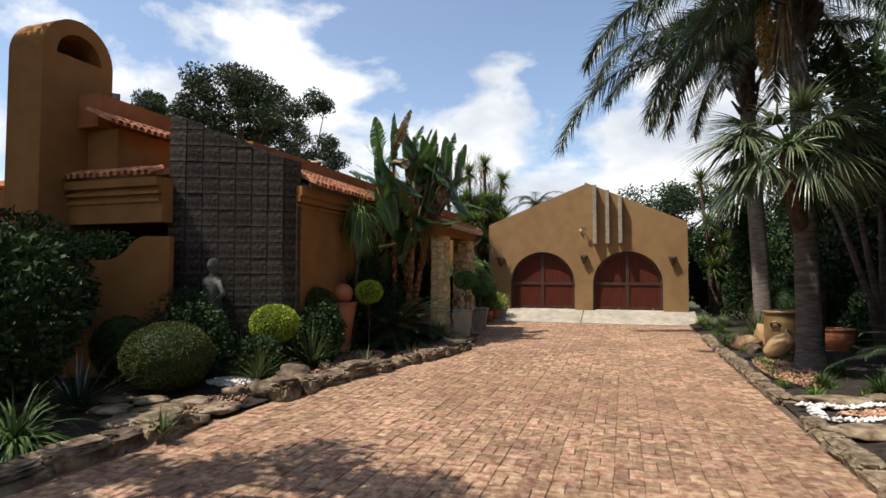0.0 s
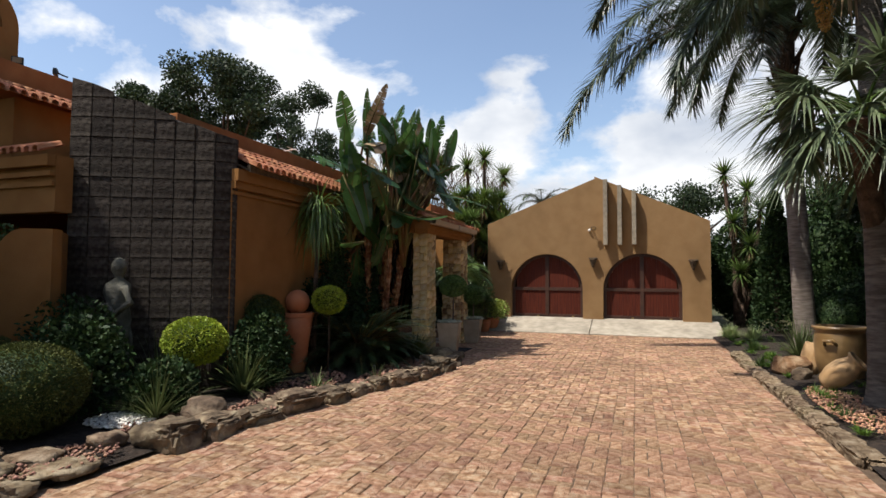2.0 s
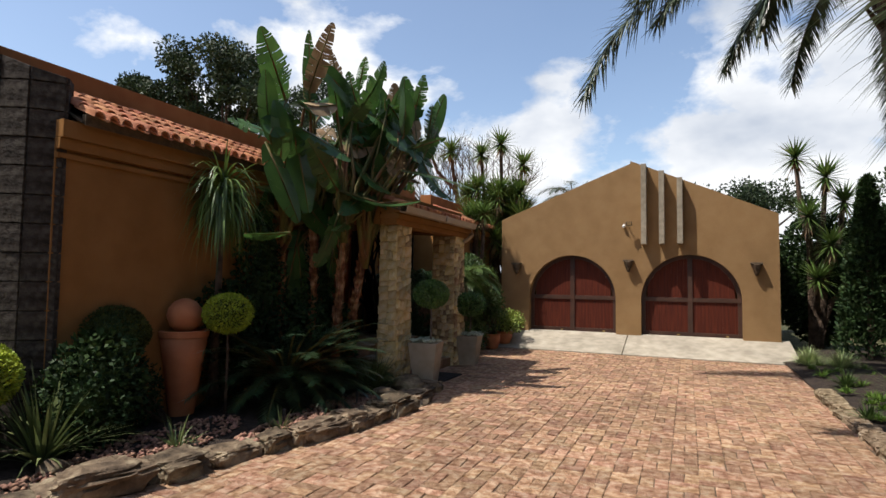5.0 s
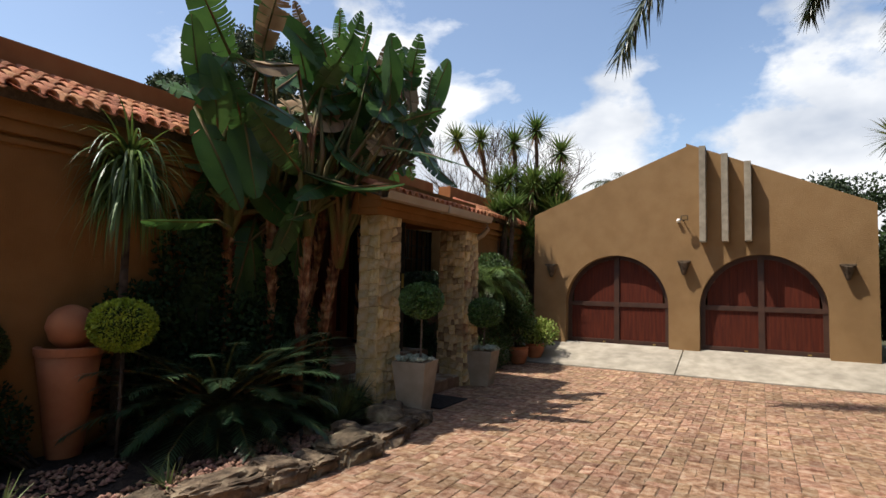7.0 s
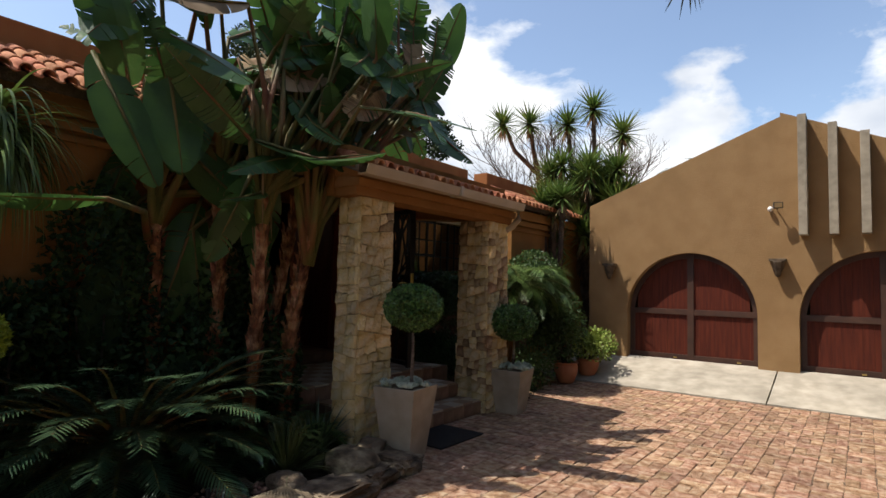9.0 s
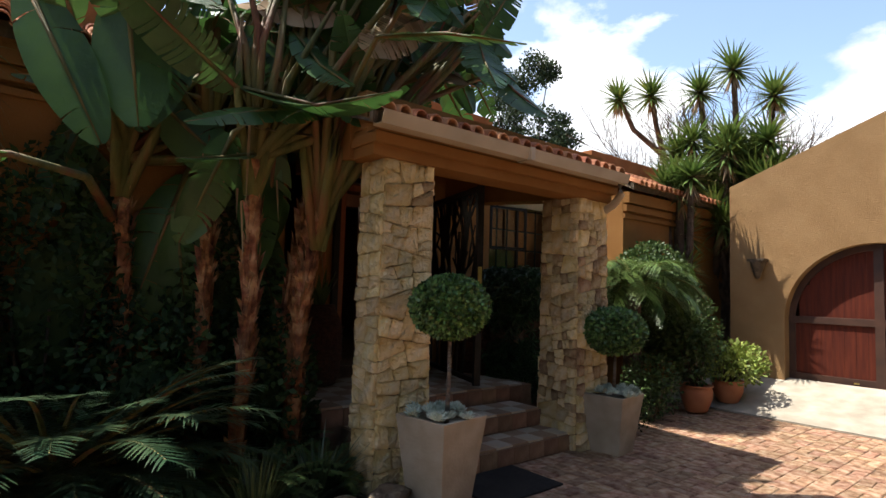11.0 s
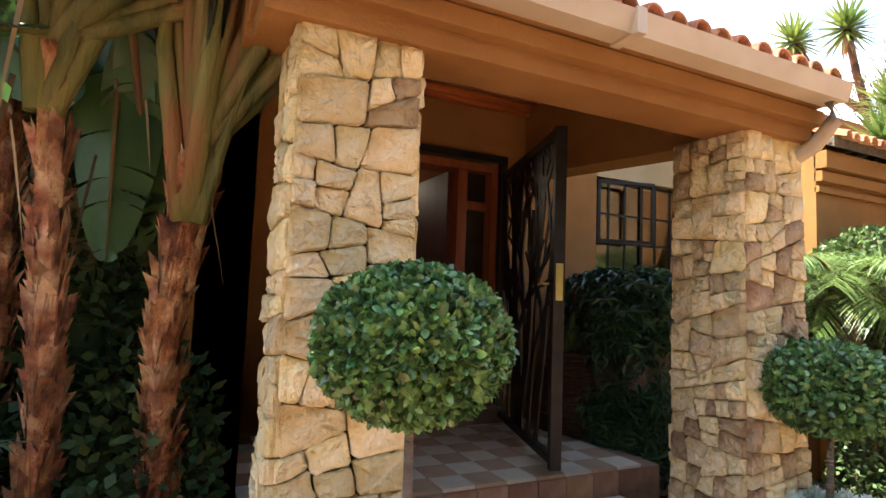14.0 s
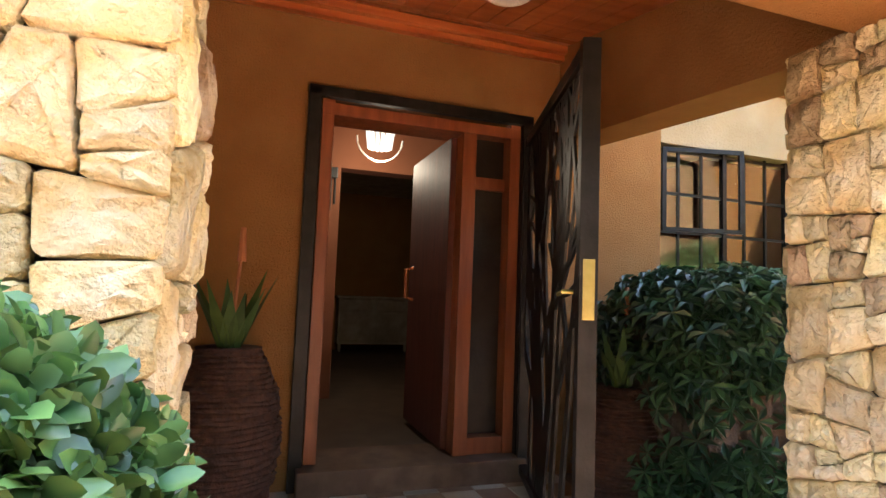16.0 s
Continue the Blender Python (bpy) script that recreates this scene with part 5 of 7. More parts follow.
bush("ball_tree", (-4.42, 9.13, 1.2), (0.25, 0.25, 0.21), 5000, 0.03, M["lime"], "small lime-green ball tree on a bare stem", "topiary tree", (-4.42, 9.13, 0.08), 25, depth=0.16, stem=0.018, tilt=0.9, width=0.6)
bush("shrub", (-4.9, 9.5, 1.25), (0.35, 0.35, 0.3), 1500, 0.07, M["dark"], "dark green shrub against the house wall", "shrub", (-4.9, 9.5, 0.08), 26, core=False, depth=0.8)
bush("shrub", (-5.95, 6.15, 0.75), (0.6, 0.45, 0.58), 3600, 0.06, M["dark"], "loose dark green glossy shrub before the garden wall", "shrub", (-5.95, 6.15, 0.08), 27, depth=0.5, tilt=0.8)
bush("shrub", (-4.65, 7.75, 0.5), (0.4, 0.4, 0.42), 1800, 0.05, M["dark"], "low dark green shrub in the bed by the house", "shrub", (-4.65, 7.75, 0.08), 28, depth=0.4)
bush("shrub", (-4.95, 8.4, 0.42), (0.3, 0.3, 0.36), 1800, 0.05, M["dark"], "low dark green shrub in the bed by the house", "shrub", (-4.75, 8.7, 0.08), 29, depth=0.4)
bush("large_shrub", (-5.75, 3.5, 1.15), (0.75, 0.7, 0.85), 5200, 0.1, M["dark"], "large dark green broad-leaved shrub by the drive", "shrub", (-5.75, 3.5, 0.08), 30, depth=0.35, tilt=0.8)
bush("large_shrub", (-6.9, 4.4, 1.3), (0.9, 0.9, 1.0), 5200, 0.09, M["dark"], "large dark green shrub before the garden wall", "shrub", (-6.9, 4.4, 0.08), 31, depth=0.35, tilt=0.8)
bush("trailing_shrub", (-7.6, 6.2, 1.95), (0.8, 0.3, 0.25), 1500, 0.06, M["mid"], "loose shrub that rises behind the garden wall", "shrub", (-7.6, 6.5, 0.0), 32, core=False, depth=0.9)
for p, n, ln, w, lab, seed in (((-4.62, 6.1, 0.1), 150, 0.62, 0.013, "fine grey-green grass tuft beside the white pebbles", 1), ((-4.55, 7.35, 0.1), 90, 0.8, 0.028, "striped strap-leaved tuft beside the lime bush", 2),
                               ((-5.5, 7.0, 0.1), 70, 0.85, 0.03, "striped strap-leaved tuft before the slate wall", 3), ((-4.75, 3.05, 0.1), 300, 0.62, 0.024, "dark strap-leaved lily clump by the stone edging", 4),
                               ((-4.6, 2.3, 0.1), 260, 0.6, 0.024, "dark strap-leaved lily clump by the stone edging", 5), ((-5.35, 4.1, 0.1), 80, 0.8, 0.025, "loose dark strap-leaved clump under the shrubs", 6),
                               ((-3.72, 11.05, 0.08), 330, 0.48, 0.014, "dense fine grass tuft by the stone edging", 7), ((-3.95, 11.55, 0.08), 120, 0.5, 0.02, "dark grass tuft beside the stone column", 8),
                               ((-4.0, 8.15, 0.08), 26, 0.3, 0.016, "thin pale tuft in the pebbles", 9), ((-3.55, 9.0, 0.08), 24, 0.28, 0.016, "thin pale tuft behind the edging", 10),
                               ((-3.9, 3.75, 0.1), 30, 0.25, 0.02, "small low tuft between the rocks", 11)):
    tuft("grass_tuft", p, n, ln, w, M["mid"] if seed in (4, 5) else M["cycad"] if seed in (6, 8) else M["grass"], lab, "grass tuft", seed, group="tufts in the bed", droop=3.0 if seed in (4, 5) else 0.8)


def statue(place):
    """A draped standing figure in cast stone: plain turned and blended masses."""
    bm = lathe([(0.2, 0.0), (0.2, 0.08), (0.15, 0.1), (0.14, 0.42), (0.19, 0.44), (0.19, 0.48)], 8)
    body = lathe([(0.13, 0.48), (0.15, 0.55), (0.13, 0.8), (0.15, 1.0), (0.11, 1.16), (0.15, 1.34), (0.13, 1.44), (0.05, 1.5), (0.045, 1.54), (0.08, 1.6), (0.085, 1.67), (0.05, 1.74), (0.01, 1.76)], 20, wob=0.35)
    me = bpy.data.meshes.new("tmp")
    body.to_mesh(me)
    body.free()
    bm.from_mesh(me)
    bpy.data.meshes.remove(me)
    for s in (-1, 1):
        tube(bm, [(s * 0.13, 0, 1.4), (s * 0.24, 0.03, 1.22), (s * 0.18, -0.12, 1.08), (s * 0.05, -0.15, 1.2)], [0.05, 0.045, 0.04, 0.03], 10)
    for k in range(9):
        a = k * 0.7
        tube(bm, [(0.1 * math.cos(a), 0.1 * math.sin(a), 1.1), (0.15 * math.cos(a + 0.15), 0.15 * math.sin(a + 0.15), 0.8), (0.16 * math.cos(a + 0.2), 0.16 * math.sin(a + 0.2), 0.5)], [0.012, 0.022, 0.026], 6)
    ob = part("statue", bm, M["statue"], smooth=True)
    ob.location = place
    ob.rotation_euler = (0, 0, -0.3)
    tagged(ob, "weathered grey cast-stone garden statue before the slate wall", "statue")


statue((-5.9, 6.72, 0.02))
jar = empty("tall_jar", (-4.86, 8.95, 0.08), "tall tapered terracotta jar by the house wall", "jar")
part("body", lathe([(0.12, 0), (0.13, 0.05), (0.2, 0.6), (0.24, 0.86), (0.2, 0.86), (0.19, 0.82)], 32), M["terracotta"], jar, smooth=True)
part("rim", lathe([(0.225, 0.855), (0.25, 0.865), (0.255, 0.925), (0.235, 0.935), (0.2, 0.93), (0.195, 0.86)], 32), M["terracotta"], jar, "thick rolled rim")
ball = tagged(part("terracotta_ball", lathe([(0.02, -0.185), (0.09, -0.165), (0.15, -0.11), (0.185, 0), (0.165, 0.085), (0.11, 0.15), (0.04, 0.182), (0.005, 0.186)], 32), M["terracotta"], smooth=True), "round terracotta ball resting on a tall jar", "garden ornament")
ball.location = (-4.86, 8.95, 1.17)

# edging of rough rocks
rng = random.Random(31)
y = -1.5
k = 0
while y < 11.75:
    x = along(EDGE, y)
    ln = rng.uniform(0.3, 0.72)
    x2 = along(EDGE, min(y + ln, 11.85))
    big = 1.35 if 5.2 < y < 6.3 else 1.0
    if not 4.15 < y < 5.0:
        rock("edging_rock", ((x + x2) / 2 - 0.12, y + ln / 2, -0.02), (rng.uniform(0.15, 0.22) * big, ln * 0.5, rng.uniform(0.09, 0.14) * big), -math.atan2(x2 - x, ln) + rng.uniform(-0.12, 0.12), "rough brown weathered rock in the edging of the bed", k, M["rock"], group="edging rocks", sub=4)
    y += ln * 0.93
    k += 1
for x, y, sx, sy, rz in ((-4.2, 4.3, 0.22, 0.28, 0.2), (-4.2, 4.82, 0.2, 0.26, -0.1), (-4.62, 4.45, 0.24, 0.18, 0.4), (-4.6, 4.0, 0.2, 0.2, 1.0), (-5.0, 4.2, 0.2, 0.17, 0.3), (-4.95, 4.65, 0.2, 0.15, 0.9), (-4.55, 4.85, 0.2, 0.16, 0.2), (-5.3, 4.5, 0.16, 0.15, 0.5)):
    rock("flagstone", (x, y, soil_height(x, y, -1) - 0.01), (sx, sy, 0.045), rz, "flat pale flagstone laid in the bed", 77 + x, M["kerbstone"], group="flagstones", sub=3)
for x, y, s, m_ in ((-4.1, 5.6, 0.16, "rock"), (-4.25, 6.35, 0.2, "rock"), (-3.45, 10.85, 0.12, "rock"), (-3.4, 11.45, 0.17, "rock"), (-3.7, 10.6, 0.1, "rock"), (-4.4, 5.35, 0.12, "rock"), (-4.3, 7.3, 0.1, "rock"), (-3.62, 11.9, 0.13, "rock")):
    rock("garden_rock", (x, y, 0.06), (s, s * 1.2, s * 0.7), x * 5, "rounded brown rock lying in the bed", x * 3, group="rocks in the bed")
pebbles("pebble_patch", (-4.85, 5.9), (0.35, 0.3), 520, 0.026, M["pebble"], 0.11)
pebbles("pebble_patch", (-4.0, 7.2), (0.3, 0.8), 420, 0.035, M["pebble_red"], 0.08)
pebbles("pebble_patch", (-3.55, 9.6), (0.28, 1.2), 520, 0.04, M["pebble_red"], 0.08)
pebbles("pebble_patch", (-4.35, 4.9), (0.3, 0.5), 260, 0.025, M["pebble_red"], 0.08)
pebbles("pebble_patch", (-4.2, 8.2), (0.35, 0.9), 500, 0.03, M["pebble_red"], 0.08)
pebbles("pebble_patch", (-4.45, 6.0), (0.25, 0.4), 160, 0.035, M["pebble_red"], 0.09)

# cycad and ferns
V, F, VR, FR = [], [], [], []
rg = random.Random(3)
for i in range(95):
    a = i * 2.399
    t = 0.2 + 0.95 * (i / 95)
    frond(V, F, VR, FR, (0.05 * math.cos(a), 0.05 * math.sin(a), 0.25), (math.cos(a), math.sin(a), 1.6 - t * 1.4), rg.uniform(0.95, 1.35), 0.9, 0.17, 0.014, 44, 0.25, rg, 0.25, 0.1)
cy = empty("cycad", (-4.45, 10.15, 0.1), "dark glossy sago cycad in the shade of the bed", "cycad")
part("fronds", mesh_of("fronds", V, F, M["cycad"]), None, cy)
part("ribs", mesh_of("ribs", VR, FR, M["petiole"]), None, cy)
part("trunk", lathe([(0.12, 0), (0.14, 0.15), (0.08, 0.3)], 14, wob=0.4), M["bark"], cy)


def fern(place, n, ln, seed, material="mid", label="arching green fern under the palms"):
    V, F, VR, FR = [], [], [], []
    rg = random.Random(seed)
    for i in range(n):
        a = i * 2.399
        frond(V, F, VR, FR, (0, 0, 0), (math.cos(a), math.sin(a), rg.uniform(0.5, 1.6)), ln * rg.uniform(0.7, 1.1), 1.3, 0.07, 0.018, 20, 0.2, rg, 0.1, 0.05)
    top = empty("fern", place, label, "fern", "ferns in the bed")
    part("fronds", mesh_of("fronds", V, F, M[material]), None, top)
    part("ribs", mesh_of("ribs", VR, FR, M["petiole"]), None, top)


V, F, VR, FR = [], [], [], []
for i in range(9):
    a = i * 2.399
    frond(V, F, VR, FR, (0, 0, 0.4), (math.cos(a), math.sin(a), 0.5), rg.uniform(0.4, 0.6), 1.7, 0.09, 0.014, 26, 0.3, rg, 0.2, 0.1)
part("young_fronds", mesh_of("young_fronds", V, F, M["mid"]), None, cy, "lighter green young fronds")
# 67 and 68 are added leaf masses, standing in for shade on the wall
for x, y, z, rx, ry, rz, sd in ((-5.0, 9.65, 0.62, 0.3, 0.4, 0.6, 61), (-4.75, 10.7, 0.7, 0.35, 0.6, 0.7, 62), (-4.7, 11.5, 0.65, 0.35, 0.35, 0.65, 63), (-4.84, 11.2, 1.2, 0.13, 0.42, 1.0, 67), (-4.86, 10.1, 1.3, 0.12, 0.5, 1.1, 68), (-4.7, 7.9, 0.6, 0.35, 0.4, 0.5, 64), (-5.5, 5.9, 0.6, 0.5, 0.5, 0.55, 65), (-4.85, 6.4, 0.35, 0.3, 0.4, 0.3, 66)):
    bush("shrub", (x, y, z), (rx, ry, rz), 2600, 0.075, M["dark"], "dense dark green shrub that darkens the shaded bed", "shrub", (x, y, 0.08), sd, depth=0.5, group="shade shrubs")
fern((-4.25, 11.15, 0.1), 26, 0.5, 1)
fern((-4.4, 10.75, 0.1), 22, 0.5, 2)
fern((-4.1, 11.45, 0.1), 20, 0.4, 5)
fern((-4.05, 11.2, 0.1), 26, 0.55, 6)
fern((-4.6, 11.4, 0.1), 26, 0.6, 7)
fern((-4.2, 11.75, 0.1), 22, 0.42, 8)

# hanging ponytail plant on the wall
V, F = [], []
rg = random.Random(8)
for i in range(560):
    a = rg.uniform(0, 6.283)
    blade(V, F, (0.03 * math.cos(a), 0.03 * math.sin(a), rg.uniform(-0.3, 0.1)), (math.cos(a) * 0.8, math.sin(a) * 0.8, rg.uniform(-0.6, 2.4)), rg.uniform(0.3, 0.9), 0.019, rg.uniform(1.6, 7.5), seg=12)
hp = empty("ponytail_plant", (-4.72, 9.3, 2.62), "drooping grassy ponytail plant hanging under the eaves", "hanging plant")
part("leaves", mesh_of("leaves", V, F, M["yucca"]), None, hp)
bm = bmesh.new()
tube(bm, [(0, 0, 0), (-0.05, 0.02, -1.0), (-0.12, 0.05, -2.5)], [0.02, 0.035, 0.06], 8)
part("stem", bm, M["bark"], hp, smooth=True)

# ---- giant strelitzia clump ----
st = empty("strelitzia", (-4.5, 11.2, 0.08), "tall giant strelitzia clump with torn paddle leaves and shaggy trunks", "strelitzia")
O = Vector((-4.5, 11.2, 0.08))


def shaggy_trunk(pts, r0, r1, seed, petioles=(), material=None):
    rg = random.Random(seed)
    bm = bmesh.new()
    P = [Vector(p) - O for p in pts]
    n = 22
    line, rad = [], []
    for i in range(n + 1):
        t = i / n * (len(P) - 1)
        k = min(int(t), len(P) - 2)
        line.append(P[k].lerp(P[k + 1], t - k))
        rad.append(0.82 * (r0 + (r1 - r0) * i / n) * (1 + 0.13 * math.sin(i * 2.1 + seed)))
    tube(bm, line, rad, 12)
    part("trunk", bm, M["banana_trunk"], st, "shaggy red-brown trunk with old leaf bases")
    bm = bmesh.new()
    for i in range(280):
        t = rg.random() * (n - 1)
        k = int(t)
        a = rg.uniform(0, 6.28)
        rr = rad[k]
        c = line[k] + Vector((math.cos(a), math.sin(a), 0)) * rr * 0.95
        h, w = rg.uniform(0.05, 0.2), rg.uniform(0.6, 1.3)
        tv = Vector((-math.sin(a), math.cos(a), 0))
        o = Vector((math.cos(a), math.sin(a), 0))
        v = [bm.verts.new(c - tv * rr * w * 0.6), bm.verts.new(c + tv * rr * w * 0.6), bm.verts.new(c + tv * rr * w * 0.5 + Vector((0, 0, h)) + o * 0.012), bm.verts.new(c - tv * rr * w * 0.3 + Vector((0, 0, h * 1.3)) + o * rg.uniform(0.01, 0.06))]
        bm.faces.new(v)
    part("loose_bark", bm, M["banana_trunk"], st, "ragged loose bark strips", "stuff")
    return line[-1] + O


def paddle(base, tip, width, seed, side=None, torn=0.3, root=None, fold=0.25):
    """One big leaf: a stalk from the trunk, a midrib and a blade torn into strips."""
    rg = random.Random(seed)
    base, tip = Vector(base) - O, Vector(tip) - O
    V, F = [], []
    ax = tip - base
    L_ = ax.length
    d = ax.normalized()
    s = Vector(side or (0.25, 1, 0.0))
    s = (s - d * s.dot(d)).normalized()
    u = s.cross(d)
    n = 26
    bend = rg.uniform(-0.05, 0.1) * L_
    mids = [base + d * L_ * i / n + u * bend * math.sin(math.pi * i / n) for i in range(n + 1)]
    for sd in (-1, 1):
        k = 0
        while k < n:
            m = k + 1
            while m < n and rg.random() > torn:
                m += 1
            drop = rg.uniform(0.0, 0.35) if torn > 0.25 else rg.uniform(0, 0.08)
            prev = None
            for i in range(k, m + 1):
                t = i / n
                w = width / 2 * (math.sin(math.pi * min(1, t * 0.96 + 0.03)) ** 0.55) * (1.05 - 0.25 * t)
                q = mids[i]
                lag = d * w * 0.25
                gap = 0.006 * (1 if i in (k, m) and torn > 0.05 else 0)
                row = []
                for j, fr_ in enumerate((0.0, 0.4, 0.75, 1.0)):
                    p = q + s * sd * w * fr_ * math.cos(fold + drop * fr_) + u * w * fr_ * (math.sin(fold) - drop * fr_ * 1.2) + lag * fr_ * fr_ - Vector((0, 0, 1)) * drop * w * fr_ * fr_ * 0.8
                    if i == k:
                        p += d * gap * fr_
                    if i == m:
                        p -= d * gap * fr_
                    V.append(tuple(p))
                    row.append(len(V) - 1)
                if prev:
                    for j in range(3):
                        F.append((prev[j], prev[j + 1], row[j + 1], row[j]))
                prev = row
            k = m
    part("leaf", mesh_of("leaf", V, F, M["banana"] if seed % 9 else M["dry"], True), None, st)
    bm = bmesh.new()
    r = Vector(root or (-4.5, 11.3, 2.2)) - O
    mid = (r + mids[0]) / 2 + Vector((0, 0, 0.08)) - d * 0.1
    tube(bm, [r, mid, mids[0], mids[n // 2], mids[-1]], [0.035, 0.028, 0.02, 0.012, 0.003], 7)
    part("leaf_stalk", bm, M["petiole"], st, smooth=True)


T1 = shaggy_trunk([(-4.42, 11.15, 0.08), (-4.44, 11.22, 0.9), (-4.38, 11.2, 1.5), (-4.32, 11.16, 2.35)], 0.052, 0.044, 1)
T2 = shaggy_trunk([(-4.52, 11.62, 0.08), (-4.46, 11.6, 0.8), (-4.36, 11.58, 1.3), (-4.26, 11.64, 2.0)], 0.058, 0.052, 2)
T3 = shaggy_trunk([(-4.85, 10.5, 0.08), (-4.88, 10.52, 1.2), (-4.8, 10.45, 2.3)], 0.05, 0.042, 3)
T4 = shaggy_trunk([(-4.8, 11.7, 0.08), (-4.7, 11.6, 1.2), (-4.6, 11.8, 2.6)], 0.05, 0.042, 4)
T5 = shaggy_trunk([(-4.75, 10.95, 0.08), (-4.7, 11.0, 1.3), (-4.7, 10.95, 2.6)], 0.05, 0.042, 5)
LEAVES = [((-4.6, 9.92, 3.29), (-4.5, 9.67, 4.11), 0.32, T3), ((-4.6, 10.1, 3.05), (-4.5, 9.85, 3.79), 0.34, T3), ((-4.6, 9.83, 3.26), (-4.4, 10.26, 2.3), 0.38, T3),
          ((-4.6, 10.7, 3.77), (-4.5, 10.49, 4.95), 0.26, T5), ((-4.6, 11.36, 3.92), (-4.5, 10.97, 4.57), 0.3, T1), ((-4.6, 11.63, 3.64), (-4.5, 11.5, 4.52), 0.4, T4),
          ((-4.6, 12.16, 4.25), (-4.2, 12.07, 4.99), 0.18, T2), ((-4.6, 11.91, 4.62), (-4.2, 11.45, 4.9), 0.2, T1), ((-4.6, 11.49, 4.2), (-4.5, 10.98, 4.85), 0.26, T1),
          ((-4.6, 12.55, 3.97), (-4.2, 12.5, 4.73), 0.28, T4), ((-4.6, 13.0, 4.2), (-4.2, 13.31, 4.66), 0.26, T2), ((-4.6, 12.9, 4.3), (-4.2, 12.56, 3.17), 0.5, T2),
          ((-3.85, 12.0, 3.55), (-3.44, 12.75, 3.92), 0.2, T2), ((-3.75, 11.75, 3.22), (-2.66, 12.07, 2.91), 0.3, T2), ((-4.6, 10.42, 3.07), (-4.5, 10.12, 3.69), 0.34, T5),
          ((-4.6, 10.72, 3.4), (-4.5, 10.44, 2.45), 0.42, T5), ((-4.6, 12.18, 3.86), (-4.2, 11.94, 3.0), 0.34, T4)]
for i, (b, t, w, root) in enumerate(LEAVES):
    paddle(b, t, w * 1.08, i + 1, torn=0.12 if i in (0, 1, 4, 5, 9, 2) else 0.45, root=root)
rg = random.Random(12)
for i in range(54):
    root = (T1, T2, T3, T4, T5)[i % 5]
    a = rg.uniform(0, 6.28)
    b = Vector((root.x + 0.3 * math.cos(a) * rg.random(), root.y + rg.uniform(-0.25, 0.45), rg.uniform(2.3, 4.2)))
    b.x = min(b.x, -4.35)
    d = Vector((math.cos(a) * 0.5, math.sin(a), rg.uniform(-1.0, 1.0))).normalized()
    if b.y > 11.7:
        d.y = -abs(d.y)
    paddle(b, b + d * rg.uniform(0.7, 1.2), rg.uniform(0.32, 0.5), 100 + i, torn=rg.choice((0.15, 0.45, 0.6)), root=root)
for i in range(52):
    root = (T1, T2, T4)[i % 3]
    b = Vector((rg.uniform(-4.7, -3.85), rg.uniform(11.7, 13.3), rg.uniform(3.5, 4.25)))
    d = Vector((rg.uniform(-0.2, 0.35), rg.uniform(-0.7, 0.7), rg.choice((-0.45, -0.3, 0.7, 1.0)))).normalized()
    paddle(b, b + d * rng.uniform(0.55, 0.95), rg.uniform(0.28, 0.46), 300 + i, torn=rg.choice((0.15, 0.5, 0.7)), root=root)
# low drooping leaves near the wall and the trunks
paddle((-4.2, 9.83, 2.13), (-4.2, 9.1, 2.06), 0.3, 204, side=(1, 0, 0.35), torn=0.25, root=(-4.8, 10.4, 1.9))
paddle((-4.3, 11.15, 2.38), (-4.05, 10.6, 2.22), 0.3, 205, side=(1, 0.5, 0), torn=0.5, root=T1)
paddle((-4.3, 11.0, 2.5), (-4.5, 10.75, 1.75), 0.36, 206, torn=0.3, root=T1)
paddle((-4.55, 10.35, 3.4), (-4.4, 10.45, 2.45), 0.5, 208, torn=0.06, root=T3)
paddle((-4.6, 11.3, 2.9), (-4.62, 11.35, 1.6), 0.4, 209, torn=0.3, root=T4)
for i in range(12):
    b = Vector((rg.uniform(-4.95, -4.8), rg.uniform(9.7, 11.5), rg.uniform(2.0, 2.9)))
    paddle(b, b + Vector((rg.uniform(-0.05, 0.15), rg.uniform(-0.35, 0.35), -rg.uniform(0.7, 1.2))), rg.uniform(0.3, 0.5), 400 + i, side=(0.3, 1, 0), torn=rg.choice((0.1, 0.2, 0.4)), root=(T3, T5, T4)[i % 3])
# thick stalks that fan from the trunks
rg = random.Random(4)
for T, cnt in ((T1, 4), (T2, 5), (T3, 3), (T4, 4), (T5, 3)):
    for i in range(cnt):
        a = (i / (cnt - 1) - 0.5) * 0.55
        p0 = T - O + Vector((0, 0.05 * (i - cnt / 2) / cnt, -0.25))
        p2 = p0 + Vector((rg.uniform(-0.15, 0.2), math.sin(a) * 1.1 + 0.3 + rg.uniform(-0.12, 0.12), rg.uniform(1.1, 1.6) * math.cos(a)))
        bm = bmesh.new()
        tube(bm, [p0, p0.lerp(p2, 0.5) + Vector((0, -0.06, 0.08)), p2], [0.042, 0.03, 0.012], 8)
        part("stalk", bm, M["petiole"], st, "thick yellow-brown leaf stalk", smooth=True)
V, F = [], []
for i in range(14):
    p = Vector((rg.uniform(-0.2, 0.25), rg.uniform(-0.2, 0.5), rg.uniform(1.9, 3.0)))
    blade(V, F, p, (rg.uniform(-0.3, 0.3), rg.uniform(-0.3, 0.3), -1), rg.uniform(0.2, 0.6), rg.uniform(0.008, 0.025), 0.3)
part("dry_foliage", mesh_of("dry_foliage", V, F, M["dry"]), None, st, "hanging dry leaf strips", "stuff")


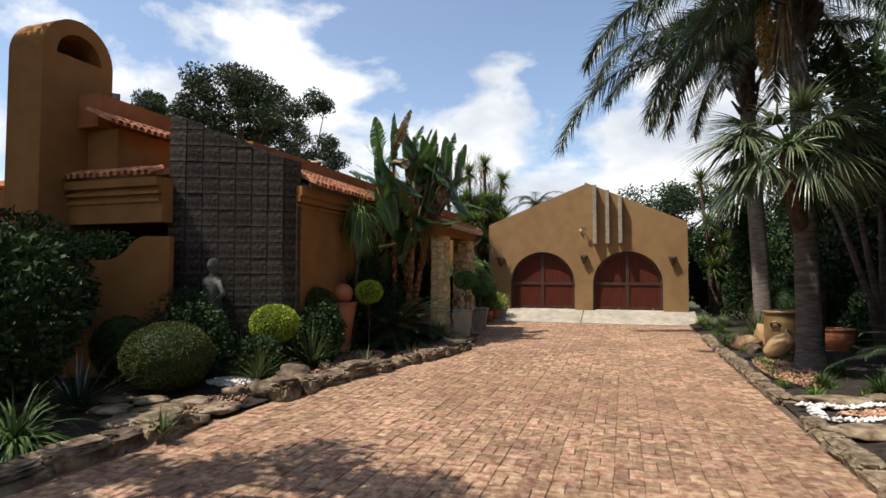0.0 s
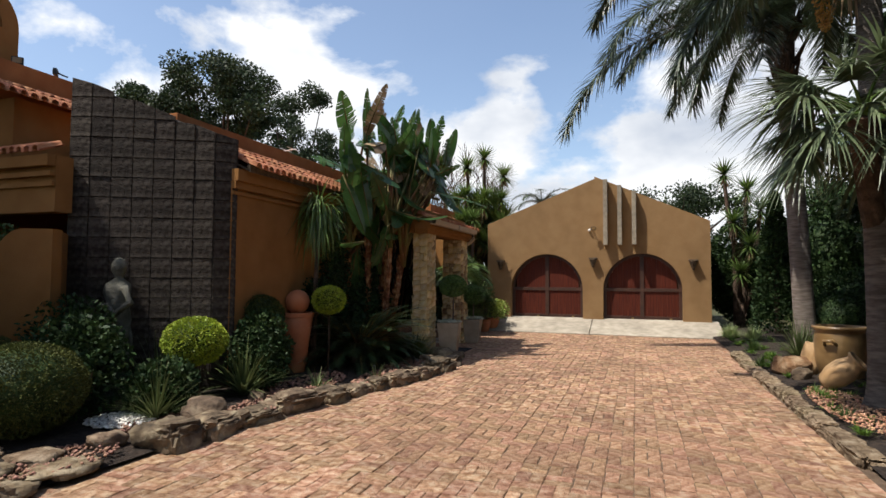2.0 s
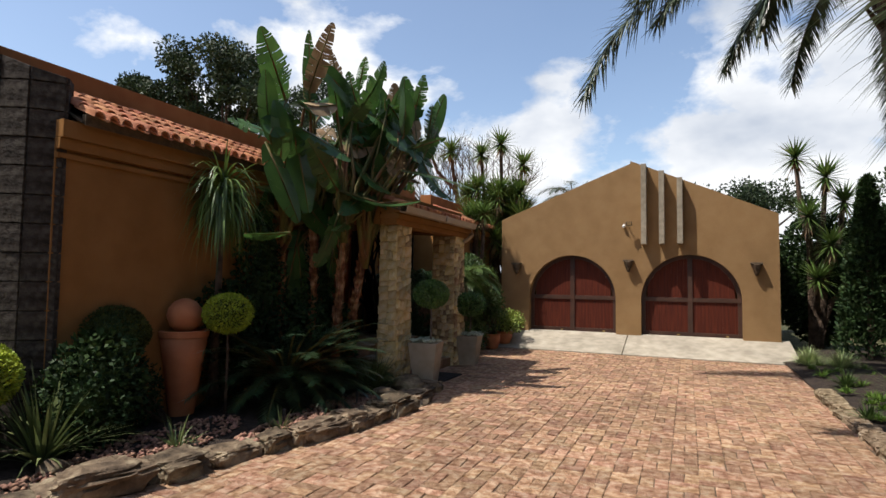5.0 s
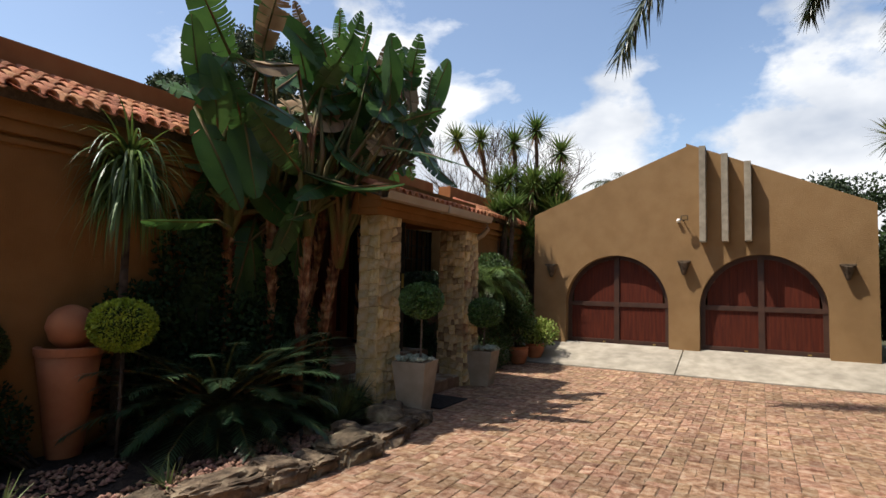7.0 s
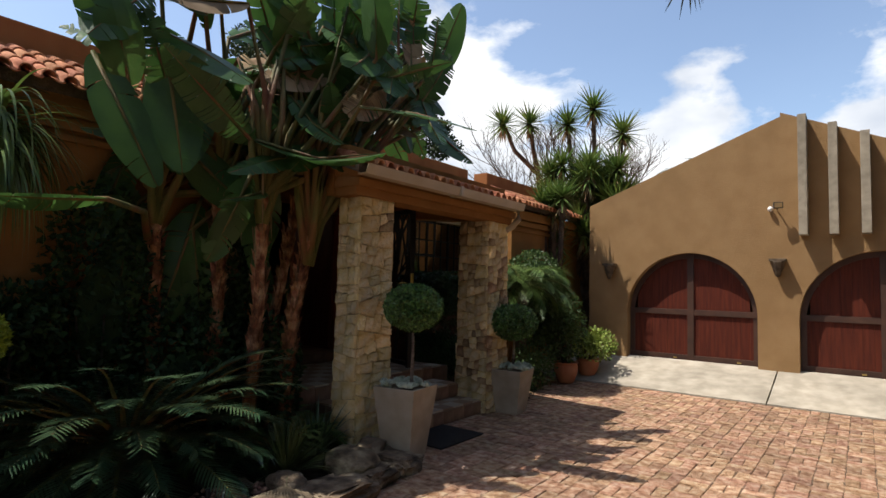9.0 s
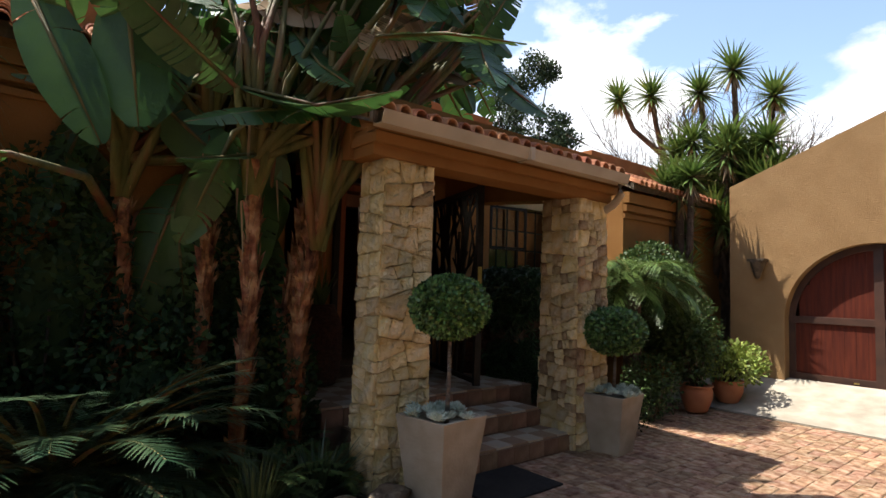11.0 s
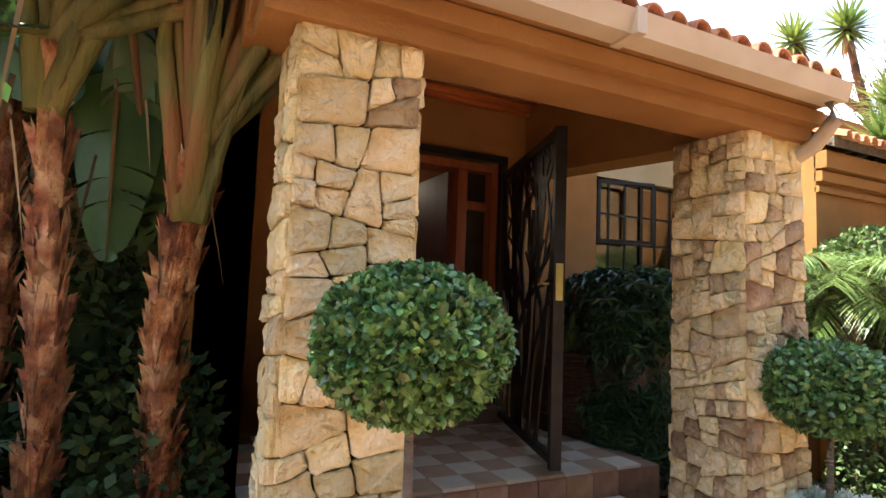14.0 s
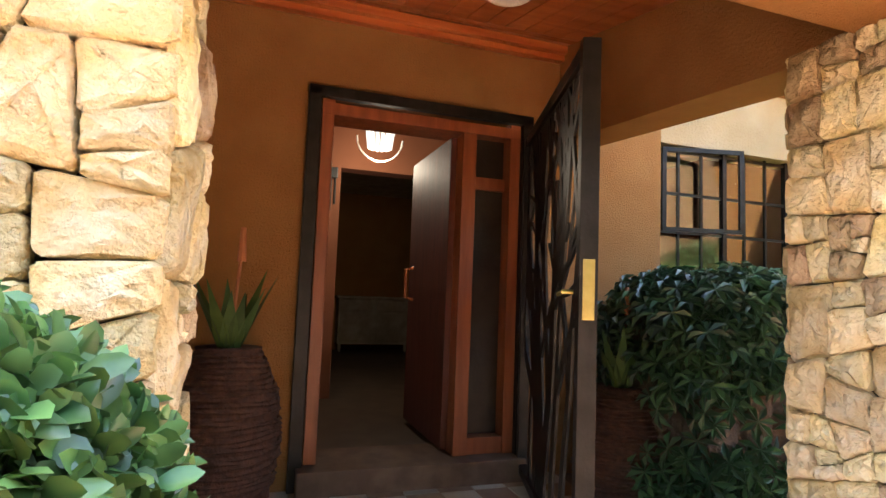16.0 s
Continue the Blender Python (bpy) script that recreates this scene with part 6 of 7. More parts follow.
for x, y in [(-4.07, 8.6), (-3.66, 9.17), (-3.47, 10.25)]:
    g_ = empty("garden_light", (x, y, 0.06), "small black garden spike light in the bed", "garden light", "spike lights in the bed")
    bm = bmesh.new()
    tube(bm, [(0, 0, 0), (0, 0, 0.14)], 0.008, 6)
    part("spike", bm, M["black"], g_)
    part("head", lathe([(0.01, 0.12), (0.018, 0.14), (0.02, 0.18), (0.012, 0.19)], 10), M["black"], g_)

# ---- right side ----
rng = random.Random(77)
y, k = 1.2, 0
while y < 13.6:
    x = along(KERB, y)
    ln = rng.uniform(0.24, 0.5)
    if not 6.1 < y < 6.9:
        rock("kerb_rock", (x + 0.13, y + ln / 2, -0.02), (rng.uniform(0.1, 0.13), ln * 0.54, rng.uniform(0.06, 0.085)), rng.uniform(-0.1, 0.1), "tan rough rock in the kerb of the garden", 40 + k, M["kerbstone"], group="kerb rocks", sub=4)
    y += ln * 0.95
    k += 1
for x, y, sx, sy, rz in ((2.35, 6.95, 0.45, 0.2, 0.1), (2.2, 5.75, 0.3, 0.24, 0.5), (2.9, 6.9, 0.3, 0.18, -0.2)):
    rock("flagstone", (x, y, soil_height(x, y, 1) - 0.01), (sx, sy, 0.05), rz, "flat pale sandstone slab at the edge of the garden", 90 + x, M["kerbstone"], group="flagstones", sub=3)
pebbles("pebble_patch", (2.42, 6.72), (0.55, 0.07), 130, 0.036, M["pebble"], 0.1)
pebbles("pebble_patch", (2.0, 6.5), (0.06, 0.26), 60, 0.036, M["pebble"], 0.07)
pebbles("pebble_patch", (2.3, 6.22), (0.3, 0.05), 60, 0.034, M["pebble"], 0.08)
pebbles("pebble_patch", (2.45, 6.45), (0.3, 0.14), 160, 0.03, M["gravel"], 0.09)
pebbles("pebble_patch", (2.3, 9.0), (0.33, 1.3), 1100, 0.022, M["gravel"], 0.13)
rock("garden_rock", (2.28, 11.6, 0.1), (0.22, 0.3, 0.17), 0.4, "low reddish-brown rounded garden rock", 5, M["stone_brown"])
rock("standing_rock", (2.55, 11.5, 0.12), (0.13, 0.16, 0.3), 0.2, "upright pale sandstone rock beside a grass tuft", 6, M["amber"], "rock")
rock("garden_rock", (2.3, 11.1, 0.1), (0.12, 0.12, 0.1), 0.9, "small grey garden rock", 9)
rock("garden_rock", (2.62, 10.95, 0.1), (0.14, 0.12, 0.1), 0.2, "small grey garden rock", 10)
urn = empty("urn", (2.86, 11.3, 0.1), "large brown glazed clay urn with small handles", "urn")
part("body", lathe([(0.31, 0), (0.34, 0.04), (0.385, 0.35), (0.40, 0.66), (0.385, 0.8), (0.375, 0.84), (0.42, 0.87), (0.43, 0.9), (0.42, 0.93), (0.37, 0.93), (0.35, 0.86)], 40), M["glaze"], urn, smooth=True)
bm = bmesh.new()
tube(bm, [(-0.3, -0.24, 0.6), (-0.34, -0.32, 0.68), (-0.24, -0.4, 0.7), (-0.16, -0.35, 0.62)], 0.028, 8)
part("handle", bm, M["glaze"], urn, smooth=True)
urn.scale = (0.83, 0.83, 0.83)
am = tagged(part("amphora", lathe([(0.06, 0), (0.115, 0.05), (0.165, 0.2), (0.165, 0.34), (0.125, 0.45), (0.115, 0.49), (0.15, 0.52), (0.155, 0.55), (0.115, 0.555), (0.1, 0.48), (0.09, 0.3)], 28), M["amber"], smooth=True), "small tan clay amphora lying tilted among stones", "amphora")
am.matrix_world = pose(2.3, 10.1, 0.2, 18, 46, 0) @ Matrix.Scale(0.95, 4)
round_pot((3.75, 11.6, 0.12), 0.3, 0.42, M["terracotta"], "wide terracotta pot behind the palm trunk")
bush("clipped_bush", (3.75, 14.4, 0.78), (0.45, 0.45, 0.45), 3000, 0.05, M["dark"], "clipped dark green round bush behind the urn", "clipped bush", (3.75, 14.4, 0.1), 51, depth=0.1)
for p, n, ln, w, m_, lab, seed in (((2.75, 13.0, 0.12), 150, 0.85, 0.02, "grass", "tall arching grey-green grass tuft before the palm", 42), ((2.2, 16.9, 0.08), 420, 0.42, 0.014, "pale_tuft", "pale variegated low tuft by the apron", 43),
                                   ((2.65, 16.6, 0.08), 380, 0.42, 0.014, "pale_tuft", "pale variegated low tuft by the apron", 44), ((3.1, 13.6, 0.12), 110, 0.8, 0.02, "grass", "tall arching grass tuft by the palm trunk", 45),
                                   ((2.15, 9.9, 0.1), 60, 0.16, 0.014, "yucca", "low bright green ground-cover tuft", 46), ((2.1, 8.6, 0.1), 60, 0.16, 0.014, "mid", "low green ground-cover tuft", 47),
                                   ((2.85, 8.7, 0.12), 170, 0.3, 0.014, "mid", "low green tuft at the foot of the palm", 48), ((2.45, 7.9, 0.12), 110, 0.25, 0.014, "mid", "low green tuft in the gravel", 49),
                                   ((3.0, 7.6, 0.12), 150, 0.35, 0.016, "mid", "low green tuft in the gravel", 50), ((2.95, 5.9, 0.1), 170, 0.3, 0.03, "cycad", "dark leafy plant at the edge of the garden", 51),
                                   ((2.0, 12.3, 0.08), 70, 0.22, 0.02, "mid", "low green tuft behind the kerb", 52), ((2.3, 14.6, 0.08), 120, 0.3, 0.02, "mid", "low green tuft beside the apron", 53)):
    tuft("grass_tuft", p, n, ln, w, M[m_], lab, "grass tuft", seed, group="tufts in the right garden", droop=0.9)

rg = random.Random(21)
for i in range(60):
    y = 7.1 + i * 0.17
    x = along(KERB, min(y, 13.5)) + rg.uniform(0.3, 1.3)
    tuft("ground_cover_plant", (x, y, 0.1), 55, rg.uniform(0.09, 0.16), 0.016, M["turf"], "low bright green ground-cover plant behind the kerb stones", "ground cover", 120 + i, group="ground cover along the kerb", droop=1.1)


def tall_palm(place, height, r0, r1, lean, seed, n_fronds, label, skirts=0, aim=None, crown=0.0, bark="trunk"):
    rg = random.Random(seed)
    top = empty("palm_tree", place, label, "palm tree", "tall feather palms")
    bm = bmesh.new()
    pts, rad = [], []
    n = 70
    for i in range(n + 1):
        t = i / n
        pts.append((lean[0] * t ** 1.3, lean[1] * t ** 1.3, height * t))
        rad.append((r0 + (r1 - r0) * t + 0.08 * math.exp(-t * 30)) * (1 + 0.02 * (i % 2)))
    tube(bm, pts, rad, 20)
    part("trunk", bm, M[bark], top, "grey ringed palm trunk", smooth=True)
    c = Vector((lean[0], lean[1], height))
    bm = bmesh.new()
    tube(bm, [c, c + Vector((0, 0, 0.5 + crown * 0.6)), c + Vector((0, 0, 1.0 + crown))], [r1 * 1.1, r1 * 1.25, r1 * 0.6], 14)
    for i in range(22 if not crown else 60):
        a = rg.uniform(0, 6.28)
        p = c + Vector((r1 * math.cos(a), r1 * math.sin(a), rg.uniform(-0.3, 0.7 + crown)))
        q = p + Vector((math.cos(a) * rg.uniform(0.1, 0.35), math.sin(a) * rg.uniform(0.1, 0.35), rg.uniform(0.25, 0.7)))
        tube(bm, [p, q], [0.06, 0.02], 6)
    part("crownshaft", bm, M["bark"], top, "brown fibrous leaf bases under the crown")
    dirs = []
    for i in range(n_fronds):
        a = i * 2.399 + seed
        e = 1.3 - 1.7 * (i / n_fronds)
        dirs.append(((math.cos(a), math.sin(a), e), rg.uniform(3.0, 3.8), rg.uniform(1.5, 2.1)))
    for q, (d_, ln, dr) in enumerate((aim or []) + dirs):
        V, F, VR, FR = [], [], [], []
        wide = q < len(aim or [])
        frond(V, F, VR, FR, c + Vector((0, 0, 0.7 + crown * (0.3 if q == 0 else rg.random()))), d_, ln, dr, 0.62 if wide else 0.48, 0.022, 230, 0.45 if wide else 0.7, rg, 0.6, 0.08, True)
        fo = part("frond", mesh_of("frond", V, F, M["frond"]), None, top)
        part("midrib", mesh_of("midrib", VR, FR, M["petiole"]), None, fo)
    return top, c


p1, c1 = tall_palm((3.14, 14.2, 0.1), 5.5, 0.19, 0.16, (-0.2, 0.2), 3, 16, crown=1.5, label= "tall feather palm with a slim grey ringed trunk", aim=[((-1.0, -0.1, 0.32), 5.45, 2.1), ((-0.9, -0.2, 0.9), 4.4, 2.6), ((-0.6, -0.6, 0.9), 3.2, 2.8), ((-0.5, -0.35, 0.6), 2.2, 3.4), ((-0.3, -0.7, 0.4), 2.6, 3.2)])
p2, c2 = tall_palm((2.68, 9.2, 0.1), 5.2, 0.17, 0.125, (0.0, 0.2), 5, 17, bark="trunk_dark", label= "tall feather palm with a thick grey ringed trunk", aim=[((1, 0.1, 0.1), 3.2, 1.8), ((0.8, -0.7, 0.0), 3.0, 1.8)])
rg = random.Random(6)
V, F = [], []
for i in range(950):
    t = rg.random()
    a, r = rg.uniform(0, 6.28), 0.15 * math.sin(math.pi * (0.1 + 0.85 * t)) ** 0.7 * math.sqrt(rg.random())
    p = Vector((-0.42 + r * math.cos(a), 0.25 + r * math.sin(a), 5.75 - 1.25 * t))
    s = 0.014
    k = len(V)
    V += [tuple(p + Vector(q) * s) for q in ((1, 0, 0), (-1, 0, 0), (0, 1, 0), (0, -1, 0), (0, 0, 1), (0, 0, -1))]
    F += [(k, k + 2, k + 4), (k + 2, k + 1, k + 4), (k + 1, k + 3, k + 4), (k + 3, k, k + 4), (k + 2, k, k + 5), (k + 1, k + 2, k + 5), (k + 3, k + 1, k + 5), (k, k + 3, k + 5)]
part("fruit_cluster", mesh_of("fruit_cluster", V, F, M["fruit"]), None, p2, "hanging cluster of small orange palm fruit", "stuff")
bm = bmesh.new()
tube(bm, [(-0.05, 0.15, 5.6), (-0.3, 0.18, 5.75), (-0.42, 0.25, 5.7), (-0.42, 0.25, 4.6)], [0.04, 0.03, 0.02, 0.008], 8)
part("fruit_stalk", bm, M["petiole"], p2)
V, F = [], []
for i in range(26):
    blade(V, F, (-0.2 + rg.uniform(-0.06, 0.06), 0.05 + rg.uniform(-0.05, 0.05), 5.55), (rg.uniform(-0.22, 0.08), rg.uniform(-0.1, 0.1), -1), rg.uniform(0.7, 1.15), 0.06, 0.05)
part("dry_sheath", mesh_of("dry_sheath", V, F, M["dry"]), None, p2, "hanging pale dry flower sheath")


# fan palm whose crown hangs before the tall one
fp = empty("fan_palm", (3.05, 10.3, 0.1), "short fan palm with stiff grey-green fan leaves", "palm tree")
bm = bmesh.new()
hub = Vector((-0.75, -1.8, 3.2))
tube(bm, [(0, 0, 0), (-0.05, -0.4, 1.2), (-0.5, -1.2, 2.3), hub], [0.13, 0.12, 0.12, 0.14], 12)
part("trunk", bm, M["bark"], fp)
V, F = [], []
bm = bmesh.new()
rg = random.Random(9)
for i in range(26):
    a = i * 2.399
    e = 1.0 - 1.6 * i / 26
    d = Vector((math.cos(a), math.sin(a), e)).normalized()
    ln = rg.uniform(0.45, 0.75)
    end = hub + d * ln - Vector((0, 0, 0.06))
    tube(bm, [hub, hub + d * ln * 0.5 + Vector((0, 0, 0.02)), end], [0.022, 0.016, 0.012], 6)
    V, F = [], []
    fan_leaf(V, F, end, d - Vector((0, 0, 0.2)), rg.uniform(0.8, 1.15), 44, 0.03, rg, 0.85, 3.0)
    part("fan", mesh_of("fan", V, F, M["fan"]), None, fp)
part("stalk", bm, M["yucca"], fp, "", "stuff")

# low cycad palm at the drive's edge
V, F, VR, FR = [], [], [], []
for i in range(22):
    a = i * 2.399
    frond(V, F, VR, FR, (0, 0, 0.3), (math.cos(a), math.sin(a), 1.1 - i / 22), rg.uniform(0.9, 1.3), 1.0, 0.2, 0.016, 40, 0.2, rg, 0.25, 0.1)
q = empty("cycad", (3.9, 8.3, 0.1), "large green cycad at the edge of the garden", "cycad")
part("fronds", mesh_of("fronds", V, F, M["frond"]), None, q)
part("ribs", mesh_of("ribs", VR, FR, M["petiole"]), None, q)
part("trunk", lathe([(0.15, 0), (0.18, 0.2), (0.1, 0.35)], 14, wob=0.4), M["bark"], q)


def tree(name, place, height, crown, n, leaf, label, seed, trunk=0.16, material="tree", cr=None, clumps=26):
    """A tapered trunk, forked limbs and a crown of leaf clumps with gaps."""
    rg = random.Random(seed)
    nr = np.random.default_rng(seed)
    top = empty(name, place, label, "tree", "")
    bm = bmesh.new()
    fork = height * 0.4
    tube(bm, [(0, 0, 0), (0.1, 0.05, fork * 0.5), (0.05, 0.1, fork)], [trunk, trunk * 0.8, trunk * 0.65], 10)
    P, Nn = [], []
    for i in range(clumps):
        a = i * 2.399
        t = rg.random()
        rr = crown[0] * math.sqrt(rg.random()) * (0.45 + 0.6 * math.sin(math.pi * (0.15 + 0.75 * t)))
        c = Vector((rr * math.cos(a), rr * math.sin(a), height - crown[1] * (1 - t)))
        s = rg.uniform(0.6, 1.15) * (cr or crown[0] * 0.3)
        pp, nn = blob_points(nr, n // clumps, c, (s, s, s * 0.7), 0.75, lumps=0.1)
        P.append(pp), Nn.append(nn)
        if i % 2 == 0:
            tube(bm, [(0.05, 0.1, fork), (c.x * 0.5, c.y * 0.5, (fork + c.z) / 2), tuple(c)], [trunk * 0.45, trunk * 0.25, 0.015], 6)
    part("trunk", bm, M["bark"], top)
    part("crown", leaves_mesh("crown", np.concatenate(P), np.concatenate(Nn), leaf, leaf * 0.6, M[material], nr, 0.5), None, top)
    return top


tree("tree", (-17.3, 21.7, -0.06), 11.3, (2.6, 5.5), 34000, 0.16, "dark evergreen tree rising behind the house", 1, 0.25, clumps=70, cr=0.75)
tree("tree", (-19.0, 30.0, -0.06), 12.4, (2.3, 6.0), 16000, 0.18, "dark evergreen tree rising behind the house", 2, 0.2, clumps=40, cr=0.8)
tree("tree", (-21.5, 21.5, -0.06), 10.8, (2.0, 5.0), 14000, 0.17, "dark evergreen tree behind the house roof", 3, 0.2)
# next tree is added out of view to shade garden wall and wing
tree("tree", (-10.7, 3.0, -0.06), 10.4, (1.7, 3.2), 22000, 0.2, "unseen tall tree added to shade the garden wall", 13, 0.16, "dark", clumps=40, cr=0.9)
tree("tree", (-4.5, 0.5, 0.05), 6.4, (1.7, 2.0), 12000, 0.13, "leafy tree beside the start of the drive", 12, 0.12, clumps=26)
tree("gum_tree", (3.8, 58.0, -0.06), 9.2, (5.8, 5.0), 16000, 0.3, "distant spreading gum tree behind the garage", 4, 0.5, clumps=34)
tree("gum_tree", (15.5, 48.0, -0.06), 8.6, (5.5, 5.5), 12000, 0.3, "distant spreading gum tree beyond the garden", 5, 0.5)
for i, (x, y, h_, c) in enumerate(((6.6, 17.5, 4.6, 2.0), (9.5, 15.0, 5.5, 2.6), (8.2, 21.0, 6.0, 2.8), (12.0, 19.0, 7.0, 3.4), (7.5, 11.5, 4.2, 1.9), (11.0, 9.5, 5.5, 2.8), (8.6, 6.0, 5.2, 2.4), (12.5, 26.0, 6.5, 3.4))):
    tree("tree", (x, y, -0.02), h_, (c, h_ * 0.85), 20000, 0.16, "dense dark green tree on the garden side, blocking sky light", 20 + i, 0.12, "dark" if i % 3 else "tree", clumps=48)
# the 11-12 m ones are added outside the view to dim the house walls
for i, (x, y, h_, c) in enumerate(((7.2, 9.0, 11.0, 3.6), (10.0, 19.0, 12.0, 4.2), (9.0, 13.5, 12.0, 4.2), (7.5, 3.0, 12.0, 4.4), (6.8, -2.5, 12.0, 4.4), (11.5, 23.0, 7.5, 3.4), (7.8, 30.0, 3.6, 2.4), (10.5, 32.0, 5.0, 3.2), (15.5, 28.0, 7.0, 4.0))):
    tree("tree", (x, y, -0.02), h_, (c, h_ * 0.85), 12000 if h_ > 10 else 8000, 0.3 if h_ > 10 else 0.17, "dense dark green tree on the garden side, blocking sky light", 60 + i, 0.14, "dark", clumps=34)
# unseen trees behind the camera, added to cut the sky light
for i, (x, y, h_, c) in enumerate(((0.5, -9.0, 6.0, 2.2), (5.5, -3.0, 6.5, 2.6), (-8.5, -3.0, 6.0, 2.6), (-12.5, 2.0, 7.0, 2.8))):
    tree("tree", (x, y, -0.02), h_, (c, h_ * 0.7), 6000, 0.16, "unseen leafy tree added to block sky light", 40 + i, 0.15, "dark", clumps=24)
for i, (x, y, sx, sy, h_) in enumerate(((6.5, 27.0, 5.5, 0.8, 3.0), (6.5, 14.5, 1.6, 0.7, 1.5), (5.2, 12.6, 1.1, 0.6, 0.9), (5.0, 17.0, 1.2, 0.8, 1.7), (9.0, 12.5, 2.2, 0.8, 1.8))):
    bush("hedge", (x, y, h_ / 2), (sx, sy, h_ / 2 + 0.1), 16000 if i == 0 else 7000, 0.16 if i == 0 else 0.08, M["dark"], "clipped dark green garden hedge", "hedge", (x, y, 0.0), 60 + i, depth=0.25)
for i, (x, y, sx, sy, h_) in enumerate(((3.3, 21.6, 1.1, 0.7, 3.4), (5.3, 19.8, 1.5, 1.1, 4.0), (7.6, 18.6, 1.6, 1.2, 4.2), (4.3, 16.4, 0.55, 0.6, 1.2))):
    bush("large_shrub", (x, y, h_ * 0.52), (sx, sy, h_ * 0.5), 9000, 0.13, M["dark"], "dense dark green shrub in the garden beside the garage", "shrub", (x, y, 0.0), 90 + i, depth=0.35, lumps=0.12, tilt=0.8)
# conifer
nr = np.random.default_rng(5)
z = nr.random(9000) ** 0.8
a = nr.uniform(0, 6.283, 9000)
rad_ = 0.54 * (1 - z ** 1.5) * (0.75 + 0.25 * nr.random(9000)) * (1 + 0.12 * np.sin(a * 5 + z * 20)) + 0.03
pts_ = np.stack([rad_ * np.cos(a), rad_ * np.sin(a), 0.1 + z * 3.6], 1)
cf = empty("conifer", (3.5, 18.2, 0.05), "dark green narrow conifer beside the garage", "conifer")
part("foliage", leaves_mesh("foliage", pts_, np.stack([np.cos(a) * 0.5, np.sin(a) * 0.5, np.full(9000, 0.8)], 1), 0.13, 0.05, M["dark"], nr, 0.8), None, cf)
part("trunk", lathe([(0.07, 0), (0.05, 1.8), (0.01, 3.5)], 8), M["bark"], cf)


def yucca(place, stems, label, seed, leaf=0.55, n=95):
    """Bare stems that fork, each with a head of sword leaves and a skirt of dry ones. stems: top points."""
    rg = random.Random(seed)
    top = empty("yucca", place, label, "yucca", "yuccas by the garage")
    V, F, VD, FD = [], [], [], []
    for (x, y, z, fx, fz) in stems:
        bm = bmesh.new()
        tube(bm, [(fx * 0.3, 0, 0), (fx, 0.0, fz), (x * 0.7 + fx * 0.3, y * 0.6, fz + (z - fz) * 0.45), (x, y, z)], [0.09, 0.075, 0.055, 0.05], 8)
        part("stem", bm, M["bark"], top)
        for i in range(n):
            a = i * 2.399
            t = i / n
            blade(V, F, (x + 0.03 * math.cos(a), y + 0.03 * math.sin(a), z - 0.12 * t), (math.cos(a), math.sin(a), 1.6 - 2.4 * t), leaf * rg.uniform(0.75, 1.05), 0.045, 0.25, seg=3, end=0.02)
        for i in range(26):
            a = rg.uniform(0, 6.28)
            blade(VD, FD, (x, y, z - 0.15), (math.cos(a) * 0.5, math.sin(a) * 0.5, -0.8), leaf * rg.uniform(0.5, 0.9), 0.035, 0.4, seg=3, end=0.02)
    part("leaves", mesh_of("leaves", V, F, M["yucca"]), None, top)
    part("dry_leaves", mesh_of("dry_leaves", VD, FD, M["dry"]), None, top, "drooping dry leaves under the heads")


yucca((-5.6, 20.6, 0.0), [(-1.6, -0.6, 5.7, -0.9, 4.4), (-0.85, -0.6, 5.6, -0.9, 4.4), (0.1, -0.5, 5.45, 0.1, 3.8), (0.72, -0.5, 5.72, 0.6, 3.6), (1.4, -0.5, 5.06, 1.0, 3.4)], "tall yucca with several rosette heads behind the garage wall", 1, 0.58)
rg = random.Random(15)
for q in range(3):
    yucca((-5.5 + 0.4 * q, 20.1, 0.0), [(rg.uniform(-0.7, 0.8), rg.uniform(-0.6, 0.6), rg.uniform(2.6, 4.5), rg.uniform(-0.2, 0.3), 1.2) for i in range(16)], "dense yucca thicket with dark green sword leaves", 2 + q, 0.62, 90)
yucca((-4.9, 18.3, 0.0), [(rg.uniform(-0.3, 0.2), rg.uniform(-0.3, 0.4), rg.uniform(1.9, 3.5), 0.0, 1.0) for i in range(7)], "yucca stems with sword leaves beside the garage corner", 7, 0.5, 70)
yucca((2.9, 20.5, 0.0), [(-0.2, 0.5, 4.9, 0.0, 2.5), (0.35, 0.0, 4.3, 0.1, 2.2), (0.75, 0.2, 3.7, 0.3, 1.8), (-0.1, -0.4, 3.3, 0.0, 1.8), (0.3, -0.6, 2.6, 0.1, 1.4), (0.0, -0.8, 1.8, 0.1, 1.0), (1.0, -0.3, 2.2, 0.4, 1.2)], "tall yucca with bright sword leaves beside the garage", 4, 0.62)


def feather(place, n, ln, label, seed, material="frond", stem=0.0, leaflet=0.28, width=0.02, count=40):
    rg = random.Random(seed)
    V, F, VR, FR = [], [], [], []
    for i in range(n):
        a = i * 2.399
        frond(V, F, VR, FR, (0, 0, stem), (math.cos(a), math.sin(a), 1.3 - 1.3 * i / n), ln * rg.uniform(0.8, 1.1), 1.6, leaflet, width, count, 0.6, rg, 0.4, 0.12)
    top = empty("small_palm", place, label, "palm", "small palms")
    part("fronds", mesh_of("fronds", V, F, M[material]), None, top)
    part("ribs", mesh_of("ribs", VR, FR, M["petiole"]), None, top)
    bm = bmesh.new()
    tube(bm, [(0, 0, 0), (0, 0, max(0.3, stem))], [0.12, 0.1], 10)
    part("trunk", bm, M["bark"], top)


feather((-4.45, 16.1, 0.05), 28, 0.85, "small feathery green palm beside the stone column", 1, "yucca", 1.55, 0.32, 0.0065, 100)
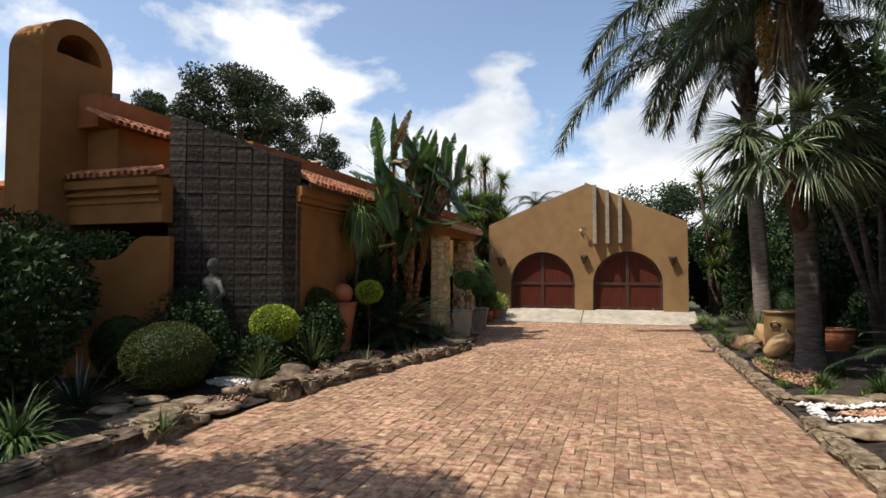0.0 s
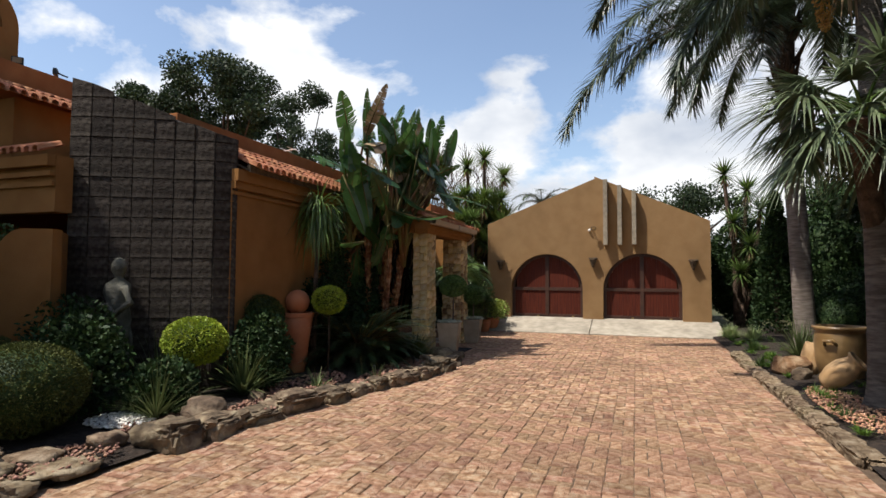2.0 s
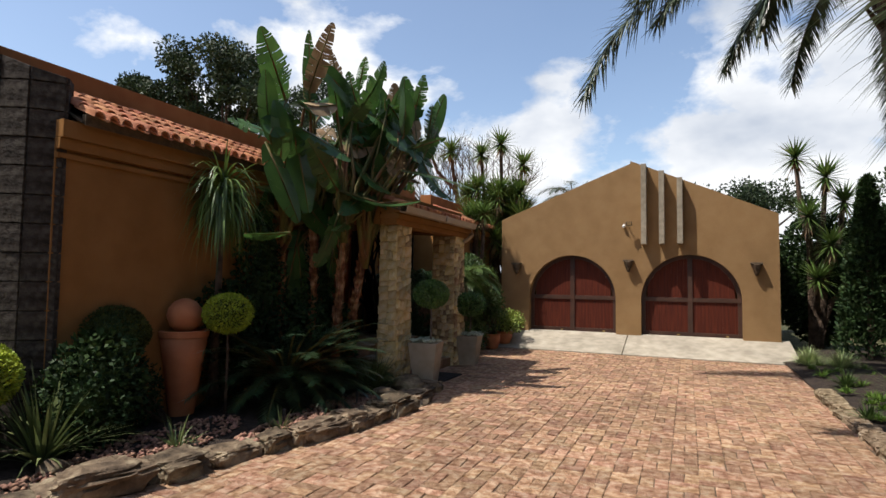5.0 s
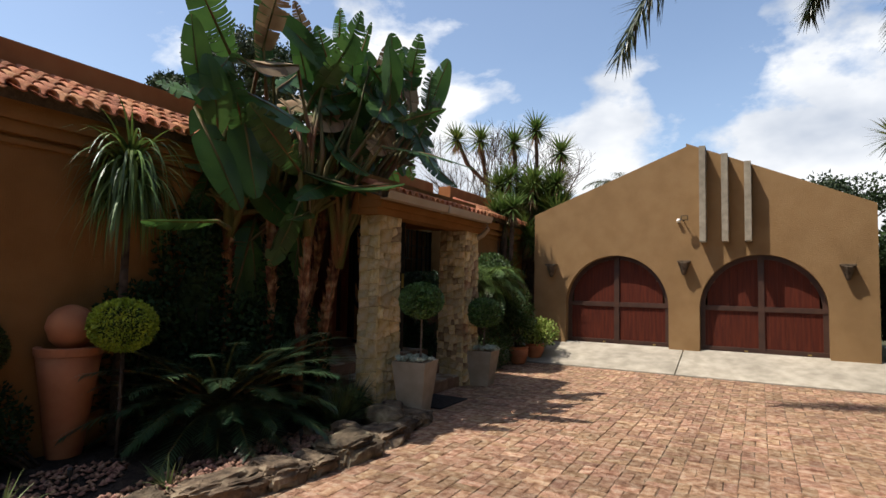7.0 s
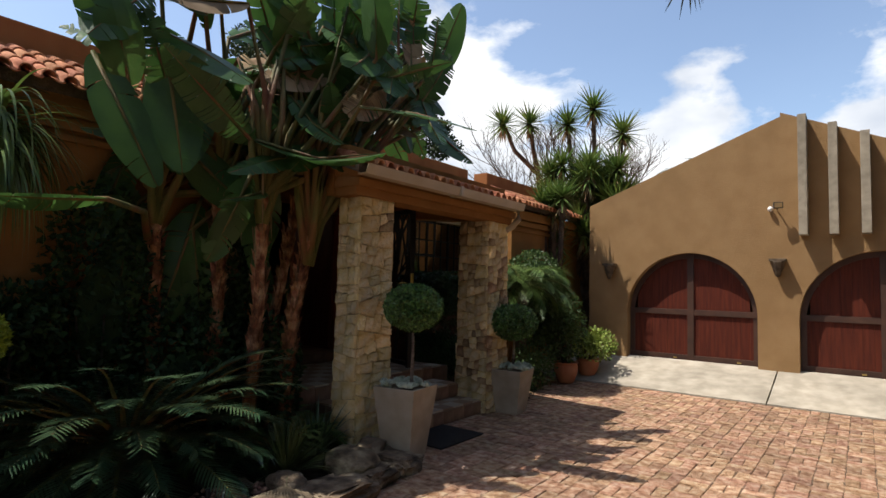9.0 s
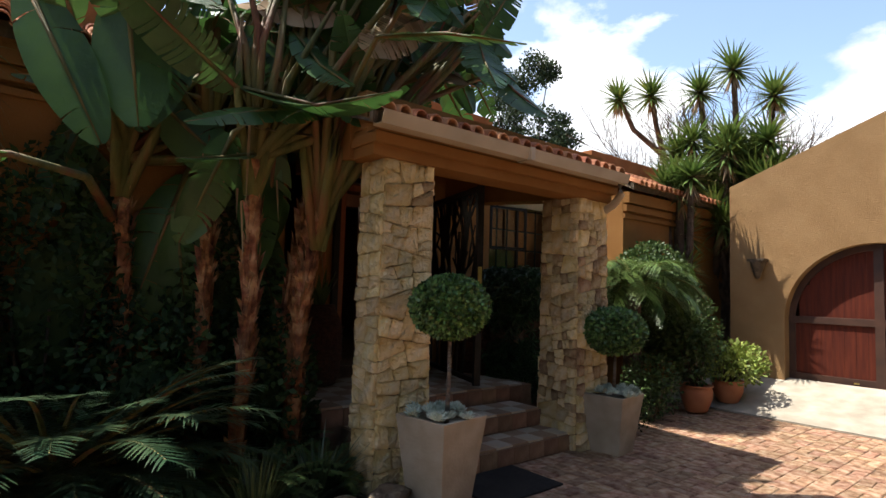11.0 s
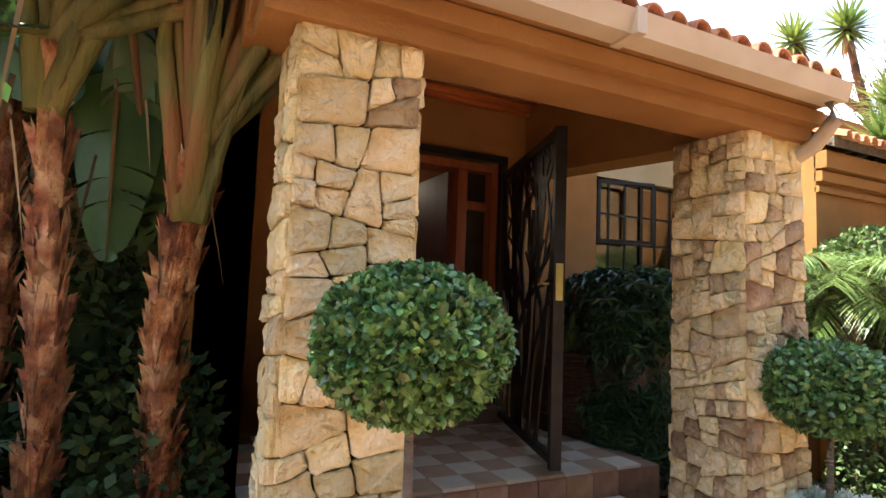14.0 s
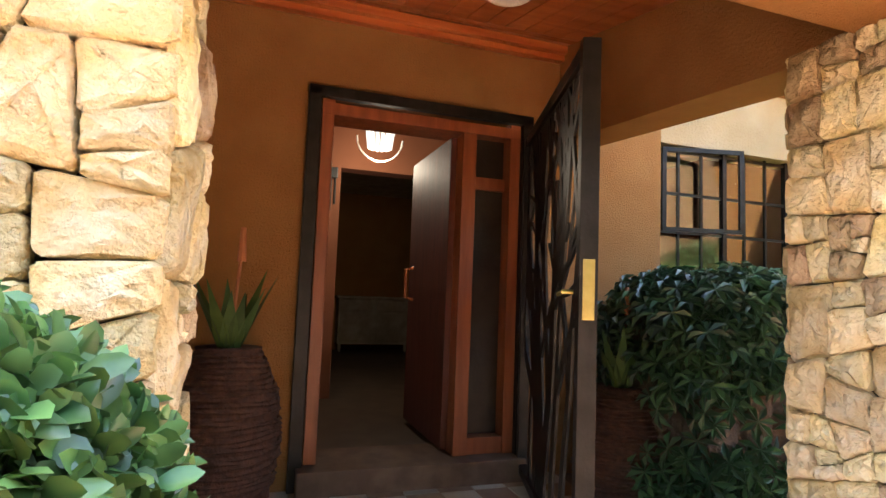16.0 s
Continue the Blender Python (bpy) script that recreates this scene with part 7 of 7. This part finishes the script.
feather((-3.6, 24.5, 0.0), 16, 1.3, "feather palm behind the garage roof", 2, "frond", 4.6, 0.35)
# multi-stemmed tree at the right edge
q = empty("branching_shrub", (4.3, 11.0, 0.05), "multi-stemmed shrub with bare leaning grey stems", "shrub")
for i in range(7):
    a = -0.6 + i * 0.25
    bm = bmesh.new()
    tube(bm, [(0.05 * i - 0.1, 0, 0), (-0.3 + 0.12 * i, 0.1 * i - 0.3, 1.0), (-0.75 + 0.33 * i, 0.1 * i - 0.4, 2.4), (-0.9 + 0.42 * i, 0, 3.2)], [0.07, 0.06, 0.045, 0.03], 8)
    part("stem", bm, M["trunk_dark"], q, smooth=True)
nr = np.random.default_rng(8)
pp, nn = blob_points(nr, 6000, (0.2, 0.0, 3.5), (1.5, 1.3, 0.8), 0.8)
part("foliage", leaves_mesh("foliage", pp, nn, 0.12, 0.06, M["dark"], nr, 0.5), None, q)

# bare-branched trees behind the roof
bm = bmesh.new()
rg = random.Random(19)


def twig(p, d, ln, r, lev):
    q = p + d * ln
    tube(bm, [p, q], [r, r * 0.7], 4, cap=False)
    if lev:
        for _ in range(3):
            twig(q if rg.random() < 0.6 else p.lerp(q, 0.6), (d + Vector((rg.uniform(-0.7, 0.7), rg.uniform(-0.7, 0.7), rg.uniform(-0.2, 0.5)))).normalized(), ln * rg.uniform(0.6, 0.8), r * 0.62, lev - 1)


for x in (-1.6, 0.0, 1.6):
    twig(Vector((x, x * 0.4, 0)), Vector((0, 0, 1)), 2.7, 0.1, 6)
bt = tagged(part("bare_tree", bm, M["bark"]), "bare grey-brown branching tree behind the house roof", "tree")
bt.location = (-9.5, 27.5, -0.06)
# roof antenna
bm = bmesh.new()
tube(bm, [(0, 0, 0), (0, 0, 1.3)], 0.015, 6)
tube(bm, [(-0.6, 0, 1.15), (0.9, 0.1, 1.3)], 0.01, 6)
for i in range(8):
    tube(bm, [(-0.55 + i * 0.2, -0.25 + 0.01 * i, 1.16 + i * 0.02), (-0.55 + i * 0.2, 0.25 + 0.01 * i, 1.16 + i * 0.02)], 0.006, 4)
an = tagged(part("antenna", bm, M["white"]), "thin metal television antenna on the house roof", "antenna")
an.location = (-8.8, 13.2, 3.4)

# ---- pieces ----
s = 0.2
tv = [(x, y, z) for z in (0, 0.018) for x, y in ((0.003, 0.003), (s - 0.003, 0.003), (s - 0.003, s - 0.003), (0.003, s - 0.003))]
tf = [(4, 5, 6, 7), (0, 1, 5, 4), (1, 2, 6, 5), (2, 3, 7, 6), (3, 0, 4, 7)]
tile_mesh = {"pale": mesh_of("floor_tile", tv, tf, M["floor_tile_pale"]), "brown": mesh_of("floor_tile", tv, tf, M["floor_tile"])}
for i, (lo, hi) in enumerate(STEPS):
    stairs = bpy.data.objects["stairs"]
    s = 0.2
    nx, ny = int(round((hi[0] - lo[0]) / s)), int((hi[1] - lo[1]) / s)
    for a in range(nx):
        for b in range(ny):
            x0, y0 = hi[0] - (a + 1) * s, lo[1] + b * s
            if i < 2 and a > 1:
                continue
            key = "pale" if (a + b + i) % 2 else "brown"
            o = new("floor_tile", tile_mesh[key])
            o.location = (x0, y0, hi[2] - 0.019)
            o.parent = stairs

rv = [(x, y, z) for x in (0, 0.014) for y, z in ((0.003, 0.004), (s - 0.003, 0.004), (s - 0.003, 0.142), (0.003, 0.142))]
riser_mesh = mesh_of("riser_tile", rv, tf, M["riser_piece"])
for lo, hi in STEPS:
    for b in range(int((hi[1] - lo[1]) / s)):
        o = new("riser_tile", riser_mesh)
        o.location = (hi[0], lo[1] + b * s, hi[2] - 0.165)
        o.parent = stairs

column("wall_column", -4.17, -3.87, 11.93, 12.38, 2.44, 3, taper=0.04)
column("wall_column", -4.32, -3.87, 14.2, 14.66, 2.44, 9, cell=0.125, brown=0.22, skew=0.5)

# slate blocks on the diagonal wall
rng = random.Random(2)
for e in range(4):
    (ax, ay), (bx, by) = SL[e], SL[(e + 1) % 6]
    za, zb = SLZ[e], SLZ[(e + 1) % 6]
    w = math.hypot(bx - ax, by - ay)
    ang = math.atan2(by - ay, bx - ax)
    nb = max(1, round(w / 0.27))
    bw = w / nb
    z = 0.0
    while z < 4.1:
        bh = 0.255
        for i in range(nb):
            u0, u1 = i * bw + 0.0015, (i + 1) * bw - 0.0015
            zt = min(z + bh - 0.003, za + (zb - za) * (i + 0.5) / nb)
            z0_, z1_ = za + (zb - za) * u0 / w, za + (zb - za) * u1 / w
            if z + 0.02 > min(z0_, z1_):
                continue
            ta, tb = min(z + bh - 0.003, z0_), min(z + bh - 0.003, z1_)
            d = 0.016 + rng.uniform(0, 0.006)
            sun_tilt = 0.0
            # blocks turned to or from the sun imitate a diagonal shadow edge
            if e == 1:
                sun_tilt = 0.004 if (u0 + bw / 2) > 0.62 + (3.9 - z) * 0.34 else -0.003
            g_ = 0.006
            V = [(u0, 0, z), (u1, 0, z), (u1, 0, tb), (u0, 0, ta), (u0 + g_, -d + sun_tilt, z + g_), (u1 - g_, -d * rng.uniform(0.9, 1.1) - sun_tilt, z + g_), (u1 - g_, -d - sun_tilt, tb - g_), (u0 + g_, -d * rng.uniform(0.9, 1.1) + sun_tilt, ta - g_)]
            F = [(4, 5, 6, 7), (0, 1, 5, 4), (1, 2, 6, 5), (2, 3, 7, 6), (3, 0, 4, 7)]
            o = new("slate_block", mesh_of("slate_block", [(x - u0, yy, zz - z) for x, yy, zz in V], F, M["slate"]))
            o.location = (ax + u0 * math.cos(ang), ay + u0 * math.sin(ang), z)
            o.rotation_euler = (0, 0, ang)
            o.parent = slate_wall
        z += bh

# clay pavers in pairs, turned by turns
rng = random.Random(9)
S = 0.22
V, F = [], []
pave = bpy.data.objects["pavement"]
shapes = []
for q in range(6):
    j = [rng.uniform(-0.0055, 0.0055) for _ in range(8)]
    w_, l_ = 0.107, 0.217
    b_ = [(0.002 + j[0], 0.002 + j[1]), (l_ + j[2], 0.002 + j[3]), (l_ + j[4], w_ + j[5]), (0.002 + j[6], w_ + j[7])]
    c_ = [(x + (0.005 if x < 0.1 else -0.005), y + (0.005 if y < 0.05 else -0.005)) for x, y in b_]
    vv = [(x, y, -0.04) for x, y in b_] + [(x, y, -0.0045) for x, y in b_] + [(x, y, 0.0) for x, y in c_]
    ff = [(8, 9, 10, 11)] + [(4 + k, 4 + (k + 1) % 4, 8 + (k + 1) % 4, 8 + k) for k in range(4)] + [(k, (k + 1) % 4, 4 + (k + 1) % 4, 4 + k) for k in range(4)]
    shapes.append((vv, ff, mesh_of("brick", vv, ff, M["brick_one"])))
count = 0
for iy in range(int(-4.0 / S), int(17.42 / S)):
    y = iy * S
    for ix in range(-24, 9):
        x = ix * S
        left = along(EDGE, min(max(y, -5.9), 11.8)) - 0.1
        if y > 11.8:
            left = -3.9 if y < 15.2 else -5.3
        right = along(KERB, min(max(y, -5.9), 13.5)) + 0.12
        if y > 13.6:
            right = 2.3
        if x < left - 0.1 or x > right - 0.12:
            continue
        turned = (ix + iy) % 2
        for h in (0, 1):
            vv, ff, me = shapes[rng.randrange(6)]
            dz = rng.uniform(-0.004, 0.004)
            rz = rng.uniform(-0.02, 0.02)
            if turned:
                ox, oy, a = x + 0.11 * (h + 1), y, math.pi / 2
            else:
                ox, oy, a = x, y + 0.11 * h, 0.0
            if 6.0 < y < 8.8 and -2.8 < x < 1.3 and count < 300:
                o = new("brick", me)
                o.location, o.rotation_euler, o.parent = (ox, oy, dz), (0, 0, a + rz), pave
                count += 1
                continue
            ca, sa = math.cos(a + rz), math.sin(a + rz)
            k = len(V)
            V += [(ox + p * ca - q * sa, oy + p * sa + q * ca, z_ + dz) for p, q, z_ in vv]
            F += [tuple(k + n_ for n_ in f) for f in ff]
part("bricks", mesh_of("bricks", V, F, M["brick"]), None, pave, "weathered orange-brown clay pavers", "stuff")
